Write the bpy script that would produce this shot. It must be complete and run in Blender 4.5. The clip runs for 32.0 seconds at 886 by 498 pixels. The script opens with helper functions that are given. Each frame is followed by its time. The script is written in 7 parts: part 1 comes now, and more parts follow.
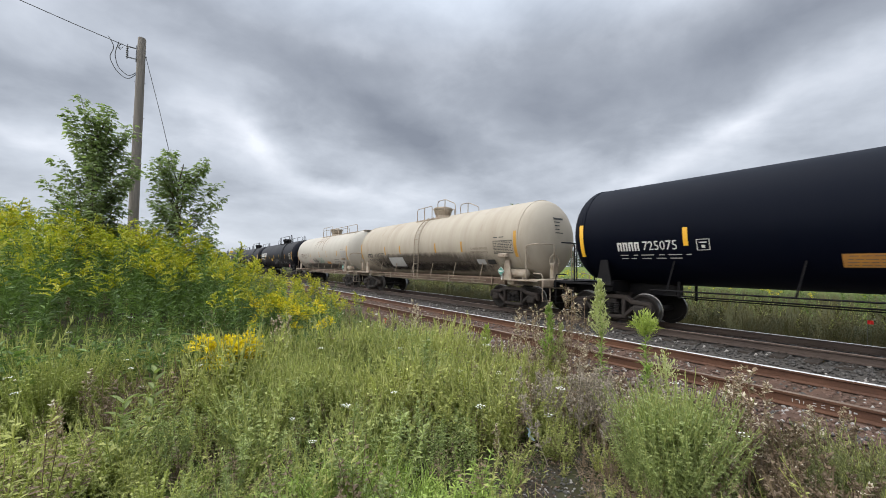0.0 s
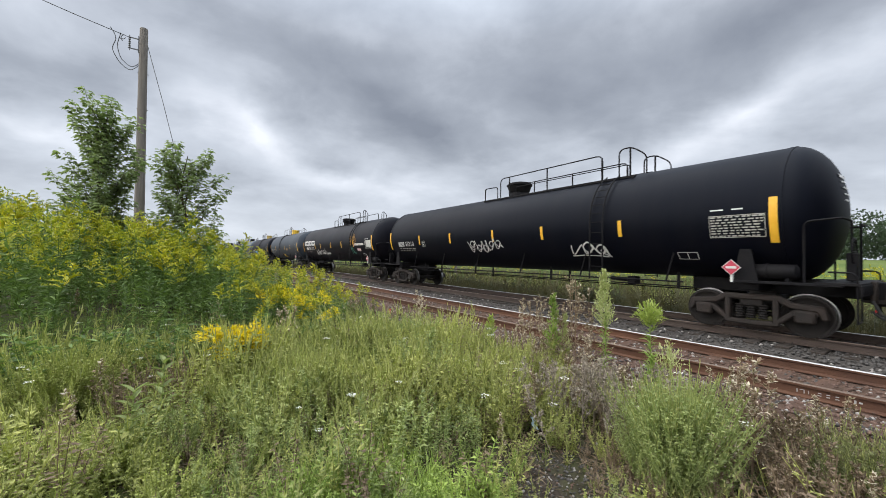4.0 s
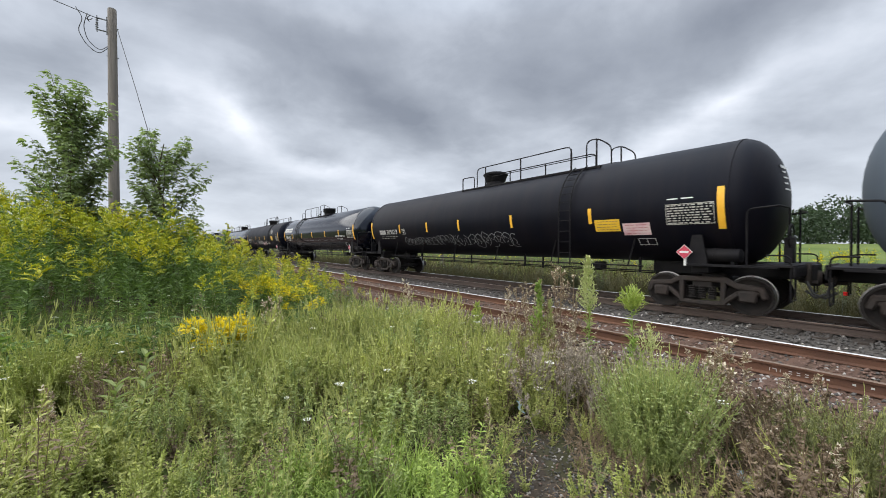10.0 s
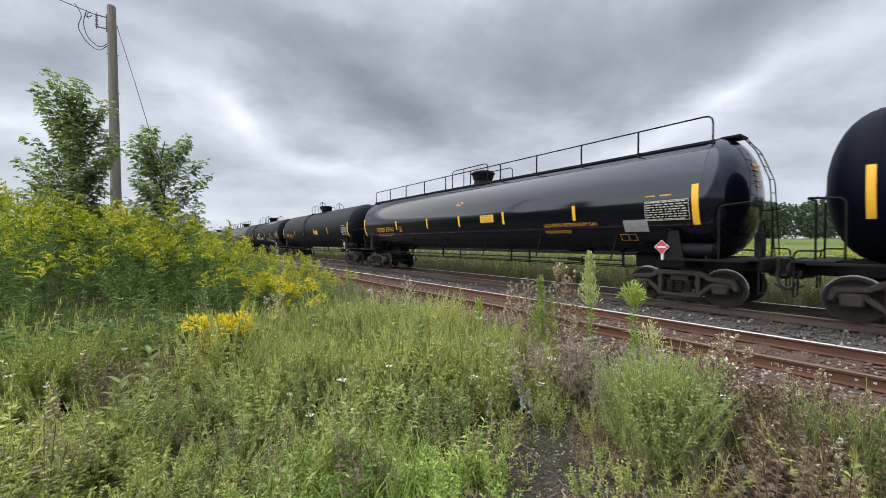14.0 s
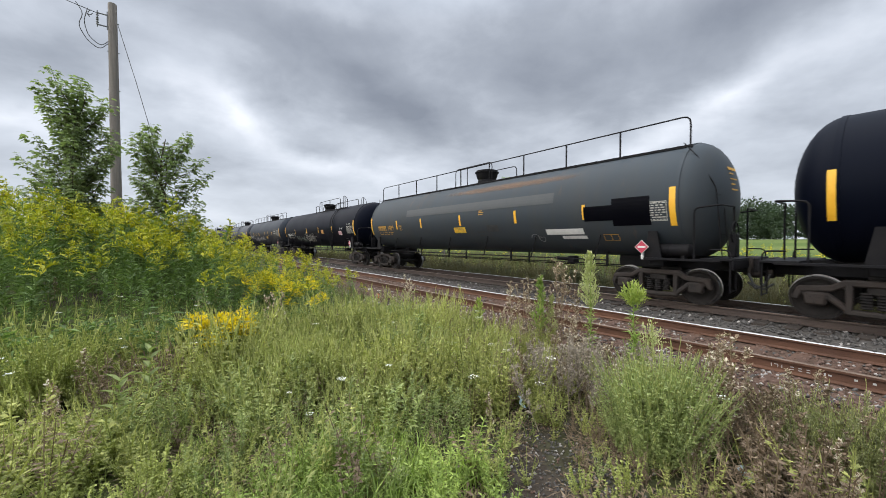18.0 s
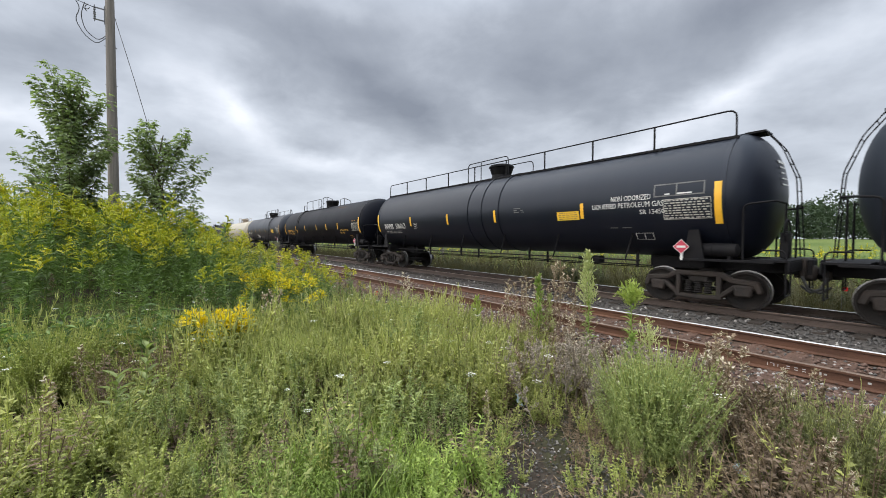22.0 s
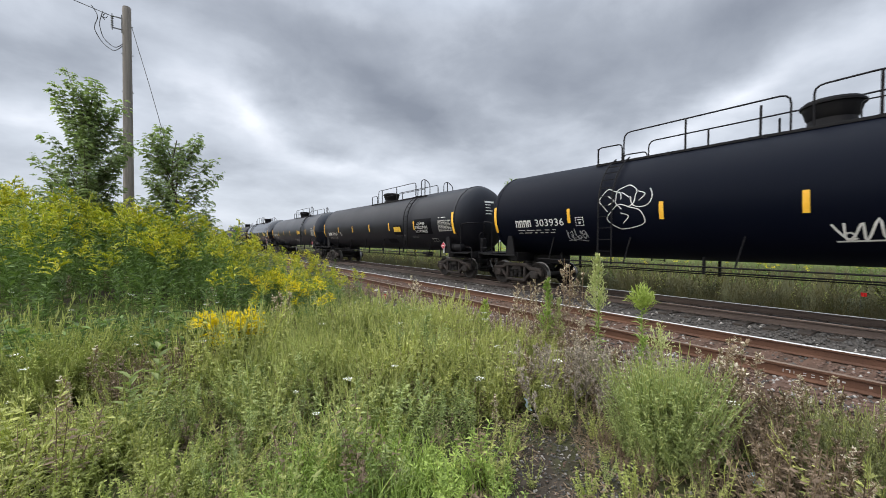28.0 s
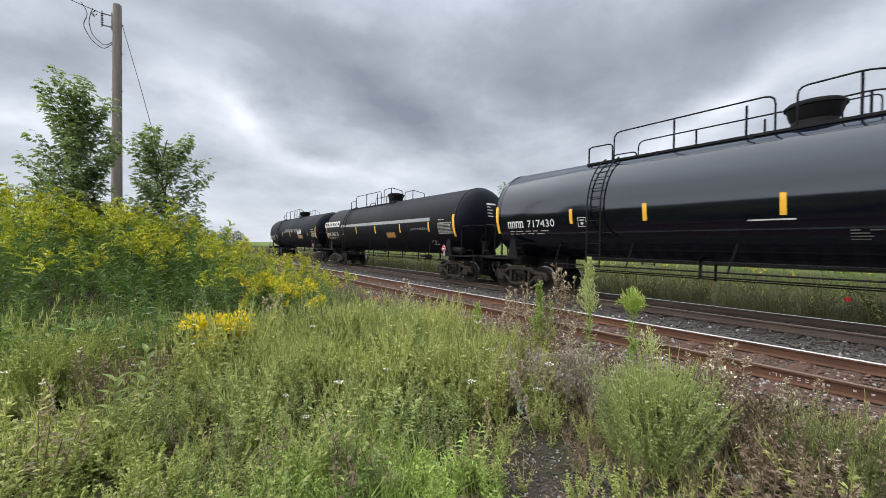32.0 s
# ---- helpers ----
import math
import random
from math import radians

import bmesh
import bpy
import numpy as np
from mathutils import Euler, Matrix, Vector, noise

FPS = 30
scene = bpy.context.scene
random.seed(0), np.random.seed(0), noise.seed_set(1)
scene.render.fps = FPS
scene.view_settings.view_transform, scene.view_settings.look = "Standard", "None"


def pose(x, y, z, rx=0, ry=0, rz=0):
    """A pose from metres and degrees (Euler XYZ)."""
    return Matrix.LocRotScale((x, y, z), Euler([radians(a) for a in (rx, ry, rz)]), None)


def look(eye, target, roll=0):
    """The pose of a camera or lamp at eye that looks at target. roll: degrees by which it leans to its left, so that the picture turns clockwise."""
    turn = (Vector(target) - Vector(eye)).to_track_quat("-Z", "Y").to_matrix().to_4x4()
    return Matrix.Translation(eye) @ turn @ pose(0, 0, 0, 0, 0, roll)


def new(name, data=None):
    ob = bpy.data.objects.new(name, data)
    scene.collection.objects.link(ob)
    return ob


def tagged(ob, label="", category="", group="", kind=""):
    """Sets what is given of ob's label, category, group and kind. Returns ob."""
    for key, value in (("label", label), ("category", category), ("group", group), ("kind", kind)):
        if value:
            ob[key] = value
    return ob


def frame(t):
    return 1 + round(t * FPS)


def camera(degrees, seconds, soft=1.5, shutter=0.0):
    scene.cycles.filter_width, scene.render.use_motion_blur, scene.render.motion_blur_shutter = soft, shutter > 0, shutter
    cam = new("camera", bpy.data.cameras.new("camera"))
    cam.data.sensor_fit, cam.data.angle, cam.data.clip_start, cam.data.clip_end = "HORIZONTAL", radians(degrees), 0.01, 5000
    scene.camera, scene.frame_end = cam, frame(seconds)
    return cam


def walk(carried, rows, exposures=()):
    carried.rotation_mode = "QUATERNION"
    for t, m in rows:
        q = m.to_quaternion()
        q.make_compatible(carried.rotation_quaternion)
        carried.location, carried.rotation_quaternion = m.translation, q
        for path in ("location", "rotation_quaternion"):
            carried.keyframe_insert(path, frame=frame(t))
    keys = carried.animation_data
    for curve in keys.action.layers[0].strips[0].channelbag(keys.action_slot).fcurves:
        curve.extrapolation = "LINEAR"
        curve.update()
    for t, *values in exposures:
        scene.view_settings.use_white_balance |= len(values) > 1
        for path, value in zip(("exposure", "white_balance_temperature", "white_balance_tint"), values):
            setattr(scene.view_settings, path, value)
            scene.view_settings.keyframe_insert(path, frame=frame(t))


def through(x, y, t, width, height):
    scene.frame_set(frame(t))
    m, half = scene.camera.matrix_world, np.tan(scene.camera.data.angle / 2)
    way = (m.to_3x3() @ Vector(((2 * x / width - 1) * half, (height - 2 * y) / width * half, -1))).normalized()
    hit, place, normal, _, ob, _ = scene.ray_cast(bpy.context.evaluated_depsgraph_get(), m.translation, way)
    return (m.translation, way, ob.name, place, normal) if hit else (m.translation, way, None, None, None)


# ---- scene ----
# The line of the track runs along x (the train rolls towards +x), y points away across the tracks, z up from the near rail heads.
SPEED = 14.39
EYE = 1.615
cam = camera(99.43, 32.0, soft=0.9, shutter=0.06)
TURNS = [
    (0, 35.541, 2.632, 0.828), (0.5, 35.391, 2.619, 0.826), (1, 35.266, 2.627, 0.849), (1.5, 35.040, 2.554, 0.863),
    (2, 34.783, 2.423, 0.855), (2.5, 34.600, 2.323, 0.879), (3, 34.579, 2.057, 0.822), (3.5, 34.714, 1.656, 0.755),
    (5.5, 35.461, 0.341, 0.520), (6, 35.399, 0.295, 0.517), (6.5, 35.385, 0.265, 0.569), (7, 35.466, 0.068, 0.535),
    (7.5, 35.693, -0.160, 0.515), (8, 35.942, -0.442, 0.434), (8.5, 36.141, -0.611, 0.371), (9, 36.327, -0.741, 0.318),
    (9.5, 36.565, -0.784, 0.174), (10, 37.048, -0.549, 0.053), (10.5, 37.618, -0.113, -0.121), (11, 38.057, 0.256, -0.288),
    (11.5, 38.164, 0.343, -0.512), (12, 37.924, 0.058, -0.657), (12.5, 37.541, -0.434, -0.573), (13, 37.226, -0.834, -0.440),
    (13.5, 36.956, -1.061, -0.278), (14, 36.834, -1.128, -0.191), (14.5, 36.726, -1.128, -0.168), (16.5, 36.520, -0.970, -0.160),
    (17, 36.533, -1.095, -0.154), (17.5, 36.621, -1.183, -0.085), (18, 36.808, -1.222, 0.033), (18.5, 36.941, -1.179, 0.170),
    (19, 36.931, -1.212, 0.240), (19.5, 36.829, -1.278, 0.236), (20, 36.712, -1.357, 0.225), (20.5, 36.789, -1.388, 0.267),
    (21, 36.952, -1.420, 0.386), (21.5, 37.057, -1.468, 0.337), (22, 37.044, -1.545, 0.337), (22.5, 36.875, -1.589, 0.264),
    (23, 36.632, -1.580, 0.291), (23.5, 36.424, -1.490, 0.258), (24, 36.308, -1.453, 0.304), (24.5, 36.220, -1.414, 0.343),
    (25, 36.104, -1.370, 0.461), (25.5, 36.000, -1.283, 0.550), (27.5, 35.725, -1.148, 0.418), (28, 35.763, -1.027, 0.428),
    (28.5, 35.824, -0.970, 0.480), (29, 35.797, -1.010, 0.476), (29.5, 35.838, -1.097, 0.553), (30, 35.945, -1.123, 0.585),
    (30.5, 36.208, -1.020, 0.641), (31, 36.488, -0.859, 0.671), (31.5, 36.743, -0.731, 0.747), (32, 36.873, -0.599, 0.846),
]


def eye_pose(turn, tilt, lean):
    return pose(0, 0, EYE, 90 + tilt, 0, 90 - turn) @ pose(0, 0, 0, 0, 0, lean)


walk(cam, [(t, eye_pose(a, b, c)) for t, a, b, c in TURNS], exposures=[(0, 0.24), (0.6, 0.12), (1.2, 0.11), (2, 0.14), (3, 0.27), (5.5, 0.30), (7, 0.32), (32, 0.32)])


# ---- sky and sun ----
def node(tree, kind, **values):
    n = tree.nodes.new(kind)
    for k, v in values.items():
        if k in n.inputs:
            n.inputs[k].default_value = v
    return n


def ramp(tree, stops):
    n = tree.nodes.new("ShaderNodeValToRGB")
    e = n.color_ramp.elements
    while len(e) > 1:
        e.remove(e[0])
    e[0].position, e[0].color = stops[0][0], (*stops[0][1], 1)
    for p, c in stops[1:]:
        k = e.new(p)
        k.color = (*c, 1)
    return n


def maths(tree, op, a, b=None, clamp=False):
    n = tree.nodes.new("ShaderNodeMath")
    n.operation, n.use_clamp = op, clamp
    for i, v in enumerate((a, b)):
        if v is None:
            continue
        if isinstance(v, (int, float)):
            n.inputs[i].default_value = v
        else:
            tree.links.new(v, n.inputs[i])
    return n.outputs[0]


def mix(tree, fac, a, b, blend="MIX"):
    n = tree.nodes.new("ShaderNodeMix")
    n.data_type, n.blend_type = "RGBA", blend
    for i, v in ((0, fac), (6, a), (7, b)):
        if isinstance(v, (int, float)):
            n.inputs[i].default_value = v
        elif isinstance(v, tuple):
            n.inputs[i].default_value = (*v, 1)
        else:
            tree.links.new(v, n.inputs[i])
    return n.outputs[2]


SUN_HEIGHT, SUN_TURN = 52, 200
# banks of cloud: bearing from the track's line, height, width, depth, tilt, amount
BANKS = [
    (44, 25, 0.95, 0.30, 0, -0.10), (22, 23, 0.62, 0.19, 28, -0.12), (32, 19, 0.44, 0.15, 20, -0.10), (58, 23, 0.70, 0.17, -12, -0.09), (0, 30, 0.40, 0.16, 26, -0.08),
    (-11, 18.5, 0.32, 0.11, 0, -0.13), (17, 12.8, 0.22, 0.05, 10, -0.12), (6, 16.5, 0.40, 0.10, 28, 0.20), (24, 10.5, 0.30, 0.06, 6, 0.14), (-13, 12.5, 0.30, 0.07, 12, 0.18),
    (74, 17.0, 0.40, 0.09, -20, 0.20), (62, 11.5, 0.42, 0.09, -12, 0.12), (22, 30, 0.24, 0.07, 14, 0.07), (44, 32, 0.28, 0.09, 8, 0.07), (80, 27, 0.50, 0.18, -16, -0.16), (41, 11, 0.16, 0.06, 0, -0.06)]
world = bpy.data.worlds.new("overcast_sky")
scene.world = world
world.use_nodes = True
wt = world.node_tree
wt.nodes.clear()
out = wt.nodes.new("ShaderNodeOutputWorld")
back = wt.nodes.new("ShaderNodeBackground")
coord = wt.nodes.new("ShaderNodeTexCoord")
sep = wt.nodes.new("ShaderNodeSeparateXYZ")
wt.links.new(coord.outputs["Generated"], sep.inputs[0])
up = maths(wt, "MAXIMUM", sep.outputs[2], 0.0)
deep = maths(wt, "ADD", up, 0.22)
px, py = maths(wt, "DIVIDE", sep.outputs[0], deep), maths(wt, "DIVIDE", sep.outputs[1], deep)
plane = wt.nodes.new("ShaderNodeCombineXYZ")
wt.links.new(px, plane.inputs[0])
wt.links.new(py, plane.inputs[1])


def cloud_noise(scale, detail, rough, distort, offset, stretch):
    m = wt.nodes.new("ShaderNodeMapping")
    m.inputs["Location"].default_value = offset
    m.inputs["Rotation"].default_value = (0, 0, radians(stretch[2]))
    m.inputs["Scale"].default_value = (stretch[0], stretch[1], 1)
    wt.links.new(plane.outputs[0], m.inputs[0])
    n = node(wt, "ShaderNodeTexNoise", Scale=scale, Detail=detail, Roughness=rough, Distortion=distort)
    wt.links.new(m.outputs[0], n.inputs["Vector"])
    return n.outputs[0]


# the banks' edges are frayed by a slow swirl
swirl = node(wt, "ShaderNodeTexNoise", Scale=4.2, Detail=5, Roughness=0.55)
wt.links.new(coord.outputs["Generated"], swirl.inputs["Vector"])
ragged = wt.nodes.new("ShaderNodeVectorMath")
ragged.operation = "MULTIPLY_ADD"
ragged.inputs[1].default_value = (0.20, 0.20, 0.12)
shifted = wt.nodes.new("ShaderNodeVectorMath")
shifted.operation = "ADD"
shifted.inputs[1].default_value = (-0.10, -0.10, -0.06)
wt.links.new(coord.outputs["Generated"], shifted.inputs[0])
wt.links.new(swirl.outputs[1], ragged.inputs[0])
wt.links.new(shifted.outputs[0], ragged.inputs[2])


def bank(turn, height, wide, high, tilt, amount):
    """A soft bank of cloud centred on a bearing and a height, in degrees; amount above 0 thins it to brightness."""
    centre = Vector((-math.cos(radians(turn)) * math.cos(radians(height)), math.sin(radians(turn)) * math.cos(radians(height)), math.sin(radians(height))))
    m = wt.nodes.new("ShaderNodeMapping")
    m.vector_type = "TEXTURE"
    m.inputs["Location"].default_value = centre
    basis = centre.to_track_quat("Z", "Y").to_matrix().to_4x4() @ pose(0, 0, 0, 0, 0, tilt)
    m.inputs["Rotation"].default_value = basis.to_euler()
    m.inputs["Scale"].default_value = (wide, high, 1.0)
    wt.links.new(ragged.outputs[0], m.inputs[0])
    g = wt.nodes.new("ShaderNodeTexGradient")
    g.gradient_type = "QUADRATIC_SPHERE"
    wt.links.new(m.outputs[0], g.inputs[0])
    return maths(wt, "MULTIPLY", g.outputs[1], amount)


big = cloud_noise(0.9, 3, 0.5, 0.3, (3.1, 1.7, 0.0), (1.0, 0.8, -25))
mid = cloud_noise(2.4, 7, 0.55, 0.2, (0.4, 5.2, 2.0), (1.0, 0.95, -25))
cloud = maths(wt, "ADD", maths(wt, "ADD", maths(wt, "MULTIPLY", big, 0.35), 0.10), maths(wt, "ADD", maths(wt, "MULTIPLY", mid, 0.34), 0.055))
for b in BANKS:
    cloud = maths(wt, "ADD", cloud, bank(*b))
tone = ramp(wt, [(0.28, (0.230, 0.256, 0.302)), (0.42, (0.352, 0.386, 0.436)), (0.55, (0.555, 0.60, 0.660)), (0.70, (0.85, 0.89, 0.95))])
wt.links.new(cloud, tone.inputs[0])
low = ramp(wt, [(0.0, (1, 1, 1)), (0.08, (0.7, 0.7, 0.7)), (0.26, (0, 0, 0))])
wt.links.new(up, low.inputs[0])
haze = mix(wt, 0.55, tone.outputs[0], (0.74, 0.79, 0.86))
clouds = mix(wt, low.outputs[0], tone.outputs[0], haze)
# an overcast sky is about three times as bright overhead as low down
lift = ramp(wt, [(0.0, (0.32, 0.32, 0.325)), (0.50, (0.335, 0.335, 0.345)), (0.75, (0.63, 0.655, 0.69)), (1.0, (0.94, 0.98, 1.0))])
wt.links.new(up, lift.inputs[0])
clouds = mix(wt, 1.0, clouds, lift.outputs[0], "MULTIPLY")
sky = wt.nodes.new("ShaderNodeTexSky")
sky.sky_type, sky.sun_disc = "NISHITA", False
sky.sun_elevation, sky.sun_rotation = radians(SUN_HEIGHT), radians(SUN_TURN)
blue = mix(wt, 1.0, sky.outputs[0], (0.02, 0.02, 0.02), "MULTIPLY")
wt.links.new(mix(wt, 0.93, blue, clouds), back.inputs[0])
back.inputs[1].default_value = 3.0
wt.links.new(back.outputs[0], out.inputs[0])

sun = new("sun", bpy.data.lights.new("sun", "SUN"))
sun.data.energy, sun.data.angle, sun.data.color = 3.2, radians(110), (1.0, 0.96, 0.9)
sun.matrix_world = look((0, 0, 60), Vector((0, 0, 60)) - Vector((math.sin(radians(SUN_TURN)) * math.cos(radians(SUN_HEIGHT)), math.cos(radians(SUN_TURN)) * math.cos(radians(SUN_HEIGHT)), math.sin(radians(SUN_HEIGHT)))))


# ---- materials ----
def material(name):
    m = bpy.data.materials.new(name)
    m.use_nodes = True
    t = m.node_tree
    return m, t, t.nodes["Principled BSDF"]


def noise_out(t, scale, detail=5, rough=0.6, space="Object", squash=(1, 1, 1)):
    c = t.nodes.new("ShaderNodeTexCoord")
    mp = t.nodes.new("ShaderNodeMapping")
    mp.inputs["Scale"].default_value = squash
    t.links.new(c.outputs[space], mp.inputs[0])
    n = node(t, "ShaderNodeTexNoise", Scale=scale, Detail=detail, Roughness=rough)
    t.links.new(mp.outputs[0], n.inputs["Vector"])
    return n.outputs[0]


def bump(t, bsdf, height, strength, distance=0.01):
    b = node(t, "ShaderNodeBump", Strength=strength, Distance=distance)
    t.links.new(height, b.inputs["Height"])
    t.links.new(b.outputs[0], bsdf.inputs["Normal"])


def surface(name, base, other, rough=0.7, metal=0.0, scale=4.0, fine=60.0, relief=0.3, depth=0.01, squash=(1, 1, 1), spread=(0.35, 0.65), wear=None, space="Object", specular=0.5):
    """Two colours mixed by a broad and a fine noise, with relief."""
    m, t, b = material(name)
    n1, n2 = noise_out(t, scale, 6, 0.6, space, squash), noise_out(t, fine, 3, 0.5, space)
    r = ramp(t, [(spread[0], base), (spread[1], other)])
    t.links.new(maths(t, "ADD", maths(t, "MULTIPLY", n1, 0.75), maths(t, "MULTIPLY", n2, 0.25)), r.inputs[0])
    col = r.outputs[0]
    if wear:
        w = ramp(t, [(wear[1], (0, 0, 0)), (wear[1] + 0.08, (1, 1, 1))])
        t.links.new(noise_out(t, wear[2], 8, 0.7, space, squash), w.inputs[0])
        col = mix(t, w.outputs[0], col, wear[0])
    t.links.new(col, b.inputs["Base Color"])
    t.links.new(maths(t, "ADD", rough - 0.08, maths(t, "MULTIPLY", n1, 0.16)), b.inputs["Roughness"])
    b.inputs["Metallic"].default_value = metal
    b.inputs["Specular IOR Level"].default_value = specular
    bump(t, b, n2, relief, depth)
    return m


def tank_paint(name, base, grime, rough, amount=0.45, rust=None, shine=0.14):
    """Painted steel jacket: faded paint, grime that runs down in streaks, a little rust."""
    m, t, b = material(name)
    streak = noise_out(t, 1.0, 7, 0.65, "Object", (2.2, 0.25, 0.25))
    patch = noise_out(t, 0.35, 5, 0.6)
    fine = noise_out(t, 45, 3, 0.5)
    r = ramp(t, [(0.42, (0, 0, 0)), (0.72, (1, 1, 1))])
    t.links.new(maths(t, "ADD", maths(t, "MULTIPLY", streak, 0.6), maths(t, "MULTIPLY", patch, 0.4)), r.inputs[0])
    col = mix(t, maths(t, "MULTIPLY", r.outputs[0], amount), base, grime)
    if rust:
        k = ramp(t, [(0.60, (0, 0, 0)), (0.70, (1, 1, 1))])
        t.links.new(noise_out(t, 1.1, 8, 0.7, "Object", (1.6, 0.35, 0.35)), k.inputs[0])
        col = mix(t, maths(t, "MULTIPLY", k.outputs[0], 0.55), col, rust)
    t.links.new(col, b.inputs["Base Color"])
    t.links.new(maths(t, "ADD", rough - 0.1, maths(t, "MULTIPLY", patch, 0.2)), b.inputs["Roughness"])
    b.inputs["Specular IOR Level"].default_value = shine
    if base[2] > 1.5 * base[0]:
        b.inputs["Specular Tint"].default_value = (0.80, 0.88, 1.0, 1)
    bump(t, b, maths(t, "ADD", maths(t, "MULTIPLY", patch, 0.7), maths(t, "MULTIPLY", fine, 0.06)), 0.10, 0.02)
    return m


def leafy(name, dark, light, rough=0.55, through=0.25, tips=None):
    """Leaves: each one its own shade, a little light passing through."""
    m, t, b = material(name)
    g = t.nodes.new("ShaderNodeNewGeometry")
    stops = [(0.0, dark), (0.55, tuple((a + c) / 2 for a, c in zip(dark, light))), (0.93, light)]
    if tips:
        stops.append((1.0, tips))
    r = ramp(t, stops)
    n = noise_out(t, 1.1, 4, 0.6)
    t.links.new(maths(t, "ADD", maths(t, "MULTIPLY", g.outputs["Random Per Island"], 0.6), maths(t, "MULTIPLY", maths(t, "SUBTRACT", n, 0.34), 1.25), True), r.inputs[0])
    t.links.new(r.outputs[0], b.inputs["Base Color"])
    b.inputs["Roughness"].default_value = rough
    b.inputs["Specular IOR Level"].default_value = 0.3
    tr = t.nodes.new("ShaderNodeBsdfTranslucent")
    t.links.new(mix(t, 1.0, r.outputs[0], (1.0, 1.15, 0.6), "MULTIPLY"), tr.inputs[0])
    ms = t.nodes.new("ShaderNodeMixShader")
    ms.inputs[0].default_value = through
    t.links.new(b.outputs[0], ms.inputs[1])
    t.links.new(tr.outputs[0], ms.inputs[2])
    t.links.new(ms.outputs[0], t.nodes["Material Output"].inputs[0])
    return m


BLACK = tank_paint("black_tank_paint", (0.0016, 0.0025, 0.0074), (0.0038, 0.0044, 0.0085), 0.50, 0.45, None, 0.08)
BLACK_SHEEN = tank_paint("satin_blue_black_tank_paint", (0.0056, 0.0072, 0.0140), (0.0125, 0.0130, 0.0165), 0.40, 0.5, None, 0.36)
BLACK_WORN = tank_paint("worn_greyish_black_tank_paint", (0.0078, 0.0080, 0.0118), (0.0165, 0.0145, 0.0160), 0.45, 0.6, None, 0.22)
BLACK_DULL = tank_paint("sooty_black_tank_paint", (0.0026, 0.0032, 0.0070), (0.0085, 0.0080, 0.0100), 0.48, 0.6, None, 0.11)
BLACK_GLOSS = tank_paint("glossy_black_tank_paint", (0.0020, 0.0026, 0.0070), (0.0045, 0.0048, 0.0080), 0.12, 0.3, None, 0.60)
BLACK_BROWN = tank_paint("brown_stained_black_tank_paint", (0.0036, 0.0040, 0.0078), (0.0150, 0.0112, 0.0118), 0.48, 0.7, None, 0.12)
GREY_DARK = tank_paint("dark_grey_tank_paint", (0.038, 0.047, 0.060), (0.052, 0.054, 0.060), 0.5, 0.5)
GREY_DEEP = tank_paint("deep_slate_tank_paint", (0.020, 0.025, 0.034), (0.032, 0.033, 0.038), 0.5, 0.5)
GREY_BLUE = tank_paint("blue_grey_tank_paint", (0.085, 0.105, 0.128), (0.062, 0.064, 0.068), 0.5, 0.5, (0.16, 0.09, 0.05))
GREY_SLATE = tank_paint("slate_grey_tank_paint", (0.043, 0.053, 0.063), (0.060, 0.057, 0.052), 0.5, 0.6, (0.11, 0.07, 0.045))
CREAM = tank_paint("cream_tank_paint", (0.41, 0.365, 0.30), (0.27, 0.22, 0.165), 0.55, 0.7, (0.22, 0.14, 0.085))
CREAM_WHITE = tank_paint("chalky_white_tank_paint", (0.43, 0.405, 0.36), (0.32, 0.285, 0.24), 0.55, 0.5)
CREAM_CLEAN = tank_paint("clean_cream_tank_paint", (0.42, 0.385, 0.315), (0.33, 0.29, 0.225), 0.5, 0.4)
STEEL_DARK = surface("dark_bogie_steel", (0.008, 0.0072, 0.0072), (0.021, 0.017, 0.015), 0.75, 0.0, 3, 50, 0.4, wear=((0.036, 0.022, 0.016), 0.6, 5), specular=0.3)
STEEL_BROWN = surface("brown_bogie_steel", (0.010, 0.008, 0.007), (0.034, 0.023, 0.018), 0.8, 0.0, 3, 50, 0.4)
FRAME_BLACK = surface("black_frame_paint", (0.004, 0.004, 0.006), (0.013, 0.012, 0.0125), 0.65, 0.0, 3, 60, 0.2, specular=0.15)
FRAME_CREAM = surface("cream_frame_paint", (0.40, 0.35, 0.28), (0.22, 0.16, 0.11), 0.65, 0.0, 3, 60, 0.2, wear=((0.16, 0.08, 0.04), 0.6, 4))
WHEEL_RIM = surface("polished_wheel_steel", (0.24, 0.24, 0.24), (0.14, 0.13, 0.125), 0.33, 0.9, 8, 80, 0.1)
RAIL_RUST = surface("rusty_rail_web", (0.070, 0.031, 0.018), (0.135, 0.062, 0.034), 0.85, 0.0, 2, 60, 0.4, squash=(0.3, 1, 1))
RAIL_DARK = surface("oily_rail_web", (0.045, 0.032, 0.027), (0.085, 0.06, 0.048), 0.8, 0.0, 2, 60, 0.4, squash=(0.3, 1, 1))
RAIL_SHINE = surface("worn_rail_head", (0.78, 0.78, 0.79), (0.60, 0.59, 0.58), 0.50, 0.45, 3, 90, 0.05, squash=(0.1, 1, 1))
RAIL_DULL = surface("rusted_rail_head", (0.17, 0.115, 0.085), (0.24, 0.18, 0.14), 0.55, 0.3, 3, 90, 0.15, squash=(0.2, 1, 1))
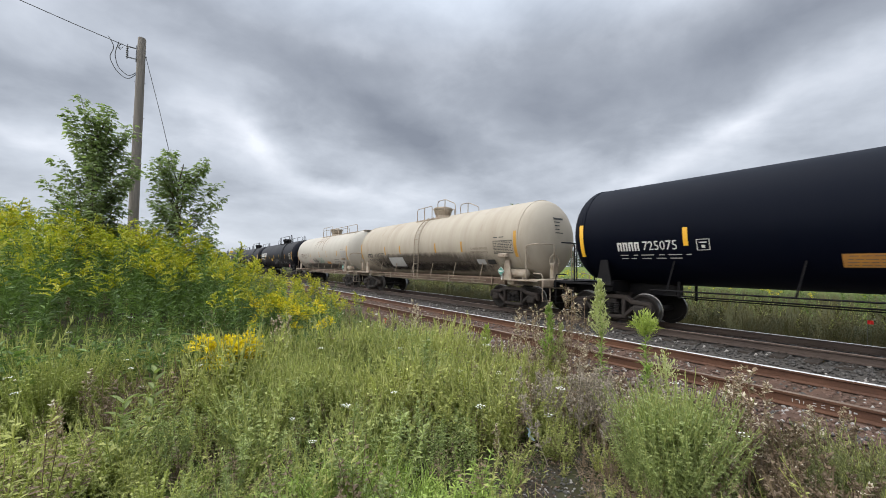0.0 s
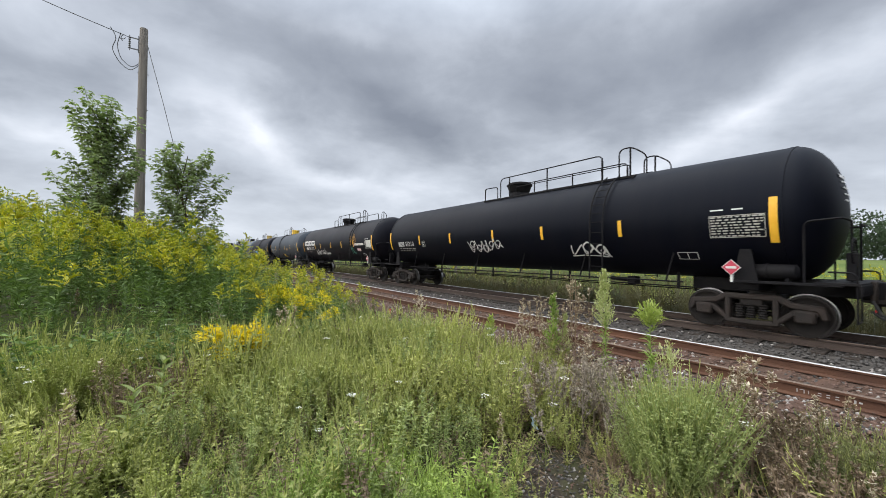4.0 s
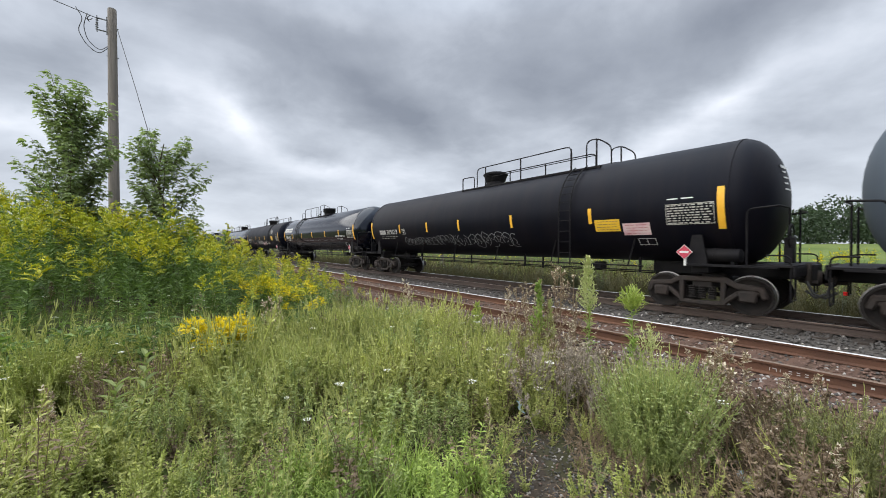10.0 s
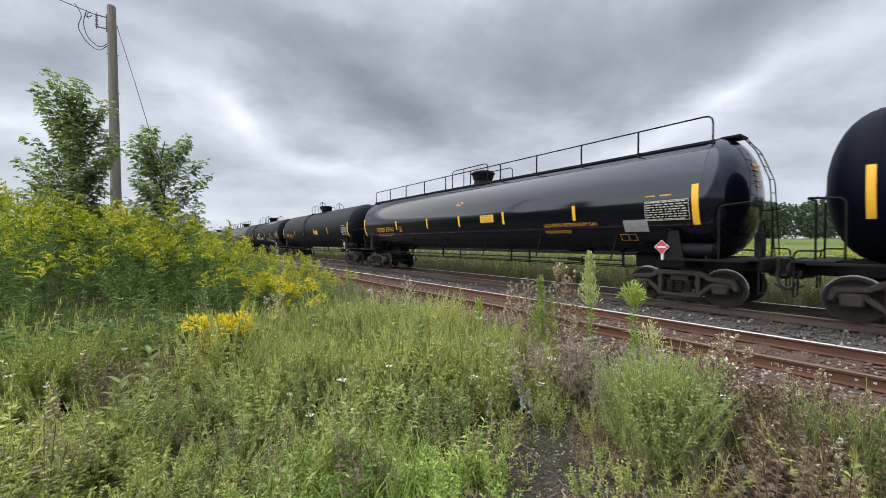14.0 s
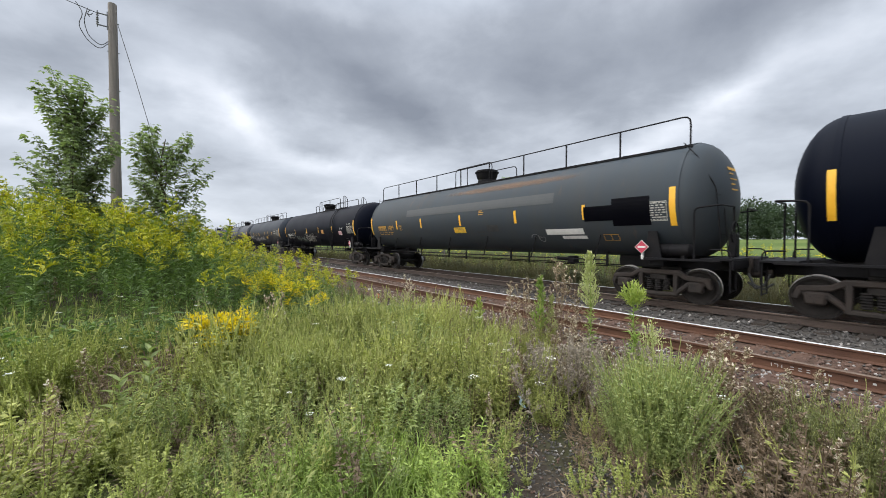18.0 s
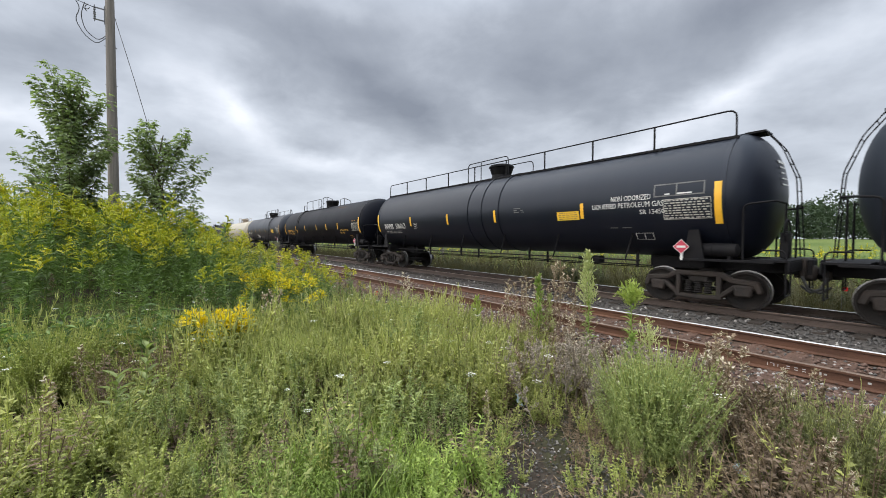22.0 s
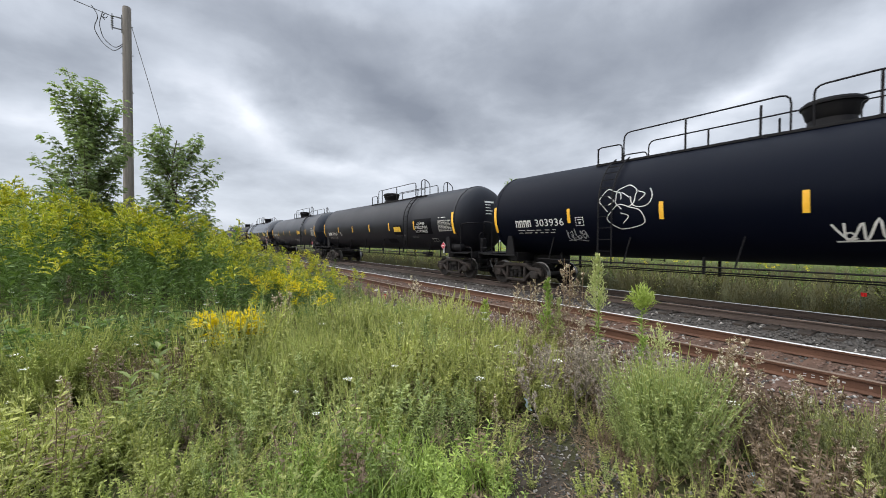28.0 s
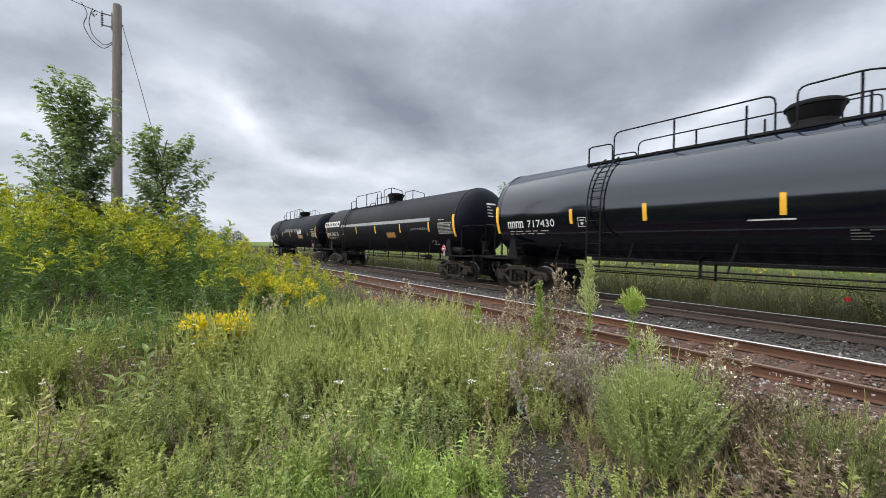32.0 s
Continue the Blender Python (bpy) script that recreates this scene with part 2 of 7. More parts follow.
TIE = surface("weathered_sleeper_wood", (0.050, 0.027, 0.018), (0.105, 0.056, 0.036), 0.9, 0.0, 2, 40, 0.6, squash=(4, 0.4, 4))
BALLAST_RUST = surface("rust_dusted_ballast", (0.055, 0.036, 0.027), (0.135, 0.085, 0.062), 0.9, 0.0, 9, 30, 0.8, 0.03, specular=0.2)
BALLAST = surface("grey_ballast", (0.045, 0.041, 0.038), (0.12, 0.108, 0.098), 0.9, 0.0, 9, 30, 0.8, 0.03, specular=0.2)
YELLOW = surface("yellow_reflective_tape", (0.78, 0.40, 0.02), (0.85, 0.48, 0.04), 0.45, 0.0, 6, 80, 0.05)
YELLOW_SIGN = surface("yellow_sign_paint", (0.80, 0.52, 0.03), (0.72, 0.42, 0.03), 0.5, 0.0, 6, 80, 0.05)
ORANGE_SIGN = surface("dirty_orange_sign_paint", (0.50, 0.24, 0.04), (0.38, 0.18, 0.05), 0.6, 0.0, 6, 80, 0.05)
WHITE = surface("white_stencil_paint", (0.72, 0.72, 0.70), (0.55, 0.55, 0.53), 0.6, 0.0, 5, 80, 0.05)
GREY_PAINT = surface("grey_stencil_paint", (0.33, 0.34, 0.35), (0.22, 0.23, 0.24), 0.6, 0.0, 5, 80, 0.05)
DIM_PAINT = surface("faded_stencil_paint", (0.16, 0.16, 0.16), (0.08, 0.08, 0.08), 0.7, 0.0, 5, 80, 0.05)
AMBER = surface("amber_stencil_paint", (0.66, 0.36, 0.04), (0.5, 0.27, 0.04), 0.6, 0.0, 5, 80, 0.05)
BROWN_INK = surface("brown_stencil_paint", (0.12, 0.09, 0.07), (0.2, 0.15, 0.11), 0.7, 0.0, 5, 80, 0.05)
BLACK_INK = surface("black_stencil_paint", (0.015, 0.015, 0.015), (0.04, 0.04, 0.04), 0.6, 0.0, 5, 80, 0.05)
RED = surface("red_placard_paint", (0.50, 0.035, 0.075), (0.42, 0.04, 0.07), 0.5, 0.0, 5, 80, 0.05)
RED_FADED = surface("faded_red_paint", (0.42, 0.10, 0.12), (0.5, 0.25, 0.25), 0.6, 0.0, 5, 80, 0.05)
PINK = surface("faded_pink_paint", (0.62, 0.33, 0.36), (0.7, 0.6, 0.58), 0.6, 0.0, 5, 80, 0.05)
BLUE = surface("blue_spray_paint", (0.04, 0.25, 0.55), (0.07, 0.32, 0.62), 0.4, 0.0, 4, 80, 0.05)
GREEN_SPRAY = surface("teal_spray_paint", (0.05, 0.22, 0.17), (0.1, 0.3, 0.24), 0.5, 0.0, 4, 80, 0.05)
YELLOW_PALE = surface("pale_yellow_paint", (0.60, 0.44, 0.14), (0.5, 0.36, 0.1), 0.5, 0.0, 5, 80, 0.05)
TAN_SIGN = surface("dirty_tan_sign_paint", (0.46, 0.29, 0.14), (0.36, 0.22, 0.10), 0.6, 0.0, 6, 80, 0.05)
OCHRE = surface("faded_ochre_tape", (0.52, 0.27, 0.03), (0.40, 0.20, 0.03), 0.55, 0.0, 6, 80, 0.05)
PALE_PATCH = surface("pale_grey_patch_paint", (0.50, 0.50, 0.50), (0.42, 0.42, 0.41), 0.6, 0.0, 4, 80, 0.05)
GREY_LIGHT = surface("silvery_stencil_paint", (0.48, 0.47, 0.43), (0.38, 0.37, 0.34), 0.6, 0.0, 5, 80, 0.05)
DIM_WHITE = surface("thin_white_spray", (0.34, 0.34, 0.34), (0.16, 0.16, 0.16), 0.7, 0.0, 9, 80, 0.05)
GREY_GREEN = surface("grey_green_spray", (0.20, 0.24, 0.21), (0.14, 0.17, 0.15), 0.7, 0.0, 5, 80, 0.05)
TEAL_PALE = surface("pale_teal_spray", (0.25, 0.38, 0.36), (0.18, 0.28, 0.27), 0.6, 0.0, 5, 80, 0.05)
GREY_PANEL = surface("grey_jacket_panel", (0.085, 0.09, 0.097), (0.065, 0.068, 0.073), 0.45, 0.0, 2, 60, 0.05)
NIGHT_PAINT = surface("fresh_black_paint", (0.0012, 0.0014, 0.0034), (0.002, 0.0022, 0.0042), 0.4, 0.0, 2, 60, 0.03, specular=0.06)
SLATE_BAND = surface("darker_slate_band", (0.034, 0.040, 0.044), (0.046, 0.05, 0.052), 0.5, 0.0, 2, 60, 0.05)


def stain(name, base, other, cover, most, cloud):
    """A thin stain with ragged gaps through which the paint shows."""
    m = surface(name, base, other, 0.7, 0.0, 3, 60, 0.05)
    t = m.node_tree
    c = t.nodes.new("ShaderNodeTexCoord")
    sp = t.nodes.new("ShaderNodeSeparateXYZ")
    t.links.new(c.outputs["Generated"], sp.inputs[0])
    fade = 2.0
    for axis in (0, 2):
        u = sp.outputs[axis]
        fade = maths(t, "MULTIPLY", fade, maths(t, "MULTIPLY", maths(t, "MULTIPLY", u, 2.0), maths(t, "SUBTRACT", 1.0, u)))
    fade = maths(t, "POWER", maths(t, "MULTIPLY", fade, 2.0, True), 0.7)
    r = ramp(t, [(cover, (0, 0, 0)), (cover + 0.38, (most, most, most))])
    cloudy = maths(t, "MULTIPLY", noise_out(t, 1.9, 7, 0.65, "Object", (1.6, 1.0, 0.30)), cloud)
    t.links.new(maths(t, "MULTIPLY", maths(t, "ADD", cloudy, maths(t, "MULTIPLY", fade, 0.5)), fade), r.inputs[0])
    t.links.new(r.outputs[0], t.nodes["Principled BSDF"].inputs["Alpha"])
    return m


BROWN_PATCH = stain("brown_stain", (0.020, 0.012, 0.009), (0.010, 0.007, 0.006), 0.22, 0.7, 0.9)
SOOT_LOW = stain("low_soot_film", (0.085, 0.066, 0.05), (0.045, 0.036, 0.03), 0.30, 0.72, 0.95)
RUST_RUN = stain("running_rust", (0.42, 0.20, 0.075), (0.30, 0.15, 0.07), 0.06, 0.44, 0.9)
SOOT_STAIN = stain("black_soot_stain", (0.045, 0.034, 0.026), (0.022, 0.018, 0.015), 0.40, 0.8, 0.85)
RUST_STAIN = stain("soft_rust_stain", (0.26, 0.135, 0.06), (0.18, 0.105, 0.06), 0.60, 0.42, 1.25)
FRAME_RUST = surface("rusty_cream_sill_paint", (0.24, 0.17, 0.12), (0.11, 0.07, 0.05), 0.75, 0.0, 2, 60, 0.2, wear=((0.40, 0.34, 0.27), 0.62, 3))
FLAG_RED = surface("fluorescent_red_flag", (0.95, 0.07, 0.06), (0.85, 0.05, 0.05), 0.6, 0.0, 4, 40, 0.1)
POLE_WOOD = surface("grey_pole_wood", (0.12, 0.105, 0.092), (0.22, 0.195, 0.17), 0.85, 0.0, 3, 50, 0.5, squash=(5, 5, 0.2))
WIRE = surface("black_cable", (0.03, 0.03, 0.032), (0.05, 0.05, 0.05), 0.6, 0.0, 4, 40, 0.1)
GALV = surface("galvanised_fitting", (0.22, 0.22, 0.23), (0.12, 0.12, 0.12), 0.5, 0.6, 6, 60, 0.1)
BARK = surface("brown_bark", (0.07, 0.055, 0.04), (0.14, 0.11, 0.085), 0.9, 0.0, 8, 50, 0.6, squash=(1, 1, 0.3))
PLASTIC = surface("clear_blue_plastic", (0.45, 0.6, 0.68), (0.65, 0.75, 0.8), 0.25, 0.0, 6, 60, 0.1)

GRASS = leafy("meadow_grass", (0.10, 0.16, 0.035), (0.36, 0.45, 0.11), 0.6, 0.35, (0.58, 0.52, 0.26))
RAGWEED = leafy("weed_leaves", (0.105, 0.130, 0.040), (0.62, 0.62, 0.215), 0.6, 0.35)
BLUE_GREEN = leafy("blue_green_leaves", (0.095, 0.135, 0.050), (0.51, 0.57, 0.235), 0.55, 0.35)
LUSH = leafy("lush_green_leaves", (0.105, 0.165, 0.040), (0.49, 0.60, 0.165), 0.55, 0.35)
PALE_GREEN = leafy("pale_clover_leaves", (0.16, 0.19, 0.055), (0.54, 0.57, 0.19), 0.6, 0.35)
SPIKES = leafy("weed_spikes", (0.22, 0.25, 0.08), (0.60, 0.58, 0.26), 0.65, 0.35)
WITHER = leafy("withered_leaves", (0.080, 0.056, 0.040), (0.36, 0.265, 0.185), 0.75, 0.25, (0.34, 0.35, 0.16))
GOLD_LEAF = leafy("goldenrod_leaves", (0.050, 0.095, 0.034), (0.25, 0.35, 0.11), 0.55, 0.35)
GOLD_BUD = leafy("goldenrod_buds", (0.23, 0.27, 0.035), (0.57, 0.54, 0.06), 0.6, 0.35)
GOLD_PALE = leafy("goldenrod_opening_bloom", (0.34, 0.34, 0.025), (0.78, 0.66, 0.05), 0.6, 0.3)
GOLD_BLOOM = leafy("goldenrod_bloom", (0.62, 0.47, 0.010), (0.92, 0.74, 0.022), 0.6, 0.3)
BRIGHT = leafy("yellow_green_heads", (0.26, 0.33, 0.07), (0.55, 0.60, 0.20), 0.55, 0.35)
DRY = leafy("dry_weeds", (0.15, 0.10, 0.07), (0.40, 0.30, 0.21), 0.8, 0.2)
FLUFF = leafy("seed_fluff", (0.50, 0.43, 0.34), (0.72, 0.65, 0.54), 0.85, 0.25)
PETAL = leafy("white_petals", (0.75, 0.76, 0.70), (0.85, 0.85, 0.8), 0.7, 0.2)
TREE_LEAF = leafy("maple_leaves", (0.125, 0.170, 0.088), (0.39, 0.45, 0.235), 0.5, 0.42)
WOOD_LEAF = leafy("far_wood_leaves", (0.036, 0.060, 0.034), (0.066, 0.096, 0.048), 0.7, 0.2)
FIELD_LEAF = leafy("dusky_verge_leaves", (0.036, 0.042, 0.026), (0.095, 0.105, 0.058), 0.7, 0.25)
FIELD_GRASS = leafy("field_grass_blades", (0.070, 0.063, 0.024), (0.18, 0.16, 0.060), 0.7, 0.2, (0.19, 0.15, 0.08))
VERGE = leafy("verge_grass_blades", (0.048, 0.043, 0.020), (0.125, 0.108, 0.052), 0.7, 0.3, (0.20, 0.16, 0.09))


# ---- mesh helpers ----
def part(name, bm, mat=None, parent=None, label="", at=None, smooth=True):
    """Link a bmesh, or a mesh that is shared, as one mesh object under its parent."""
    if isinstance(bm, bmesh.types.BMesh):
        me = bpy.data.meshes.new(name)
        bm.normal_update()
        bm.to_mesh(me)
        bm.free()
        if mat is not None:
            for m in (mat if isinstance(mat, (list, tuple)) else [mat]):
                me.materials.append(m)
        if smooth:
            me.shade_smooth()
            me.set_sharp_from_angle(angle=radians(38))
    else:
        me = bm
    ob = new(name, me)
    if at is not None:
        ob.matrix_basis = at
    if parent is not None:
        ob.parent = parent
    if label:
        ob["label"] = label
    return ob


def empty(name, at=None):
    ob = new(name)
    if at is not None:
        ob.matrix_basis = at
    return ob


def box(bm, x, y, z, sx, sy, sz, bevel=0.0, turn=None, mat=0):
    m = Matrix.Translation((x, y, z)) @ (turn or Matrix()) @ Matrix.Diagonal((sx, sy, sz, 1))
    vs = bmesh.ops.create_cube(bm, size=1, matrix=m)["verts"]
    faces = {f for v in vs for f in v.link_faces}
    for f in faces:
        f.material_index = mat
    if bevel:
        edges = list({e for v in vs for e in v.link_edges})
        bmesh.ops.bevel(bm, geom=edges, offset=bevel, segments=1, affect="EDGES", material=mat)


def tube(bm, points, r, seg=6, mat=0, ends=True):
    """A round bar along a bent line; r may be a list."""
    pts = [Vector(p) for p in points]
    rings = []
    side = None
    for i, p in enumerate(pts):
        d = (pts[min(i + 1, len(pts) - 1)] - pts[max(i - 1, 0)]).normalized()
        if side is None:
            side = d.orthogonal().normalized()
        side = (side - d * side.dot(d)).normalized()
        up = d.cross(side)
        rad = r[i] if isinstance(r, (list, tuple)) else r
        rings.append([bm.verts.new(p + rad * (math.cos(k * math.tau / seg) * side + math.sin(k * math.tau / seg) * up)) for k in range(seg)])
    for a, b in zip(rings, rings[1:]):
        for k in range(seg):
            f = bm.faces.new((a[k], a[(k + 1) % seg], b[(k + 1) % seg], b[k]))
            f.material_index = mat
    if ends:
        for ring in (rings[0][::-1], rings[-1]):
            f = bm.faces.new(ring)
            f.material_index = mat


def lathe(bm, profile, seg, axis="x", centre=(0, 0, 0), mats=None):
    """Turn (along, radius) pairs round an axis. A radius of 0 closes it."""
    rings = []
    for a, r in profile:
        ring = []
        for k in range(seg if r > 1e-6 else 1):
            c, s = r * math.cos(k * math.tau / seg), r * math.sin(k * math.tau / seg)
            p = {"x": (a, c, s), "y": (s, a, c), "z": (c, s, a)}[axis]
            ring.append(bm.verts.new(Vector(p) + Vector(centre)))
        rings.append(ring)
    for i, (a, b) in enumerate(zip(rings, rings[1:])):
        for k in range(seg):
            quad = [a[k % len(a)], a[(k + 1) % len(a)], b[(k + 1) % len(b)], b[k % len(b)]]
            quad = list(dict.fromkeys(quad))
            if len(quad) > 2:
                f = bm.faces.new(quad)
                f.material_index = mats[i] if mats else 0


def plate(bm, outline, thick, axis="y", at=0.0):
    """A flat plate cut to an outline of (along, up) pairs, standing in the x-z plane."""
    a = [bm.verts.new((x, at - thick / 2, z)) for x, z in outline]
    b = [bm.verts.new((x, at + thick / 2, z)) for x, z in outline]
    bm.faces.new(a)
    bm.faces.new(b[::-1])
    n = len(a)
    for i in range(n):
        bm.faces.new((a[(i + 1) % n], a[i], b[i], b[(i + 1) % n]))


def mesh_from(name, verts, faces, mats, slots=None):
    """A mesh from arrays: verts (n, 3), faces (m, 3 or 4), and a slot for each face."""
    me = bpy.data.meshes.new(name)
    k = faces.shape[1]
    me.vertices.add(len(verts))
    me.vertices.foreach_set("co", np.ascontiguousarray(verts, dtype=np.float32).ravel())
    me.loops.add(faces.size)
    me.loops.foreach_set("vertex_index", np.ascontiguousarray(faces, dtype=np.int32).ravel())
    me.polygons.add(len(faces))
    me.polygons.foreach_set("loop_start", np.arange(0, faces.size, k, dtype=np.int32))
    if slots is not None:
        me.polygons.foreach_set("material_index", np.ascontiguousarray(slots, dtype=np.int32))
    for m in mats:
        me.materials.append(m)
    me.update(calc_edges=True)
    return me


# ---- ground and tracks ----
def smooth_step(a, b, v):
    k = np.clip((np.asarray(v, float) - a) / (b - a), 0, 1)
    return k * k * (3 - 2 * k)


def ground_z(x, y):
    """Height of the ground: a low meadow, two beds of ballast, a field beyond."""
    x, y = np.asarray(x, float), np.asarray(y, float)
    z = -0.16 - 0.24 * smooth_step(3.6, 5.4, y)
    z = z + 0.14 * smooth_step(5.5, 6.0, y) + 0.06 * smooth_step(8.8, 9.9, y)
    z = z - 0.30 * smooth_step(12.9, 14.2, y)
    z = z + 0.55 * smooth_step(2.8, -1.5, y) * smooth_step(6.5, 10.5, -x) * smooth_step(-60, -30, x)
    z = z + 2.7 * smooth_step(45, 125, y)
    near = np.exp(-((y - 2) / 3.2) ** 2)
    z = z + near * 0.05 * (np.sin(x * 1.3 + y * 0.7) + np.sin(x * 0.6 - y * 1.1))
    return z


RAILS = (6.78, 8.285, 10.523, 12.028)
TRAIN_Y, TRAIN_Z = 11.2755, 0.066

xs = np.unique(np.concatenate([-np.geomspace(60, 3000, 14), np.arange(-60, 14, 0.5), np.geomspace(14, 3000, 14)]))
ys = np.unique(np.concatenate([-np.geomspace(14, 3000, 14), np.arange(-14, 18, 0.25), np.geomspace(18, 3000, 18)]))
gx, gy = np.meshgrid(xs, ys)
gz = ground_z(gx, gy)
nx, ny = len(xs), len(ys)
i0 = (np.arange(ny - 1)[:, None] * nx + np.arange(nx - 1)[None, :]).ravel()

EARTH, et, eb = material("meadow_earth")
geo = et.nodes.new("ShaderNodeNewGeometry")
gs = et.nodes.new("ShaderNodeSeparateXYZ")
et.links.new(geo.outputs["Position"], gs.inputs[0])
soil = ramp(et, [(0.35, (0.03, 0.024, 0.019)), (0.6, (0.075, 0.062, 0.05))])
et.links.new(noise_out(et, 3, 8, 0.7), soil.inputs[0])
turf = ramp(et, [(0.35, (0.05, 0.075, 0.02)), (0.65, (0.12, 0.14, 0.045))])
et.links.new(noise_out(et, 1.2, 8, 0.7), turf.inputs[0])
crop = ramp(et, [(0.4, (0.095, 0.135, 0.040)), (0.6, (0.15, 0.185, 0.06))])
et.links.new(noise_out(et, 0.05, 6, 0.6), crop.inputs[0])
patch = ramp(et, [(0.42, (0, 0, 0)), (0.58, (1, 1, 1))])
et.links.new(noise_out(et, 0.7, 4, 0.6), patch.inputs[0])
meadow = mix(et, patch.outputs[0], soil.outputs[0], turf.outputs[0])
far = ramp(et, [(0.0, (0, 0, 0)), (1.0, (1, 1, 1))])
et.links.new(maths(et, "DIVIDE", maths(et, "SUBTRACT", gs.outputs[1], 42.0), 16.0, True), far.inputs[0])
verge = ramp(et, [(0.3, (0.026, 0.028, 0.012)), (0.7, (0.072, 0.070, 0.030))])
et.links.new(noise_out(et, 1.6, 8, 0.7), verge.inputs[0])
meadow = mix(et, maths(et, "MULTIPLY", maths(et, "SUBTRACT", gs.outputs[1], 13.0), 1.0, True), meadow, verge.outputs[0])
et.links.new(mix(et, far.outputs[0], meadow, crop.outputs[0]), eb.inputs["Base Color"])
eb.inputs["Roughness"].default_value = 0.95
eb.inputs["Specular IOR Level"].default_value = 0.08
bump(et, eb, noise_out(et, 14, 6, 0.7), 0.8, 0.04)
ground = part("ground", mesh_from("ground", np.stack([gx.ravel(), gy.ravel(), gz.ravel()], 1), np.stack([i0, i0 + 1, i0 + nx + 1, i0 + nx], 1), [EARTH]), None)
tagged(ground, "dark bare earth under a weedy meadow, green field beyond", "ground", kind="structure")


def ballast_bed(y0, y1, z0, z1, label, stone):
    """A long raised bed of crushed stone with sloping shoulders."""
    prof = [(y0 - 0.35, z0 - 0.35), (y0 - 0.2, z0 - 0.06), (y0, z0), ((y0 + y1) / 2, z0 * 0.5 + z1 * 0.5 - 0.01), (y1, z1), (y1 + 0.25, z1 - 0.08), (y1 + 0.9, z1 - 0.55)]
    lx = np.unique(np.concatenate([np.linspace(-900, -60, 40), np.arange(-60, 20, 0.6), np.linspace(20, 400, 12)]))
    v = np.array([(x, y + 0.05 * math.sin(x * 1.7 + k), z + 0.012 * math.sin(x * 3.1 + k * 2)) for x in lx for k, (y, z) in enumerate(prof)])
    n = len(prof)
    q = (np.arange(len(lx) - 1)[:, None] * n + np.arange(n - 1)[None, :]).ravel()
    ob = part("ballast_bed", mesh_from("ballast_bed", v, np.stack([q, q + n, q + n + 1, q + 1], 1), [stone]))
    return tagged(ob, label, "ballast", kind="structure")


ballast_bed(6.05, 9.0, -0.185, -0.185, "grey crushed stone bed under the rusty track", BALLAST_RUST)
ballast_bed(9.1, 13.1, -0.15, -0.125, "dark grey crushed stone bed under the train's track", BALLAST)

# rail section: foot, web, head, as (across, up) below the running surface
RAIL = [(-0.07, -0.172), (0.07, -0.172), (0.07, -0.160), (0.016, -0.138), (0.009, -0.045), (0.036, -0.034), (0.037, -0.005), (0.034, 0.0), (-0.034, 0.0), (-0.037, -0.005), (-0.036, -0.034), (-0.009, -0.045), (-0.016, -0.138), (-0.07, -0.160)]


def rail(y, z, side, head, parent, label):
    bm = bmesh.new()
    lx = [-900, -300, -120, -60, -30, -15, -5, 5, 40, 400]
    rings = [[bm.verts.new((x, y + a, z + b)) for a, b in RAIL] for x in lx]
    n = len(RAIL)
    for r0, r1 in zip(rings, rings[1:]):
        for k in range(n):
            f = bm.faces.new((r0[k], r0[(k + 1) % n], r1[(k + 1) % n], r1[k]))
            f.material_index = 1 if k in (6, 7, 8) else 0
    return part("rail", bm, [side, head], parent, label, smooth=False)


def track(y, z, side, head, label, wood, sunk):
    ob = tagged(empty("railway_track", pose(0, y, z)), label, "railway track")
    for s, h in zip((-0.7525, 0.7525), head):
        rail(s, 0, side, h, ob, "steel rail with a polished head" if h is RAIL_SHINE else "rusty steel rail")
    bm = bmesh.new()
    box(bm, 0, 0, -0.255, 0.23, 2.6, 0.17, 0.012)
    for s in (-0.7525, 0.7525):
        box(bm, 0, s, -0.1705, 0.19, 0.36, 0.014)
        for a in (-0.06, 0.06):
            for b in (-0.095, 0.095):
                box(bm, a, s + b, -0.155, 0.025, 0.035, 0.03)
    first = part("sleeper", bm, wood, ob, at=pose(-0.3, 0, sunk))
    for i in range(1, 180):
        part("sleeper", first.data, None, ob, at=pose(-0.3 - 0.51 * i + random.uniform(-0.03, 0.03), random.uniform(-0.05, 0.05), sunk + random.uniform(-0.012, 0.006), 0, 0, random.uniform(-1.2, 1.2)))
    return ob


TIE_DARK = surface("oily_sleeper_wood", (0.022, 0.017, 0.014), (0.05, 0.038, 0.03), 0.9, 0.0, 2, 40, 0.6, squash=(4, 0.4, 4))
near_track = track(7.5325, 0, RAIL_RUST, (RAIL_DULL, RAIL_SHINE), "rusty empty railway track on weathered wooden sleepers", TIE, -0.010)
# chalk marks on the near rail
strokes = [(-1.421, -1.413, -0.12, -0.075), (-1.39, -1.345, -0.083, -0.075), (-1.352, -1.343, -0.12, -0.083), (-1.31, -1.302, -0.115, -0.078)]
strokes += [(a, a + 0.035, -0.115 + 0.03 * k, -0.105 + 0.03 * k) for a in (-1.22, -1.14, -1.06) for k in (0, 1)] + [(-0.90, -0.88, -0.11, -0.07), (-0.86, -0.83, -0.1, -0.08), (-0.635, -0.605, -0.1, -0.075), (-0.485, -0.455, -0.1, -0.075)]
bm = bmesh.new()
for a, b, c, d in strokes:
    box(bm, (a + b) / 2, -0.7525 - 0.0135, (c + d) / 2, b - a, 0.003, d - c)
part("chalk_mark", bm, PALE_PATCH, near_track, "white chalk figures on the rail web")
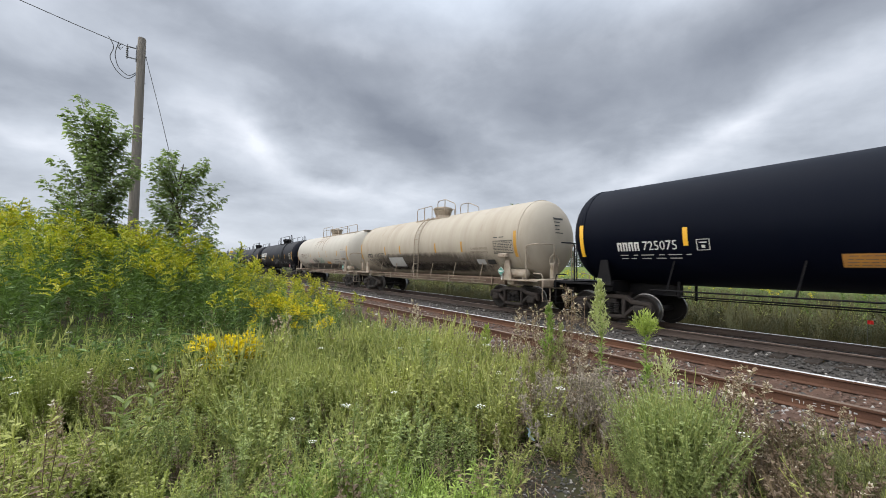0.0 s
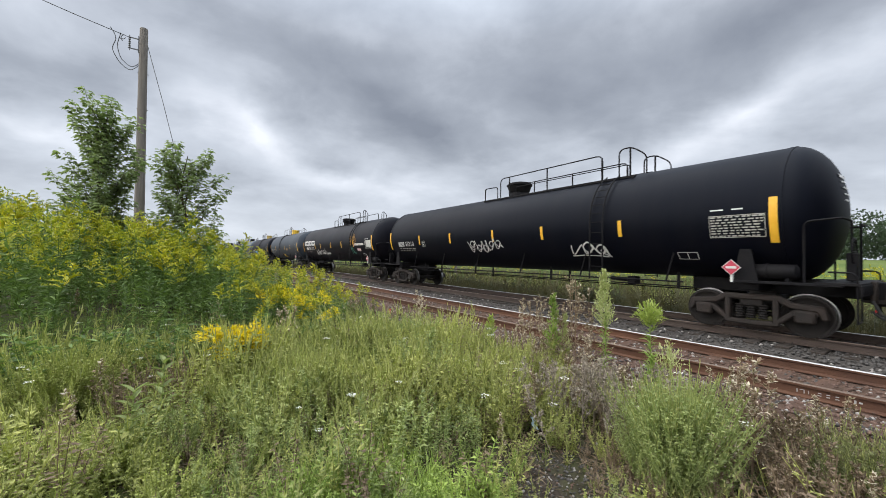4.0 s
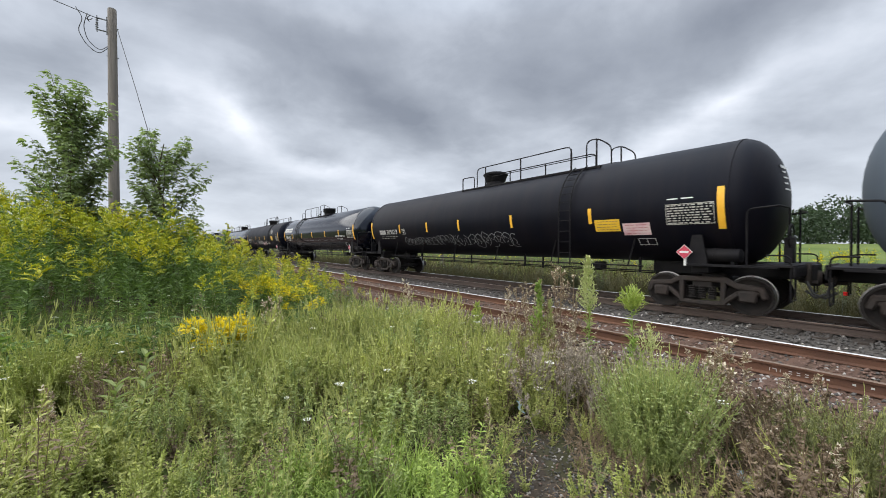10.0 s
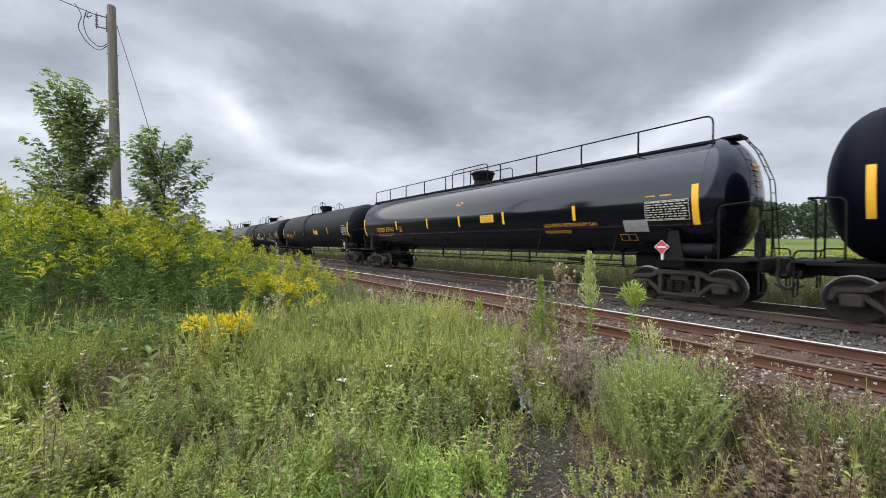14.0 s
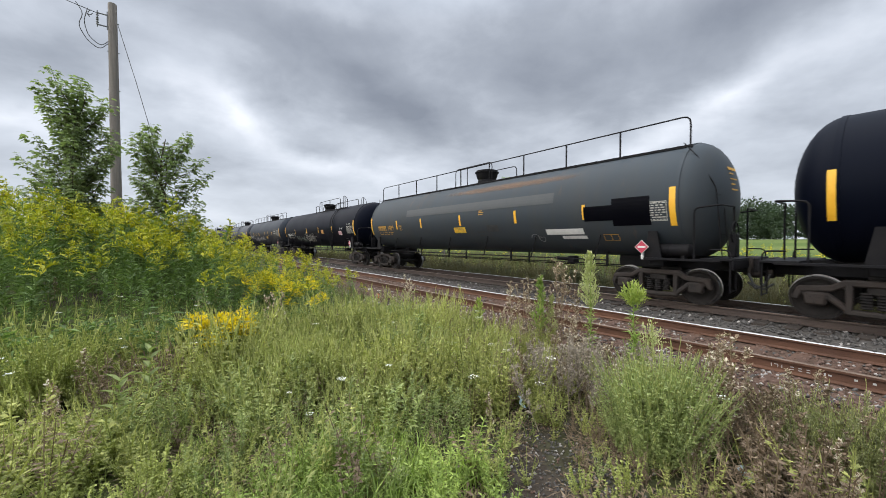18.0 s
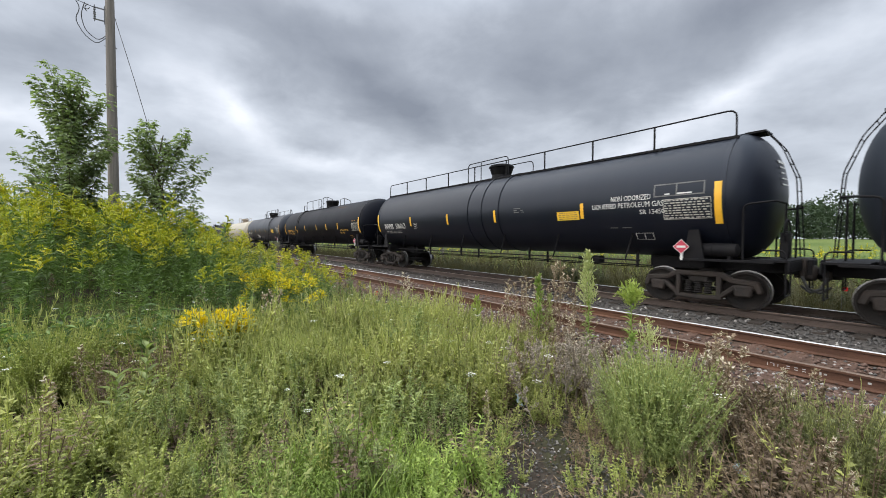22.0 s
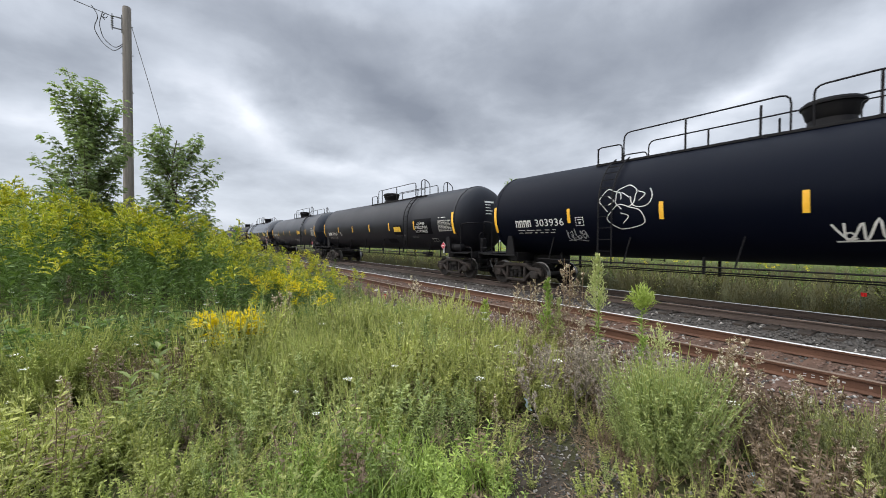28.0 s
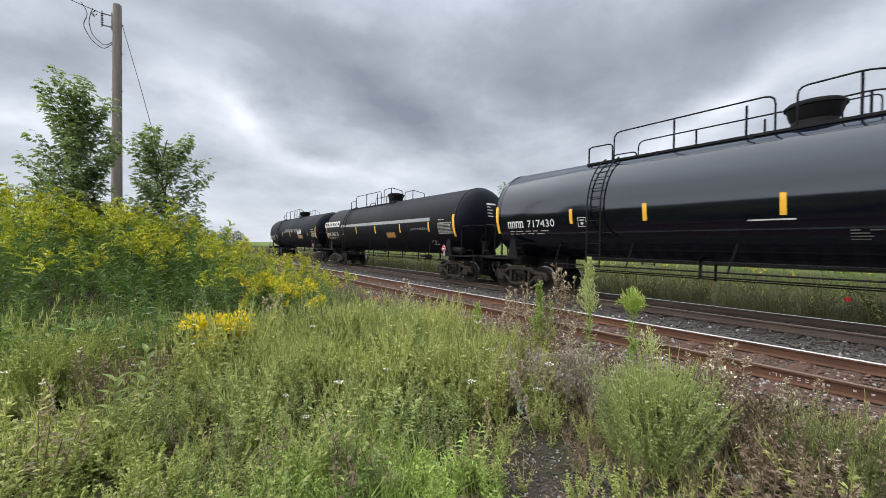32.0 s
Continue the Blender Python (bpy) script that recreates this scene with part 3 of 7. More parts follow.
far_track = track(TRAIN_Y, TRAIN_Z, RAIL_DARK, (RAIL_DULL, RAIL_SHINE), "dark railway track that carries the tank train", TIE_DARK, -0.004)


def stones(name, count, x0, x1, y0, y1, size, mats, label, lift=0.0):
    """Loose crushed stones, each an uneven eight-sided lump."""
    rng = np.random.default_rng(len(name) + count)
    base = np.array([(1, 0, 0), (-1, 0, 0), (0, 1, 0), (0, -1, 0), (0, 0, 1), (0, 0, -1)], float)
    tri = np.array([(0, 2, 4), (2, 1, 4), (1, 3, 4), (3, 0, 4), (2, 0, 5), (1, 2, 5), (3, 1, 5), (0, 3, 5)])
    x = x1 - (x1 - x0) * rng.random(count) ** 1.5
    y = rng.uniform(y0, y1, count)
    keep = np.min(np.abs(y[:, None] - np.array(RAILS)[None, :]), 1) > 0.10
    x, y = x[keep], y[keep]
    n = len(x)
    z = np.where(y < 9.05, -0.19, -0.14) - 0.35 * np.clip((5.95 - y) / 0.35, 0, 1)
    z = np.where(y < 5.6, ground_z(x, y), z)
    s = size * rng.uniform(0.5, 1.3, n)
    v = base[None] * rng.uniform(0.6, 1.2, (n, 6, 1)) * s[:, None, None] * np.array([1, 1, 0.75])
    a = rng.uniform(0, 6.28, n)
    c, si = np.cos(a)[:, None], np.sin(a)[:, None]
    v = np.stack([v[..., 0] * c - v[..., 1] * si, v[..., 0] * si + v[..., 1] * c, v[..., 2] + 0.35 * v[..., 0]], -1)
    v += np.stack([x, y, z + lift + s * 0.25], 1)[:, None, :]
    f = tri[None] + (np.arange(n) * 6)[:, None, None]
    ob = part(name, mesh_from(name, v.reshape(-1, 3), f.reshape(-1, 3), mats, np.repeat((rng.random(n) ** 2.2 * len(mats)).astype(int), 8)))
    return tagged(ob, label, "gravel", kind="stuff")


STONE_A = surface("grey_stone", (0.045, 0.042, 0.04), (0.115, 0.107, 0.10), 0.9, 0, 20, 80, 0.3)
STONE_B = surface("rust_stained_stone", (0.085, 0.050, 0.037), (0.175, 0.110, 0.085), 0.9, 0, 20, 80, 0.3)
STONE_C = surface("pale_stone", (0.22, 0.20, 0.185), (0.40, 0.375, 0.35), 0.85, 0, 20, 80, 0.3)
stones("ballast_stones", 9000, -34, 1.5, 8.7, 13.2, 0.042, [STONE_A, STONE_A, STONE_A, STONE_A, STONE_C], "dark grey crushed stones between the tracks")
stones("rusty_ballast_stones", 11000, -30, 1.5, 5.3, 8.9, 0.034, [STONE_B, STONE_B, STONE_A, STONE_B, STONE_C], "rust-stained crushed stones round the sleepers")
stones("shoulder_stones", 3200, -9, 1.8, 4.7, 6.7, 0.034, [STONE_B, STONE_A, STONE_B, STONE_C, STONE_C], "loose rusty and pale stones along the ballast shoulder", 0.004)
stones("path_pebbles", 2500, -4.5, 0.5, 1.2, 5.6, 0.018, [STONE_A, STONE_B, STONE_C], "small pebbles on bare earth")
stones("soil_pebbles", 1500, -2.5, -1.35, 1.7, 3.1, 0.013, [STONE_A, STONE_A, STONE_B, STONE_C], "fine dark gravel on a trodden strip of soil", 0.004)


# ---- tank cars ----
WHEEL_R = 0.43
AXLES = 1.75


def bogie_meshes():
    """The meshes of one bogie, shared by all cars."""
    made = {}
    bm = bmesh.new()
    # cast side frame: top and bottom chords, columns and pedestals, deep enough to hide the axle ends
    top = [(-1.16, 0.44), (-1.10, 0.60), (-0.66, 0.64), (-0.46, 0.76), (0.46, 0.76), (0.66, 0.64), (1.10, 0.60), (1.16, 0.44)]
    for (a, b), (c, d) in zip(top, top[1:]):
        dx, dz = c - a, d - b
        n = math.hypot(dx, dz)
        box(bm, (a + c) / 2, 0, (b + d) / 2, n + 0.1, 0.15, 0.125, 0.03, pose(0, 0, 0, 0, -math.degrees(math.atan2(dz, dx)), 0))
    for s in (-1, 1):
        for (a, b), (c, d) in (((1.02, 0.50), (0.72, 0.50)), ((0.72, 0.50), (0.42, 0.24)), ((0.44, 0.22), (-0.02, 0.20))):
            dx, dz = s * (c - a), d - b
            box(bm, s * (a + c) / 2, 0, (b + d) / 2, math.hypot(dx, dz) + 0.1, 0.15, 0.11, 0.03, pose(0, 0, 0, 0, -math.degrees(math.atan2(dz, dx)), 0))
        box(bm, s * 0.42, 0, 0.5, 0.10, 0.15, 0.56, 0.02)
        box(bm, s * AXLES / 2, -0.03, 0.43, 0.32, 0.2, 0.26, 0.04)
    made["side_frame"] = bm, STEEL_BROWN
    bm = bmesh.new()
    coil = [(0.30, 0.0), (0.30, 0.075)]
    for z in np.linspace(0.32, 0.58, 6):
        coil += [(z - 0.018, 0.075), (z, 0.098), (z + 0.018, 0.075)]
    lathe(bm, coil + [(0.60, 0.075), (0.60, 0.0)], 8, "z")
    made["spring"] = bm, STEEL_DARK
    bm = bmesh.new()
    box(bm, 0, 0, 0.66, 0.42, 2.05, 0.22, 0.03)
    box(bm, 0, 0, 0.80, 0.5, 0.5, 0.12, 0.02)
    made["bolster"] = bm, STEEL_DARK
    bm = bmesh.new()
    prof = [(0.0, 0.0), (0.0, 0.11), (0.03, 0.13), (0.05, 0.28), (0.02, 0.36), (0.0, 0.375), (0.0, 0.425), (0.095, 0.431), (0.135, 0.434), (0.14, 0.455), (0.165, 0.455), (0.168, 0.375), (0.10, 0.35), (0.085, 0.13), (0.12, 0.10), (0.12, 0.0)]
    for s in (-1, 1):
        p = [(s * (0.86 - a) if s > 0 else -(0.86 - a), r) for a, r in prof]
        lathe(bm, p, 28, "y", mats=[0, 0, 0, 0, 0, 0, 1, 1, 1, 0, 0, 0, 0, 0, 0])
        tube(bm, [(0, s * 0.86, 0), (0, s * 1.06, 0)], 0.085, 10)
        lathe(bm, [(s * 1.06, 0.11), (s * 1.10, 0.11), (s * 1.10, 0)], 10, "y")
        for k in range(3):
            a = k * math.tau / 3
            lathe(bm, [(s * 1.10, 0.022), (s * 1.125, 0.018), (s * 1.125, 0)], 6, "y", (0.065 * math.sin(a), 0, 0.065 * math.cos(a)))
    tube(bm, [(0, -0.8, 0), (0, 0.8, 0)], 0.085, 10)
    made["wheelset"] = bm, [STEEL_DARK, WHEEL_RIM]
    bm = bmesh.new()
    for s in (-1, 1):
        tube(bm, [(s * 0.36, -0.75, 0.42), (s * 0.36, 0.75, 0.42)], 0.035, 6)
        for q in (-1, 1):
            box(bm, s * 0.40, q * 0.76, 0.45, 0.05, 0.10, 0.26, 0.01)
    made["brake_beam"] = bm, STEEL_DARK
    out = {}
    for k, (bm, mat) in made.items():
        bmesh.ops.recalc_face_normals(bm, faces=bm.faces)
        me = bpy.data.meshes.new(k)
        bm.to_mesh(me)
        bm.free()
        for m in (mat if isinstance(mat, list) else [mat]):
            me.materials.append(m)
        me.shade_smooth()
        me.set_sharp_from_angle(angle=radians(40))
        out[k] = me
    return out


BOGIE = bogie_meshes()
WHEELS = []


def bogie(car, x):
    bm = bmesh.new()
    lathe(bm, [(0.84, 0.0), (0.84, 0.2), (0.93, 0.2), (0.93, 0.0)], 12, "z")
    b = part("bogie", bm, STEEL_DARK, car, "cast steel bogie with coil springs", pose(x, 0, 0))
    for s in (-1, 1):
        part("side_frame", BOGIE["side_frame"], None, b, at=pose(0, s * 0.99, 0))
        for x2 in (-0.2, 0, 0.2):
            part("spring", BOGIE["spring"], None, b, at=pose(x2, s * 0.99, 0))
        w = part("wheelset", BOGIE["wheelset"], None, b, "worn steel wheels with bright rims", pose(s * AXLES / 2, 0, WHEEL_R))
        WHEELS.append((w, car, s * AXLES / 2))
    part("bolster", BOGIE["bolster"], None, b)
    part("brake_beam", BOGIE["brake_beam"], None, b)
    return b


def arc_rail(points, bend=0.12):
    """Round off the corners of a bent line."""
    pts = [Vector(p) for p in points]
    out = [pts[0]]
    for a, b, c in zip(pts, pts[1:], pts[2:]):
        p, q = b + (a - b).normalized() * bend, b + (c - b).normalized() * bend
        out += [p.lerp(b, k).lerp(b.lerp(q, k), k) for k in (0, 0.33, 0.67, 1)]
    return out + [pts[-1]]


def text_mesh(words, size):
    """The triangles of a line of words in the built-in font, flat, as (points, faces)."""
    cu = bpy.data.curves.new("words", "FONT")
    cu.body, cu.size, cu.resolution_u, cu.align_x, cu.align_y = words, size, 2, "LEFT", "CENTER"
    ob = new("words", cu)
    dg = bpy.context.evaluated_depsgraph_get()
    dg.update()
    ev = ob.evaluated_get(dg)
    me = ev.to_mesh()
    bm = bmesh.new()
    bm.from_mesh(me)
    ev.to_mesh_clear()
    bpy.data.objects.remove(ob)
    bpy.data.curves.remove(cu)
    return bm


class Side:
    """The near side of a tank: lays flat outlines on its round skin."""

    def __init__(self, car, radius, height):
        self.car, self.radius, self.height = car, radius, height

    def bend(self, bm, x, z, lift, wide=1.0):
        mid = math.asin(max(-0.97, min(0.97, (z - self.height) / self.radius)))
        lo, hi = min(v.co.y for v in bm.verts), max(v.co.y for v in bm.verts)
        cut = lo + 0.09
        while cut < hi:
            bmesh.ops.bisect_plane(bm, geom=bm.verts[:] + bm.edges[:] + bm.faces[:], plane_co=(0, cut, 0), plane_no=(0, 1, 0))
            cut += 0.09
        r = self.radius + lift
        for v in bm.verts:
            a = mid + v.co.y / self.radius
            v.co = Vector((x + v.co.x * wide, -r * math.cos(a), self.height + r * math.sin(a)))
        bmesh.ops.recalc_face_normals(bm, faces=bm.faces)
        # face outwards
        if sum(f.normal.y * f.calc_area() for f in bm.faces) > 0:
            bmesh.ops.reverse_faces(bm, faces=bm.faces)

    def words(self, name, words, x, z, size, mat, label, wide=1.0, parent=None, to=None):
        bm = text_mesh(words, size)
        if to is not None:
            wide = (to - x) / max(v.co.x for v in bm.verts)
        self.bend(bm, x, z, 0.008, wide)
        return part(name, bm, mat, parent or self.car, label, smooth=False)

    def shapes(self, name, rects, x, z, mat, label="", lift=0.006):
        """Flat rectangles (x0, y0, x1, y1), metres from (x, z)."""
        bm = bmesh.new()
        for a, b, c, d in rects:
            bm.faces.new([bm.verts.new((*p, 0)) for p in ((a, b), (c, b), (c, d), (a, d))])
        self.bend(bm, x, z, lift)
        return part(name, bm, mat, self.car, label, smooth=False)

    def scrawl(self, lines, x, z, width, mat, label, lift=0.01, name="graffiti"):
        """Sprayed lines: each a list of (x, y) points, drawn as a ribbon."""
        bm = bmesh.new()
        for pts in lines:
            fine = []
            n = len(pts)
            for i in range(n - 1):
                p0, p1, p2, p3 = (Vector(pts[max(0, min(n - 1, i + k))]) for k in (-1, 0, 1, 2))
                for k in range(4):
                    t = k / 4
                    fine.append(0.5 * ((2 * p1) + (p2 - p0) * t + (2 * p0 - 5 * p1 + 4 * p2 - p3) * t * t + (3 * p1 - p0 - 3 * p2 + p3) * t ** 3))
            fine.append(Vector(pts[-1]))
            row = []
            for i, p in enumerate(fine):
                d = (fine[min(i + 1, len(fine) - 1)] - fine[max(i - 1, 0)])
                d = d.normalized() if d.length > 1e-6 else Vector((1, 0))
                s = Vector((-d.y, d.x)) * width / 2
                row.append((bm.verts.new((*(p + s), 0)), bm.verts.new((*(p - s), 0))))
            for (a, b), (c, d) in zip(row, row[1:]):
                bm.faces.new((a, b, d, c))
        mid = math.asin(max(-0.97, min(0.97, (z - self.height) / self.radius)))
        r = self.radius + lift
        for v in bm.verts:
            a = mid + v.co.y / self.radius
            v.co = Vector((x + v.co.x, -r * math.cos(a), self.height + r * math.sin(a)))
        return part(name, bm, mat, self.car, label, smooth=False)


def squiggle(seed, width, height, loops):
    """One running scribble of loops and slashes that spells nothing, and a few loose strokes."""
    rng = random.Random(seed)
    step = width / loops
    run, lines = [], []
    for k in range(loops):
        x = k * step
        up, down = height * rng.uniform(0.25, 0.62), -height * rng.uniform(0.2, 0.55)
        lean = step * rng.uniform(-0.3, 0.5)
        run += [(x + lean, up), (x + step * rng.uniform(0.1, 0.6), down)]
        if rng.random() < 0.6:
            r = min(step, height) * rng.uniform(0.25, 0.45)
            cx, cy = x + step * 0.6, rng.uniform(-0.25, 0.25) * height
            run += [(cx + r, cy), (cx, cy + r), (cx - r, cy), (cx, cy - r), (cx + r, cy + r * 0.3)]
        if rng.random() < 0.35:
            lines.append(run)
            run = [(x + step * 0.9, height * rng.uniform(-0.4, 0.4))]
    lines.append(run + [(width * 1.04, -height * rng.uniform(0.1, 0.5)), (width * 1.0, height * 0.1)])
    for _ in range(1 + loops // 4):
        x = rng.uniform(0, width)
        lines.append([(x, height * rng.uniform(-0.1, 0.5)), (x + step * rng.uniform(-0.4, 0.9), -height * rng.uniform(0.1, 0.55)), (x + step * rng.uniform(0.2, 1.1), -height * rng.uniform(0.2, 0.6))])
    if rng.random() < 0.5:
        lines.append([(0, -height * 0.5), (width * 0.5, -height * 0.42), (width, -height * 0.55)])
    return [p for p in lines if len(p) > 1]


def bubble(seed, width, height, blobs):
    """Fat round overlapping outlines that spell nothing."""
    rng = random.Random(seed)
    lines = []
    step = width / blobs
    for k in range(blobs):
        cx, r = (k + 0.5) * step, step * rng.uniform(0.5, 0.75)
        cy = height * rng.uniform(-0.1, 0.1)
        wob = [rng.uniform(0.82, 1.12) for _ in range(10)]
        pts = [(cx + r * wob[i] * math.cos(i * math.tau / 10), cy + height * 0.5 * wob[(i * 3) % 10] * math.sin(i * math.tau / 10)) for i in range(10)]
        a = rng.randrange(10)
        lines.append((pts + pts)[a:a + rng.randint(7, 11)])
        q = rng.uniform(0.2, 0.4)
        lines.append([(cx - r * q, cy + height * 0.2), (cx + r * q, cy + height * rng.uniform(-0.1, 0.1)), (cx - r * q * 0.6, cy - height * 0.2), (cx + r * 0.3, cy - height * 0.3)][:rng.randint(2, 4)])
    return lines


def small_print(width, rows, seed, h=0.045, pitch=0.10):
    rng = random.Random(seed)
    out = []
    for r in range(rows):
        x = 0
        while x < width - 0.1:
            w = rng.uniform(0.10, 0.34)
            out.append((x, -r * pitch - h / 2, min(width, x + w), -r * pitch + h / 2))
            x += w + rng.uniform(0.05, 0.16)
    return out


def data_table(w, h, rows, seed):
    """The lettered table: outlined cells full of short bars."""
    rng = random.Random(seed)
    out = [(0, -0.008, w, 0.008), (0, h - 0.008, w, h + 0.008), (0, 0, 0.012, h), (w - 0.012, 0, w, h)]
    for r in range(rows):
        y = h * (r + 0.5) / rows
        x = 0.03
        while x < w - 0.08:
            k = rng.uniform(0.03, 0.11)
            out.append((x, y - h / rows * 0.24, min(w - 0.03, x + k), y + h / rows * 0.24))
            x += k + rng.uniform(0.014, 0.05)
    return out


def build_car(spec):
    """One tank car, its middle at the origin on the rail heads, near side towards -y."""
    L, R = spec["length"], spec["radius"]
    H = R + 1.12
    half = L / 2
    paint, metal = spec["paint"], spec.get("frame", FRAME_BLACK)
    car = tagged(empty("tank_car"), spec["label"], "tank car", "tank cars of the train")
    seg = 56
    head = 0.52 * R
    bm = bmesh.new()
    prof = [(-half, 0.0)]
    for k in range(1, 10):
        a = k / 9 * math.pi / 2
        prof.append((-half + head * (1 - math.cos(a)), R * math.sin(a)))
    body = half - head
    prof += [(x, R) for x in np.linspace(-body, body, 7)[1:-1]]
    prof += [(-a, r) for a, r in reversed(prof[:10])]
    lathe(bm, prof, seg, "x", (0, 0, H))
    bmesh.ops.recalc_face_normals(bm, faces=bm.faces)
    for x in spec.get("ribs", ()):
        band = bmesh.new()
        lathe(band, [(x - 0.04, R - 0.01), (x - 0.04, R + 0.022), (x + 0.04, R + 0.022), (x + 0.04, R - 0.01)], seg, "x", (0, 0, H))
        part("rib_band", band, paint, car)
    part("tank_shell", bm, paint, car)
    # seams where the heads meet the shell
    for s in (-1, 1):
        bm = bmesh.new()
        x = s * body
        lathe(bm, [(x - 0.05, R - 0.01), (x - 0.05, R + 0.010), (x + 0.05, R + 0.010), (x + 0.05, R - 0.01)], seg, "x", (0, 0, H))
        bmesh.ops.recalc_face_normals(bm, faces=bm.faces)
        part("head_band", bm, paint, car)
    side = Side(car, R, H)
    bx = half - 1.35
    for s in (-1, 1):
        bogie(car, s * bx)
        # stub sill, saddle and end platform
        bm = bmesh.new()
        box(bm, s * (half - 1.15), 0, 0.98, 3.3, 0.42, 0.34, 0.02)
        box(bm, s * bx, 0, 1.06, 0.36, 2.3, 0.30, 0.02)
        part("stub_sill", bm, metal, car)
        for q in (-1, 1):
            bm = bmesh.new()
            plate(bm, [(s * bx - 0.22, 1.12), (s * bx + 0.22, 1.12), (s * bx + 0.10, 1.80), (s * bx - 0.10, 1.80)], 0.05, at=q * (R - 0.16))
            part("saddle", bm, metal, car)
        bm = bmesh.new()
        box(bm, s * (half + 0.02), 0, 1.13, 0.62, 2.75, 0.05, 0.008)
        box(bm, s * (half + 0.33), 0, 1.02, 0.04, 2.75, 0.20, 0.008)
        for q in (-1, 1):
            box(bm, s * (half - 0.75), q * 1.33, 1.10, 1.7, 0.10, 0.06, 0.01)
        part("end_platform", bm, metal, car, "steel end platform")
        for q in (-1, 1):
            bm = bmesh.new()
            xa, xb = s * (half - 0.42), s * (half + 0.28)
            tube(bm, arc_rail([(xa, q * 1.36, 1.12), (xa, q * 1.36, 2.32), (s * (half + 0.10), q * 1.36, 2.36), (s * (half + 0.10), q * 0.5, 2.36)]), 0.022, 5)
            tube(bm, arc_rail([(xb, q * 1.34, 0.42), (xb, q * 1.34, 1.35), (s * (half - 0.1), q * 1.34, 1.35)]), 0.018, 5)
            tube(bm, [(xb, q * 1.34, 0.44), (xb, q * 0.95, 0.44), (xb, q * 0.95, 1.0)], 0.018, 5)
            tube(bm, [(s * (half + 0.10), q * 0.5, 2.36), (s * (half + 0.10), q * 0.5, 1.14)], 0.022, 5)
            part("end_handrail", bm, metal, car, "bent pipe handrail")
        bm = bmesh.new()
        box(bm, s * (half + 0.42), 0, 0.86, 0.5, 0.22, 0.24, 0.03)
        box(bm, s * (half + 0.66), 0.05 * s, 0.86, 0.24, 0.30, 0.34, 0.06)
        box(bm, s * (half + 0.36), 0, 0.95, 0.10, 0.62, 0.46, 0.03)
        part("coupler", bm, STEEL_BROWN, car, "rusty knuckle coupler")
        bm = bmesh.new()
        tube(bm, [(s * (half + 0.35), -0.35, 0.80), (s * (half + 0.45), -0.36, 0.55), (s * (half + 0.62), -0.30, 0.46), (s * (half + 0.78), -0.2, 0.58)], 0.03, 6)
        part("brake_hose", bm, WIRE, car, "black rubber brake hose")
    if spec.get("sill"):
        bm = bmesh.new()
        box(bm, 0, -0.35, 1.0, L - 4.6, 0.3, 0.30, 0.02)
        box(bm, 0, -1.32, 1.13, L - 3.0, 0.10, 0.05, 0.01)
        part("side_sill", bm, spec["sill"], car, "long rusty side sill")
    # brake rigging beneath the tank
    for y, z, r in ((-1.25, 1.02, 0.019), (-0.55, 0.86, 0.018), (0.5, 0.74, 0.016)):
        bm = bmesh.new()
        tube(bm, [(-half + 2.6, y, z), (half - 2.6, y, z)], r, 5)
        n = 6 if y < -1 else 4
        for k in range(n):
            x = -half + 3.0 + (L - 6.0) * k / (n - 1)
            if y < -1:
                tube(bm, [(x, y, z), (x + 0.16, -1.18, H - math.sqrt(R * R - 1.18 ** 2) + 0.04)], 0.022, 5)
            else:
                box(bm, x, y, (z + H - math.sqrt(R * R - y * y)) / 2, 0.06, 0.05, H - math.sqrt(R * R - y * y) - z + 0.1)
        part("brake_pipe", bm, metal, car, "long pipe on brackets under the tank")
    bm = bmesh.new()
    box(bm, half - 4.3, -0.35, 0.94, 0.26, 0.3, 0.24, 0.03)
    tube(bm, [(half - 4.3, -0.35, 0.94), (half - 5.0, -0.3, 0.97)], 0.06, 8)
    part("brake_valve", bm, metal, car)
    if spec.get("reservoir", True):
        bm = bmesh.new()
        c = (half - 1.0, -1.12, 1.33)
        lathe(bm, [(-0.48, 0), (-0.46, 0.10), (-0.42, 0.155), (-0.05, 0.16), (-0.045, 0.172), (-0.015, 0.172), (-0.01, 0.16), (0.42, 0.155), (0.46, 0.10), (0.48, 0)], 14, "x", c)
        box(bm, c[0] - 0.3, -1.12, 1.16, 0.06, 0.2, 0.08)
        box(bm, c[0] + 0.3, -1.12, 1.16, 0.06, 0.2, 0.08)
        bmesh.ops.recalc_face_normals(bm, faces=bm.faces)
        part("air_reservoir", bm, metal, car, "cylindrical brake air reservoir")
    bm = bmesh.new()
    wheel_c = (half + 0.14, -0.55, 1.75)
    ring = [(wheel_c[0], wheel_c[1] + 0.26 * math.cos(k * math.tau / 16), wheel_c[2] + 0.26 * math.sin(k * math.tau / 16)) for k in range(17)]
    tube(bm, ring, 0.016, 5, ends=False)
    for k in range(4):
        tube(bm, [wheel_c, ring[k * 4]], 0.012, 4)
    box(bm, half + 0.12, -0.55, 1.45, 0.16, 0.25, 0.55, 0.02)
    part("hand_brake", bm, metal, car, "hand brake wheel on its housing")
    top = H + R
    dome_x = spec.get("dome", 0.0)
    dome_mat = spec.get("dome_paint", metal)
    bm = bmesh.new()
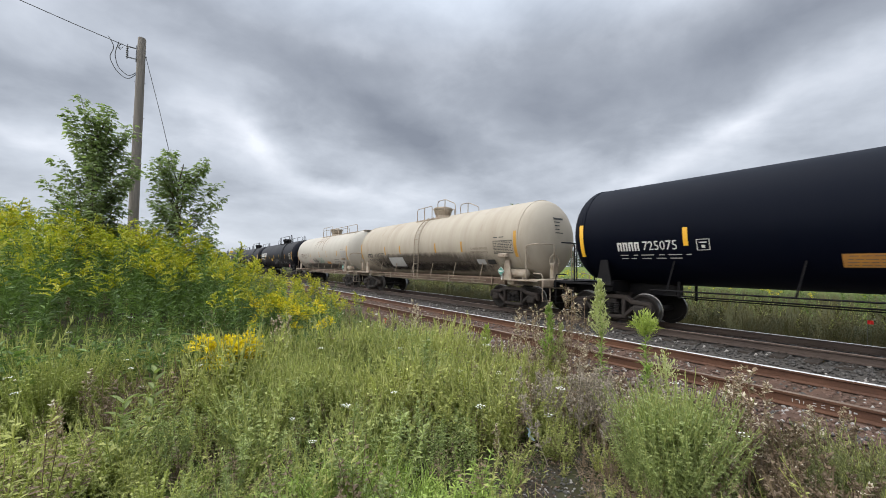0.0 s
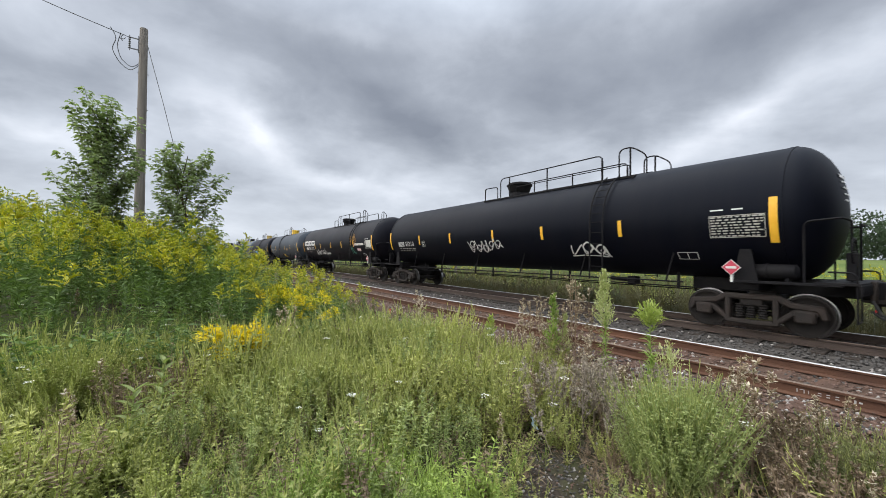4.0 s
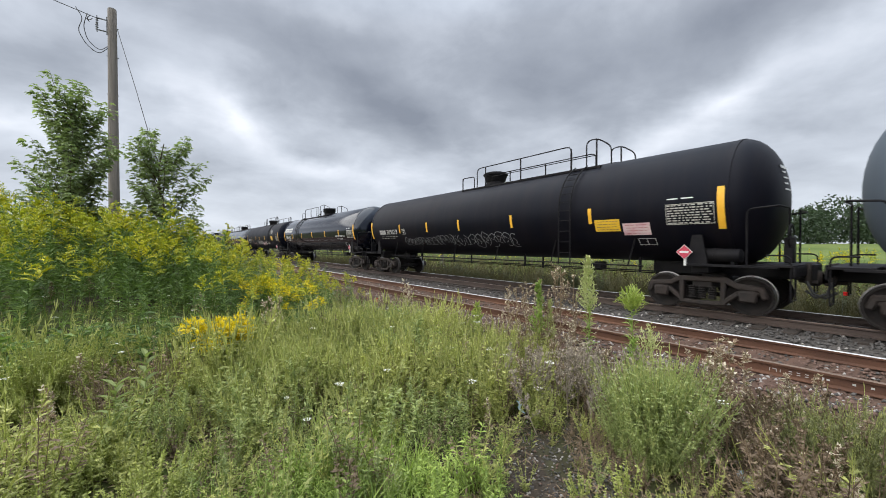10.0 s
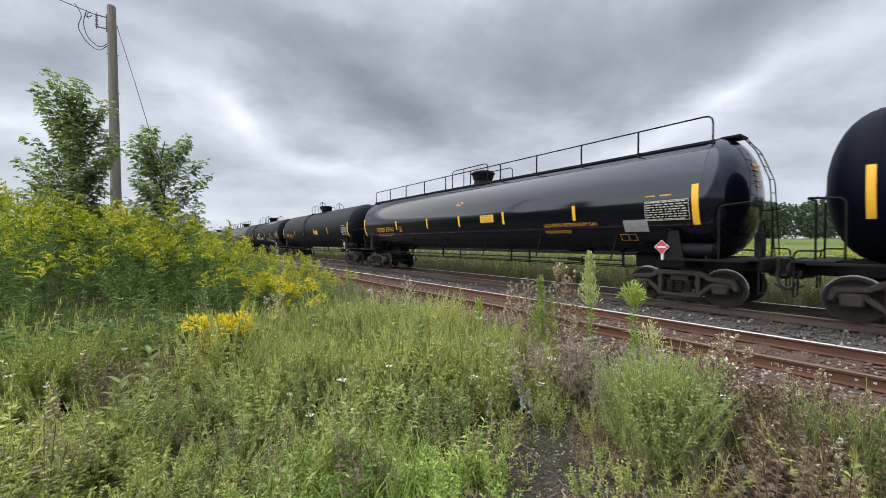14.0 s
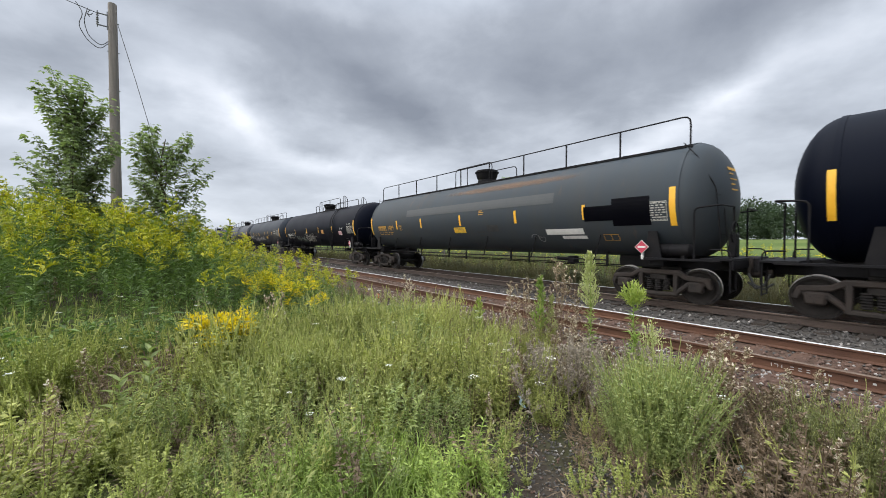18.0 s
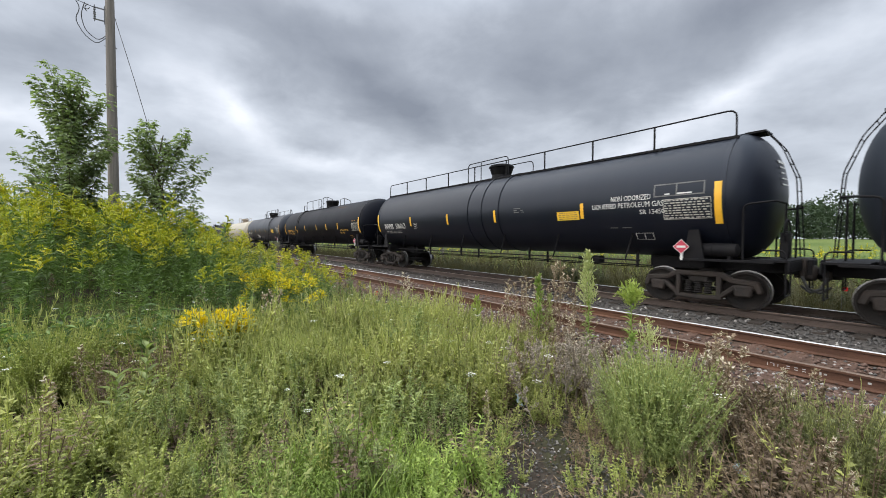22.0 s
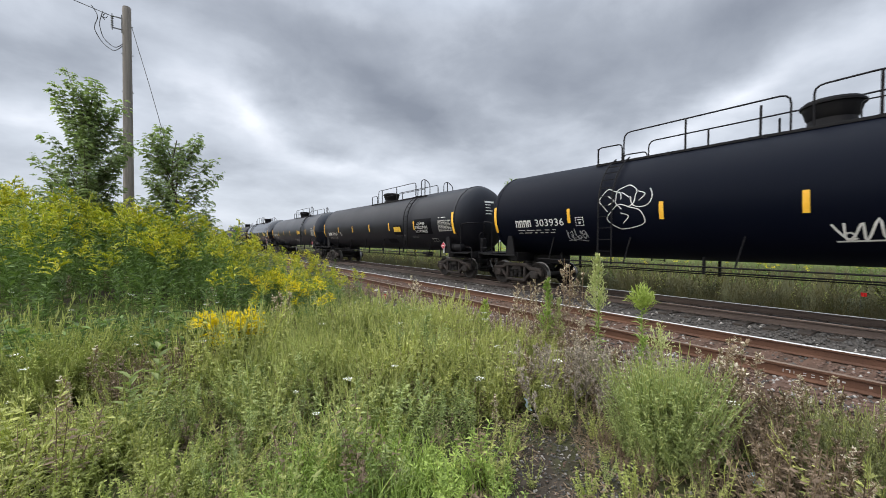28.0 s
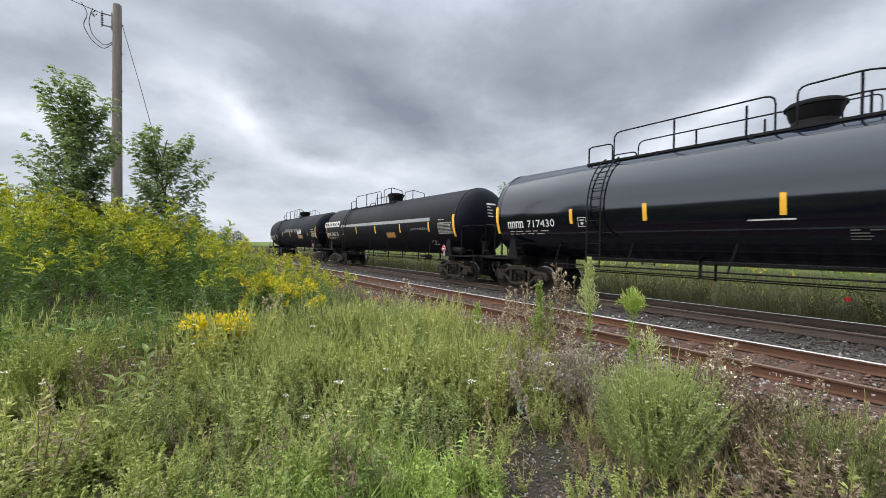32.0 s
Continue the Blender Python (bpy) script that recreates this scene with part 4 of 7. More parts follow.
    lathe(bm, [(top - 0.12, 0.0), (top - 0.12, 0.42), (top + 0.10, 0.38), (top + 0.16, 0.42), (top + 0.38, 0.48), (top + 0.385, 0.515), (top + 0.43, 0.515), (top + 0.435, 0.47), (top + 0.49, 0.45), (top + 0.52, 0.34), (top + 0.53, 0.0)] if spec.get("flare", True) else
          [(top - 0.12, 0.0), (top - 0.12, 0.38), (top + 0.36, 0.38), (top + 0.37, 0.41), (top + 0.44, 0.41), (top + 0.46, 0.36), (top + 0.48, 0.0)], 22, "z", (dome_x, 0, 0))
    bmesh.ops.recalc_face_normals(bm, faces=bm.faces)
    part("protective_housing", bm, dome_mat, car, "round valve housing on the tank top")
    walk_way(car, spec, dome_x, half, R, H, metal)
    marks(side, spec, half, R, H)
    return car


def walk_way(car, spec, dome_x, half, R, H, metal):
    """The platform round the valve housing, its railings and ladders."""
    kind = spec["walk"]
    deck_y = 0.72
    deck_z = H + math.sqrt(R * R - deck_y * deck_y) + 0.03
    x0, x1 = spec.get("plat") or {"C": (-1.5, 1.5), "S": (-1.27, 5.08), "M": (-4.9, 1.1), "F": (-1.2, half - 0.75), "FF": (-half + 0.75, half - 0.75)}[kind]
    long_one = kind in ("F", "FF")
    for q in ((-1,) if long_one else (-1, 1)):
        a, b = x0, x1
        bm = bmesh.new()
        n = max(2, int((b - a) / 0.28))
        box(bm, (a + b) / 2, q * deck_y, deck_z, b - a, 0.05, 0.065, 0.006)
        box(bm, (a + b) / 2, q * (deck_y - 0.34), deck_z + 0.02, b - a, 0.04, 0.05)
        for k in range(n + 1):
            box(bm, a + (b - a) * k / n, q * (deck_y - 0.17), deck_z + 0.03, 0.05, 0.36, 0.02)
        m = max(2, int((b - a) / 1.6))
        for k in range(m + 1):
            box(bm, a + (b - a) * k / m, q * deck_y, deck_z - 0.05, 0.10, 0.09, 0.18, 0.02)
        part("platform", bm, metal, car, "narrow grated walkway")
        y = q * deck_y

        def post_rail(points, bend, r=0.021, posts=()):
            bm = bmesh.new()
            tube(bm, arc_rail([(u, y, deck_z + v) for u, v in points], bend), r, 5)
            for u, v in posts:
                tube(bm, [(u, y, deck_z), (u, y, deck_z + v)], 0.026, 5)
            part("handrail", bm, metal, car, "bent pipe handrail")
        if long_one:
            m = max(2, int((b - a) / 1.75))
            up = spec.get("rail_up", 0.54 if kind == "F" else 0.62)
            post_rail([(a, 0), (a, up), (b, up), (b, 0)], 0.18, posts=[(a + (b - a) * k / m, up) for k in range(1, m)])
            continue
        # a low loop, the long rail with posts, and a tall hoop with a sloping end
        if kind == "C":
            e = dome_x + 0.05
            post_rail([(a, 0), (a, 0.64), (e, 0.68), (e, 0)], 0.12, posts=[(a + 0.5 * (e - a), 0.64)])
        else:
            post_rail([(a, 0), (a, 0.52), (a + 0.75, 0.50), (a + 0.75, 0)], 0.12, posts=[(a, 0.5)])
        if kind == "S":
            e = b - 0.95
            post_rail([(dome_x - 0.35, 0.05), (dome_x - 0.35, 0.80), (e, 0.80), (e, 0)], 0.2, posts=[(dome_x + 0.15, 0.8), (dome_x + 2.0, 0.8), (e - 0.02, 0.72)])
            hoop = (b - 0.42, b + 0.38)
        elif kind == "M":
            post_rail([(a + 0.8, 0.05), (a + 0.8, 0.80), (dome_x - 0.5, 0.80), (dome_x - 0.5, 0)], 0.2, posts=[(a + 2.4, 0.8), (a + 3.9, 0.7)])
            hoop = (dome_x - 0.15, dome_x + 2.0)
        else:
            hoop = (dome_x + 0.55, max(b + 0.1, dome_x + 2.0))
        u, v = hoop
        post_rail([(u, 0), (u, 0.84), (u + 0.45 * (v - u), 0.86), (v, 0.55), (v, 0.0 if v < b else 0.02)], 0.16, posts=[(u + 0.42 * (v - u), 0.84)])
        post_rail([(dome_x + 0.5, 0), (dome_x + 0.5, 0.36), (min(hoop[1], b) - 0.1, 0.36), (min(hoop[1], b) - 0.1, 0)], 0.1, 0.015)
    if kind in ("F", "FF"):
        for q in (-1, 1):
            bm = bmesh.new()
            a, b = dome_x - 1.25, dome_x + 1.05
            tube(bm, arc_rail([(a, q * deck_y, deck_z), (a, q * deck_y, deck_z + 0.78), (b, q * deck_y, deck_z + 0.78), (b, q * deck_y, deck_z)], 0.18), 0.02, 5)
            tube(bm, [(a + 0.8, q * deck_y, deck_z), (a + 0.8, q * deck_y, deck_z + 0.78)], 0.018, 5)
            part("housing_rail", bm, metal, car, "bent pipe rail round the housing")
    if not long_one:
        lx = spec.get("ladder_x", {"S": x1 - 0.62, "M": x0 + 0.75, "C": x0 + 0.9}[kind])
        for q in (-1, 1):
            bm = bmesh.new()
            arcs = []
            for s in (-0.2, 0.2):
                pts = [(lx + s, q * (R + 0.09) * math.sin(a), H + (R + 0.09) * math.cos(a)) for a in np.linspace(0.45, math.pi / 2, 8)]
                pts += [(lx + s, q * (R + 0.09), H - 0.4), (lx + s, q * (R + 0.09), 0.98)]
                arcs.append(pts)
                tube(bm, pts, 0.022, 5)
            for k in range(1, 8):
                tube(bm, [arcs[0][k], arcs[1][k]], 0.014, 4)
            for z in np.arange(1.02, H, 0.32):
                tube(bm, [(lx - 0.2, q * (R + 0.09), z), (lx + 0.2, q * (R + 0.09), z)], 0.014, 4)
            part("ladder", bm, metal, car, "curved side ladder")
    else:
        for s in spec.get("end_ladders", (1,) if kind == "F" else (-1, 1)):
            bm = bmesh.new()
            line = [(half - 0.34, H + R - 0.04), (half - 0.05, H + R - 0.45), (half + 0.20, H + R - 1.15), (half + 0.30, 1.2)]
            if spec.get("side_ladder"):
                line = [(half - 0.80, H + R - 0.12), (half - 0.50, H + R - 0.50), (half - 0.12, H + 0.2), (half + 0.02, 1.2)]
            y0 = -0.98 if spec.get("side_ladder") else -0.22
            for q in (y0, y0 + 0.42):
                tube(bm, arc_rail([(s * u, q, v) for u, v in line], 0.1), 0.013, 5)
            for z in np.arange(1.4, line[0][1] - 0.05, 0.31):
                u = float(np.interp(z, [v for _, v in reversed(line)], [u for u, _ in reversed(line)]))
                tube(bm, [(s * u, y0, z), (s * u, y0 + 0.42, z)], 0.009, 4)
            if not spec.get("side_ladder"):
                box(bm, s * (half - 0.52), y0 + 0.2, H + R - 0.03, 0.4, 0.55, 0.05, 0.006)
            part("end_ladder", bm, metal, car, "tall end ladder")


def marks(side, spec, half, R, H):
    """Stripes, numbers, tables, placards and sprayed tags on the near side."""
    car = side.car
    zs = H - 0.22
    ink = spec.get("ink", WHITE)
    small = spec.get("small_ink", ink)
    seed = spec["seed"]
    for x, h, w, lift in [(-half + 0.72, 0.95, 0.12, 0.014), (half - 0.85, 0.95, 0.14, 0.014)] + [(x, 0.44, 0.105, 0.007) for x in spec["stripes"]]:
        bm = bmesh.new()
        bm.faces.new([bm.verts.new((*p, 0)) for p in ((-w / 2, -h / 2), (w / 2, -h / 2), (w / 2, h / 2), (-w / 2, h / 2))])
        side.bend(bm, x, zs, lift)
        part("reflective_stripe", bm, spec.get("stripe", YELLOW), car, "yellow reflective stripe")
    digits, m0, m1, n0, n1, rise = spec["num"]
    h = spec.get("mark_h", 0.24)
    w = (m1 - m0) / 3.88
    c = h * 0.19
    rows = []
    for k in range(4):
        a, b = k * w, k * w + w * 0.80
        rows += [(a, -h / 2, a + c, h / 2), (b - c, -h / 2, b, h / 2), (a + c, h / 2 - c, b - c, h / 2)]
    side.shapes("owner_mark", rows, m0, H + rise, ink, "plain block letters of the owner's mark")
    side.words("car_number", digits, n0, H + rise, h * 1.42, ink, "stencilled car number", to=n1)
    for k in (0, 1):
        side.shapes("weight_lettering", small_print(1.75 - 0.2 * k, 1, seed + k, 0.026), m0 + 0.05, H + rise - h * 0.5 - 0.10 - 0.085 * k, GREY_LIGHT if small is WHITE else small)
    b = 0.014
    box_x = n1 + 0.2
    for x in sorted(spec["stripes"]):
        if box_x - 0.12 < x < box_x + 0.40:
            box_x = x + 0.22
    side.shapes("class_box", [(0, 0, 0.27, b), (0, 0.27 - b, 0.27, 0.27), (0, 0, b, 0.27), (0.27 - b, 0, 0.27, 0.27), (0.06, 0.18, 0.21, 0.205), (0.10, 0.06, 0.17, 0.13)], box_x, H + rise - 0.13, small)
    side.shapes("data_table", data_table(1.0, 0.48, 8, seed + 5), half - 1.98, H - 0.54, spec.get("table_ink", GREY_LIGHT), "stencilled table of test dates")
    side.shapes("small_lettering", small_print(0.6, 1, seed + 9, 0.03), half - 1.95, H + 0.06, small)
    side.shapes("tank_class_box", [(0, 0, 0.44, b), (0, 0.22 - b, 0.44, 0.22), (0, 0, b, 0.22), (0.44 - b, 0, 0.44, 0.22), (0.215, 0, 0.23, 0.22)], half - 2.75, H - 1.03, small)
    for x, w, n, rise in spec.get("print", ()):
        side.shapes("small_lettering", small_print(w, n, seed + int(x * 10), 0.026, 0.065), x, H + rise, DIM_PAINT if ink is not AMBER else AMBER)
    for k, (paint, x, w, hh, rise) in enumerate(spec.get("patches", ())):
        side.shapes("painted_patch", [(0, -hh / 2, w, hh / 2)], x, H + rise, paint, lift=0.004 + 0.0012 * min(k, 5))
    for paint, x0, x1, rise, long, n in spec.get("runs", ()):
        # rust that has run down from the fittings on top
        rng = random.Random(seed + 3)
        rects = []
        for k in range(n):
            x, w, d = rng.uniform(0, x1 - x0), rng.choice((0.02, 0.03, 0.05, 0.09)), long * rng.uniform(0.35, 1.0)
            rects.append((x, -d, x + w, 0.0))
        side.shapes("rust_run", rects, x0, H + rise, paint, "orange rust run down the tank side", lift=0.005)
    for paint, x, w, hh, rise in spec.get("signs", ()):
        side.shapes("sign", [(0, -hh / 2, w, hh / 2)], x, H + rise, paint, "painted rectangular sign", lift=0.009)
        n = 4 if hh > 0.22 else 2
        rng = random.Random(seed + int(x * 7))
        rows = []
        for k in range(n):
            v, u = hh * (0.5 - (k + 0.7) / (n + 0.4)), 0.05 + 0.04 * rng.random()
            while u < w - 0.12:
                b = u + rng.uniform(0.05, 0.16)
                rows.append((u, v - 0.008, min(b, w - 0.05), v + 0.008))
                u = b + 0.025
        side.shapes("sign_lettering", rows, x, H + rise, BROWN_INK if paint not in (WHITE, PINK) else RED_FADED, lift=0.013)
    for words, x0, x1, rise, size, paint in spec.get("words", ()):
        side.words("lettering", words, x0, H + rise, size, paint, "painted words", to=x1)
    for kind, x0, x1, rise, hh, n, line, paint, sd in spec.get("tags", ()):
        side.scrawl((bubble if kind == "b" else squiggle)(sd, x1 - x0, hh, n), x0, H + rise, line * 0.75, paint, "sprayed tag in loose lines")
    if spec.get("brand"):
        x0, x1, rise, h = spec["brand"]
        step = (x1 - x0) / 5.9
        for k in range(6):
            w, t, c = step * 0.88, h * 0.25, h * 0.1
            rects = [(c, -h / 2, w - c, -h / 2 + t), (c, h / 2 - t, w - c, h / 2), (0, -h / 2 + c, t, h / 2 - c), (w - t, -h / 2 + c, w, h / 2 - c)]
            side.shapes("brand_block", rects, x0 + k * step, H + rise, ink, "plain white block of a large brand mark")
    if spec.get("shelf"):
        bm = bmesh.new()
        box(bm, half - 1.4, -R - 0.02, H - 0.62, 0.42, 0.16, 0.14, 0.02)
        part("valve_shelf", bm, spec["frame"], car)
    if spec.get("placard", True):
        bm = bmesh.new()
        x, y, z = half - 1.58, -(R - 0.06), 1.40
        plate(bm, [(x - 0.175, z), (x, z - 0.175), (x + 0.175, z), (x, z + 0.175)], 0.012, at=y)
        box(bm, x + 0.0, y + 0.05, z - 0.12, 0.05, 0.06, 0.4)
        p = part("placard", bm, spec.get("placard_paint", WHITE), car, "diamond placard on a bracket")
        bm = bmesh.new()
        plate(bm, [(x - 0.16, z), (x, z - 0.16), (x + 0.16, z), (x, z + 0.16)], 0.012, at=y - 0.004)
        part("placard_face", bm, spec.get("placard_face", RED), car)
        bm = bmesh.new()
        box(bm, x, y - 0.012, z, 0.19, 0.006, 0.05)
        part("placard_bar", bm, WHITE, car)
    # lettering on the head that faces along the track
    bm = bmesh.new()
    rng = random.Random(seed)
    for r in range(5):
        w = 0.52 if r == 0 else rng.uniform(0.2, 0.42)
        zz = H + 0.72 - r * 0.13
        hh = 0.036 if r == 0 else 0.017
        yy = -0.30
        vs = []
        for a, c in ((yy, zz - hh), (yy + w, zz - hh), (yy + w, zz + hh), (yy, zz + hh)):
            q = max(0.0, 1 - (a * a + (c - H) ** 2) / (R * R))
            vs.append(bm.verts.new((half - 0.52 * R + 0.52 * R * math.sqrt(q) + 0.02, a, c)))
        bm.faces.new(vs)
    part("head_lettering", bm, spec.get("small_ink", ink), car, smooth=False)

# rear end of each tank along the train at the start, from the first car back
REAR = [-7.4, -23.45, -38.75, -58.0, -77.5, -95.9, -112.05, -128.3, -144.85, -164.4, -183.4, -202.95, -223.1, -241.95, -261.0, -279.75, -298.85, -317.6, -336.3, -355.85, -375.45, -394.2, -413.9, -433.4, -452.4, -470.9, -488.6, -506.6]
GAP = 1.1
LPG, NON = "LIQUEFIED PETROLEUM GAS", "NON ODORIZED"
# for each car: paint, walkway, the mark and number (words, mark from, mark to, number from, number to, height from the axis),
# stripes, signs and patches (paint, from, width, height, rise), words (text, from, to, rise, size), tags (kind, from, to, rise, height, loops, line, paint, seed)
SPECS = [
    dict(paint=BLACK, walk="S", label="black tank car with white numbers and an orange sign", radius=1.44, num=("725075", -7.2, -6.6, -6.53, -5.7, -0.42), stripes=(-5.5, -2.3, 0.3, 3.2),
         signs=[(ORANGE_SIGN, -2.95, 1.15, 0.30, -0.80)], patches=[(DIM_PAINT, -1.0, 1.0, 0.04, -0.38), (DIM_PAINT, -1.0, 1.0, 0.04, -0.28)]),
    dict(paint=CREAM, frame=FRAME_CREAM, sill=FRAME_RUST, walk="C", dome=0.15, plat=(-1.2, 1.6), ladder_x=0.1, label="cream tank car stained with rust and soot", ink=BLACK_INK, table_ink=BLACK_INK, placard_face=GREEN_SPRAY, num=("400757", -5.9, -5.2, -4.98, -3.7, -0.47),
         stripes=(1.6, 3.56, -1.75, -3.5), stripe=OCHRE, words=[("CARBON DIOXIDE", 4.15, 5.15, -0.33, 0.13, BROWN_INK), ("REFRIGERATED LIQUID", 4.1, 5.17, -0.47, 0.13, BROWN_INK)],
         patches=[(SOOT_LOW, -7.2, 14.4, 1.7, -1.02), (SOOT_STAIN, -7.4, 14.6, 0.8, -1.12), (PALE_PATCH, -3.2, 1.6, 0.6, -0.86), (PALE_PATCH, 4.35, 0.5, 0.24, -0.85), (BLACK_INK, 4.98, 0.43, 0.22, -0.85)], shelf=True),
    dict(paint=CREAM_WHITE, frame=FRAME_CREAM, sill=FRAME_RUST, walk="F", dome=0.1, label="rusty cream tank car with a full-length railing and tags", ink=BROWN_INK, table_ink=GREY_PAINT, placard_face=GREEN_SPRAY, num=("250323", -5.2, -4.55, -4.4, -3.3, -0.22),
         stripes=(0.1, 1.9, 4.25, -2.4), stripe=OCHRE, words=[("CARBON DIOXIDE", 3.4, 4.4, -0.68, 0.14, BLACK_INK), ("REFRIGERATED LIQUID", 3.35, 4.6, -0.84, 0.14, BLACK_INK)], signs=[(ORANGE_SIGN, 1.55, 0.8, 0.22, -0.89)],
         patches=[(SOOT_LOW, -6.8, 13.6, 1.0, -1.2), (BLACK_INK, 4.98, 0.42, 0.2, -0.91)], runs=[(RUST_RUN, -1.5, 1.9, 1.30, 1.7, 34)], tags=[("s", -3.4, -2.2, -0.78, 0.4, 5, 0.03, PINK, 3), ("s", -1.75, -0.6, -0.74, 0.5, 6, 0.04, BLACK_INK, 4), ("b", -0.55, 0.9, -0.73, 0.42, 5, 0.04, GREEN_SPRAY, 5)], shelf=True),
    dict(paint=BLACK_DULL, walk="S", label="sooty black tank car with a large white brand mark", brand=(-7.88, -4.55, 0.10, 0.42), num=("33106", -7.5, -6.95, -6.85, -5.95, -0.42), stripes=(-5.31, -2.89, -0.2, 2.54, 5.2),
         signs=[(YELLOW_SIGN, -1.72, 0.7, 0.30, -0.54)], tags=[("s", -0.76, 2.59, -0.72, 0.62, 9, 0.04, GREY_PAINT, 6), ("s", 2.84, 3.44, -0.9, 0.4, 3, 0.035, GREY_PAINT, 7), ("s", 4.3, 5.6, -0.9, 0.4, 5, 0.035, GREY_PAINT, 8)]),
    dict(paint=BLACK_DULL, walk="S", label="sooty black tank car with a tag sprayed low", num=("35210", -7.6, -7.0, -6.9, -6.0, -0.4), stripes=(-5.4, -2.8, 0.0, 2.4, 5.1), tags=[("s", -1.5, 0.4, -0.6, 0.5, 5, 0.04, WHITE, 9), ("s", 3.4, 4.6, -0.8, 0.4, 3, 0.06, WHITE, 10)]),
    dict(paint=BLACK_BROWN, walk="S", label="brown-stained black tank car with a large white brand mark", brand=(-7.4, -4.4, 0.05, 0.42), num=("32419", -7.0, -6.4, -6.3, -5.2, -0.42), stripes=(-2.73, -0.1, 2.35, 4.73, -4.3),
         tags=[("s", -4.25, -2.6, -0.75, 0.42, 5, 0.04, WHITE, 11), ("s", -2.5, -1.5, -0.75, 0.45, 4, 0.04, WHITE, 12), ("s", 4.1, 5.2, 0.10, 0.75, 5, 0.03, OCHRE, 13), ("s", 4.15, 4.8, -0.6, 0.6, 4, 0.035, GREEN_SPRAY, 14)],
         signs=[(WHITE, 4.9, 1.6, 0.14, -0.26), (PINK, 5.28, 0.58, 0.16, -0.61)], patches=[(PALE_PATCH, -1.45, 0.8, 0.16, -0.86), (WHITE, 6.9, 0.75, 0.45, -0.26)]),
    dict(paint=GREY_DARK, walk="C", plat=(-2.45, 1.1), ladder_x=-1.15, flare=False, dome=-0.2, dome_paint=YELLOW_SIGN, label="dark grey tank car with a yellow valve housing", num=("224299", -6.22, -5.47, -5.34, -4.29, -0.42), stripes=(-3.96, -1.78, 0.92, 3.6),
         signs=[(TAN_SIGN, 1.75, 0.62, 0.26, -0.40)], patches=[(YELLOW_SIGN, -0.76, 0.94, 0.46, -1.10)], print=[(-3.58, 0.95, 4, -0.78), (0.21, 0.95, 4, -0.8), (1.73, 0.72, 3, -0.8)], table_ink=DIM_PAINT),
    dict(paint=BLACK, walk="C", plat=(-1.61, 1.92), ladder_x=0.65, flare=False, dome=-0.15, dome_paint=YELLOW_PALE, label="black tank car with a bright blue sprayed tag", num=("220448", -5.95, -5.11, -5.05, -3.96, -0.40), stripes=(-3.83, -1.62, 1.13, 3.48),
         tags=[("b", -3.8, -1.8, -0.86, 0.72, 4, 0.26, BLUE, 15), ("b", -3.8, -1.8, -0.86, 0.72, 4, 0.05, WHITE, 15), ("s", -1.93, -1.23, -0.6, 0.24, 4, 0.03, GREY_PAINT, 16)], signs=[(TAN_SIGN, 2.41, 0.62, 0.26, -0.37)],
         print=[(-1.65, 0.85, 4, -0.8), (0.96, 1.0, 5, -0.78), (2.37, 0.73, 3, -0.8)], words=[("SR-8754 FRA", 3.57, 4.7, -0.68, 0.15, GREY_PAINT)]),
    dict(paint=GREY_BLUE, walk="C", plat=(-1.1, 1.5), ladder_x=0.5, flare=False, dome=-0.35, label="blue-grey tank car with rust stains and white tags", num=("732362", -6.5, -5.95, -5.8, -4.65, -0.38), stripes=(-4.5, -1.6, 1.45, 4.4), stripe=OCHRE,
         tags=[("s", 1.6, 3.95, -0.68, 0.8, 9, 0.028, WHITE, 17), ("s", 1.9, 3.6, -0.7, 0.6, 7, 0.024, WHITE, 18), ("s", 4.15, 5.8, -0.75, 0.6, 5, 0.034, WHITE, 19)], patches=[(RUST_STAIN, -2.3, 0.7, 0.45, 0.7), (RUST_STAIN, 5.0, 0.9, 0.3, 0.75)]),
    dict(paint=BLACK_BROWN, walk="S", label="brown-black tank car with a long grey tag", num=("309559", -7.59, -6.94, -6.81, -5.71, -0.36), stripes=(-5.43, -2.99, -0.69, 2.22, 5.23),
         tags=[("b", -5.1, -2.5, -0.86, 0.42, 9, 0.026, GREY_PAINT, 20), ("b", -2.4, -0.3, -0.84, 0.5, 7, 0.026, GREY_PAINT, 21), ("b", -0.2, 2.4, -0.84, 0.62, 7, 0.03, GREY_PAINT, 22)], signs=[(YELLOW_SIGN, 5.36, 0.72, 0.34, -0.50), (PINK, 6.15, 0.7, 0.34, -0.62)]),
    dict(paint=BLACK_GLOSS, walk="M", label="glossy black tank car with a large pale brand mark", brand=(-7.97, -5.65, 0.33, 0.36), num=("36421", -7.6, -6.97, -6.87, -6.1, -0.32), stripes=(-5.63, -2.83, -0.05, 2.9, 5.6), words=[(LPG, 4.9, 6.6, -0.42, 0.16, WHITE), (NON, 5.2, 6.2, -0.6, 0.16, WHITE)]),
    dict(paint=BLACK, walk="S", label="black tank car covered in white and pink tags", num=("304862", -7.5, -6.85, -6.75, -5.6, -0.36), stripes=(-5.2, -2.87, -0.73, 2.16, 5.18),
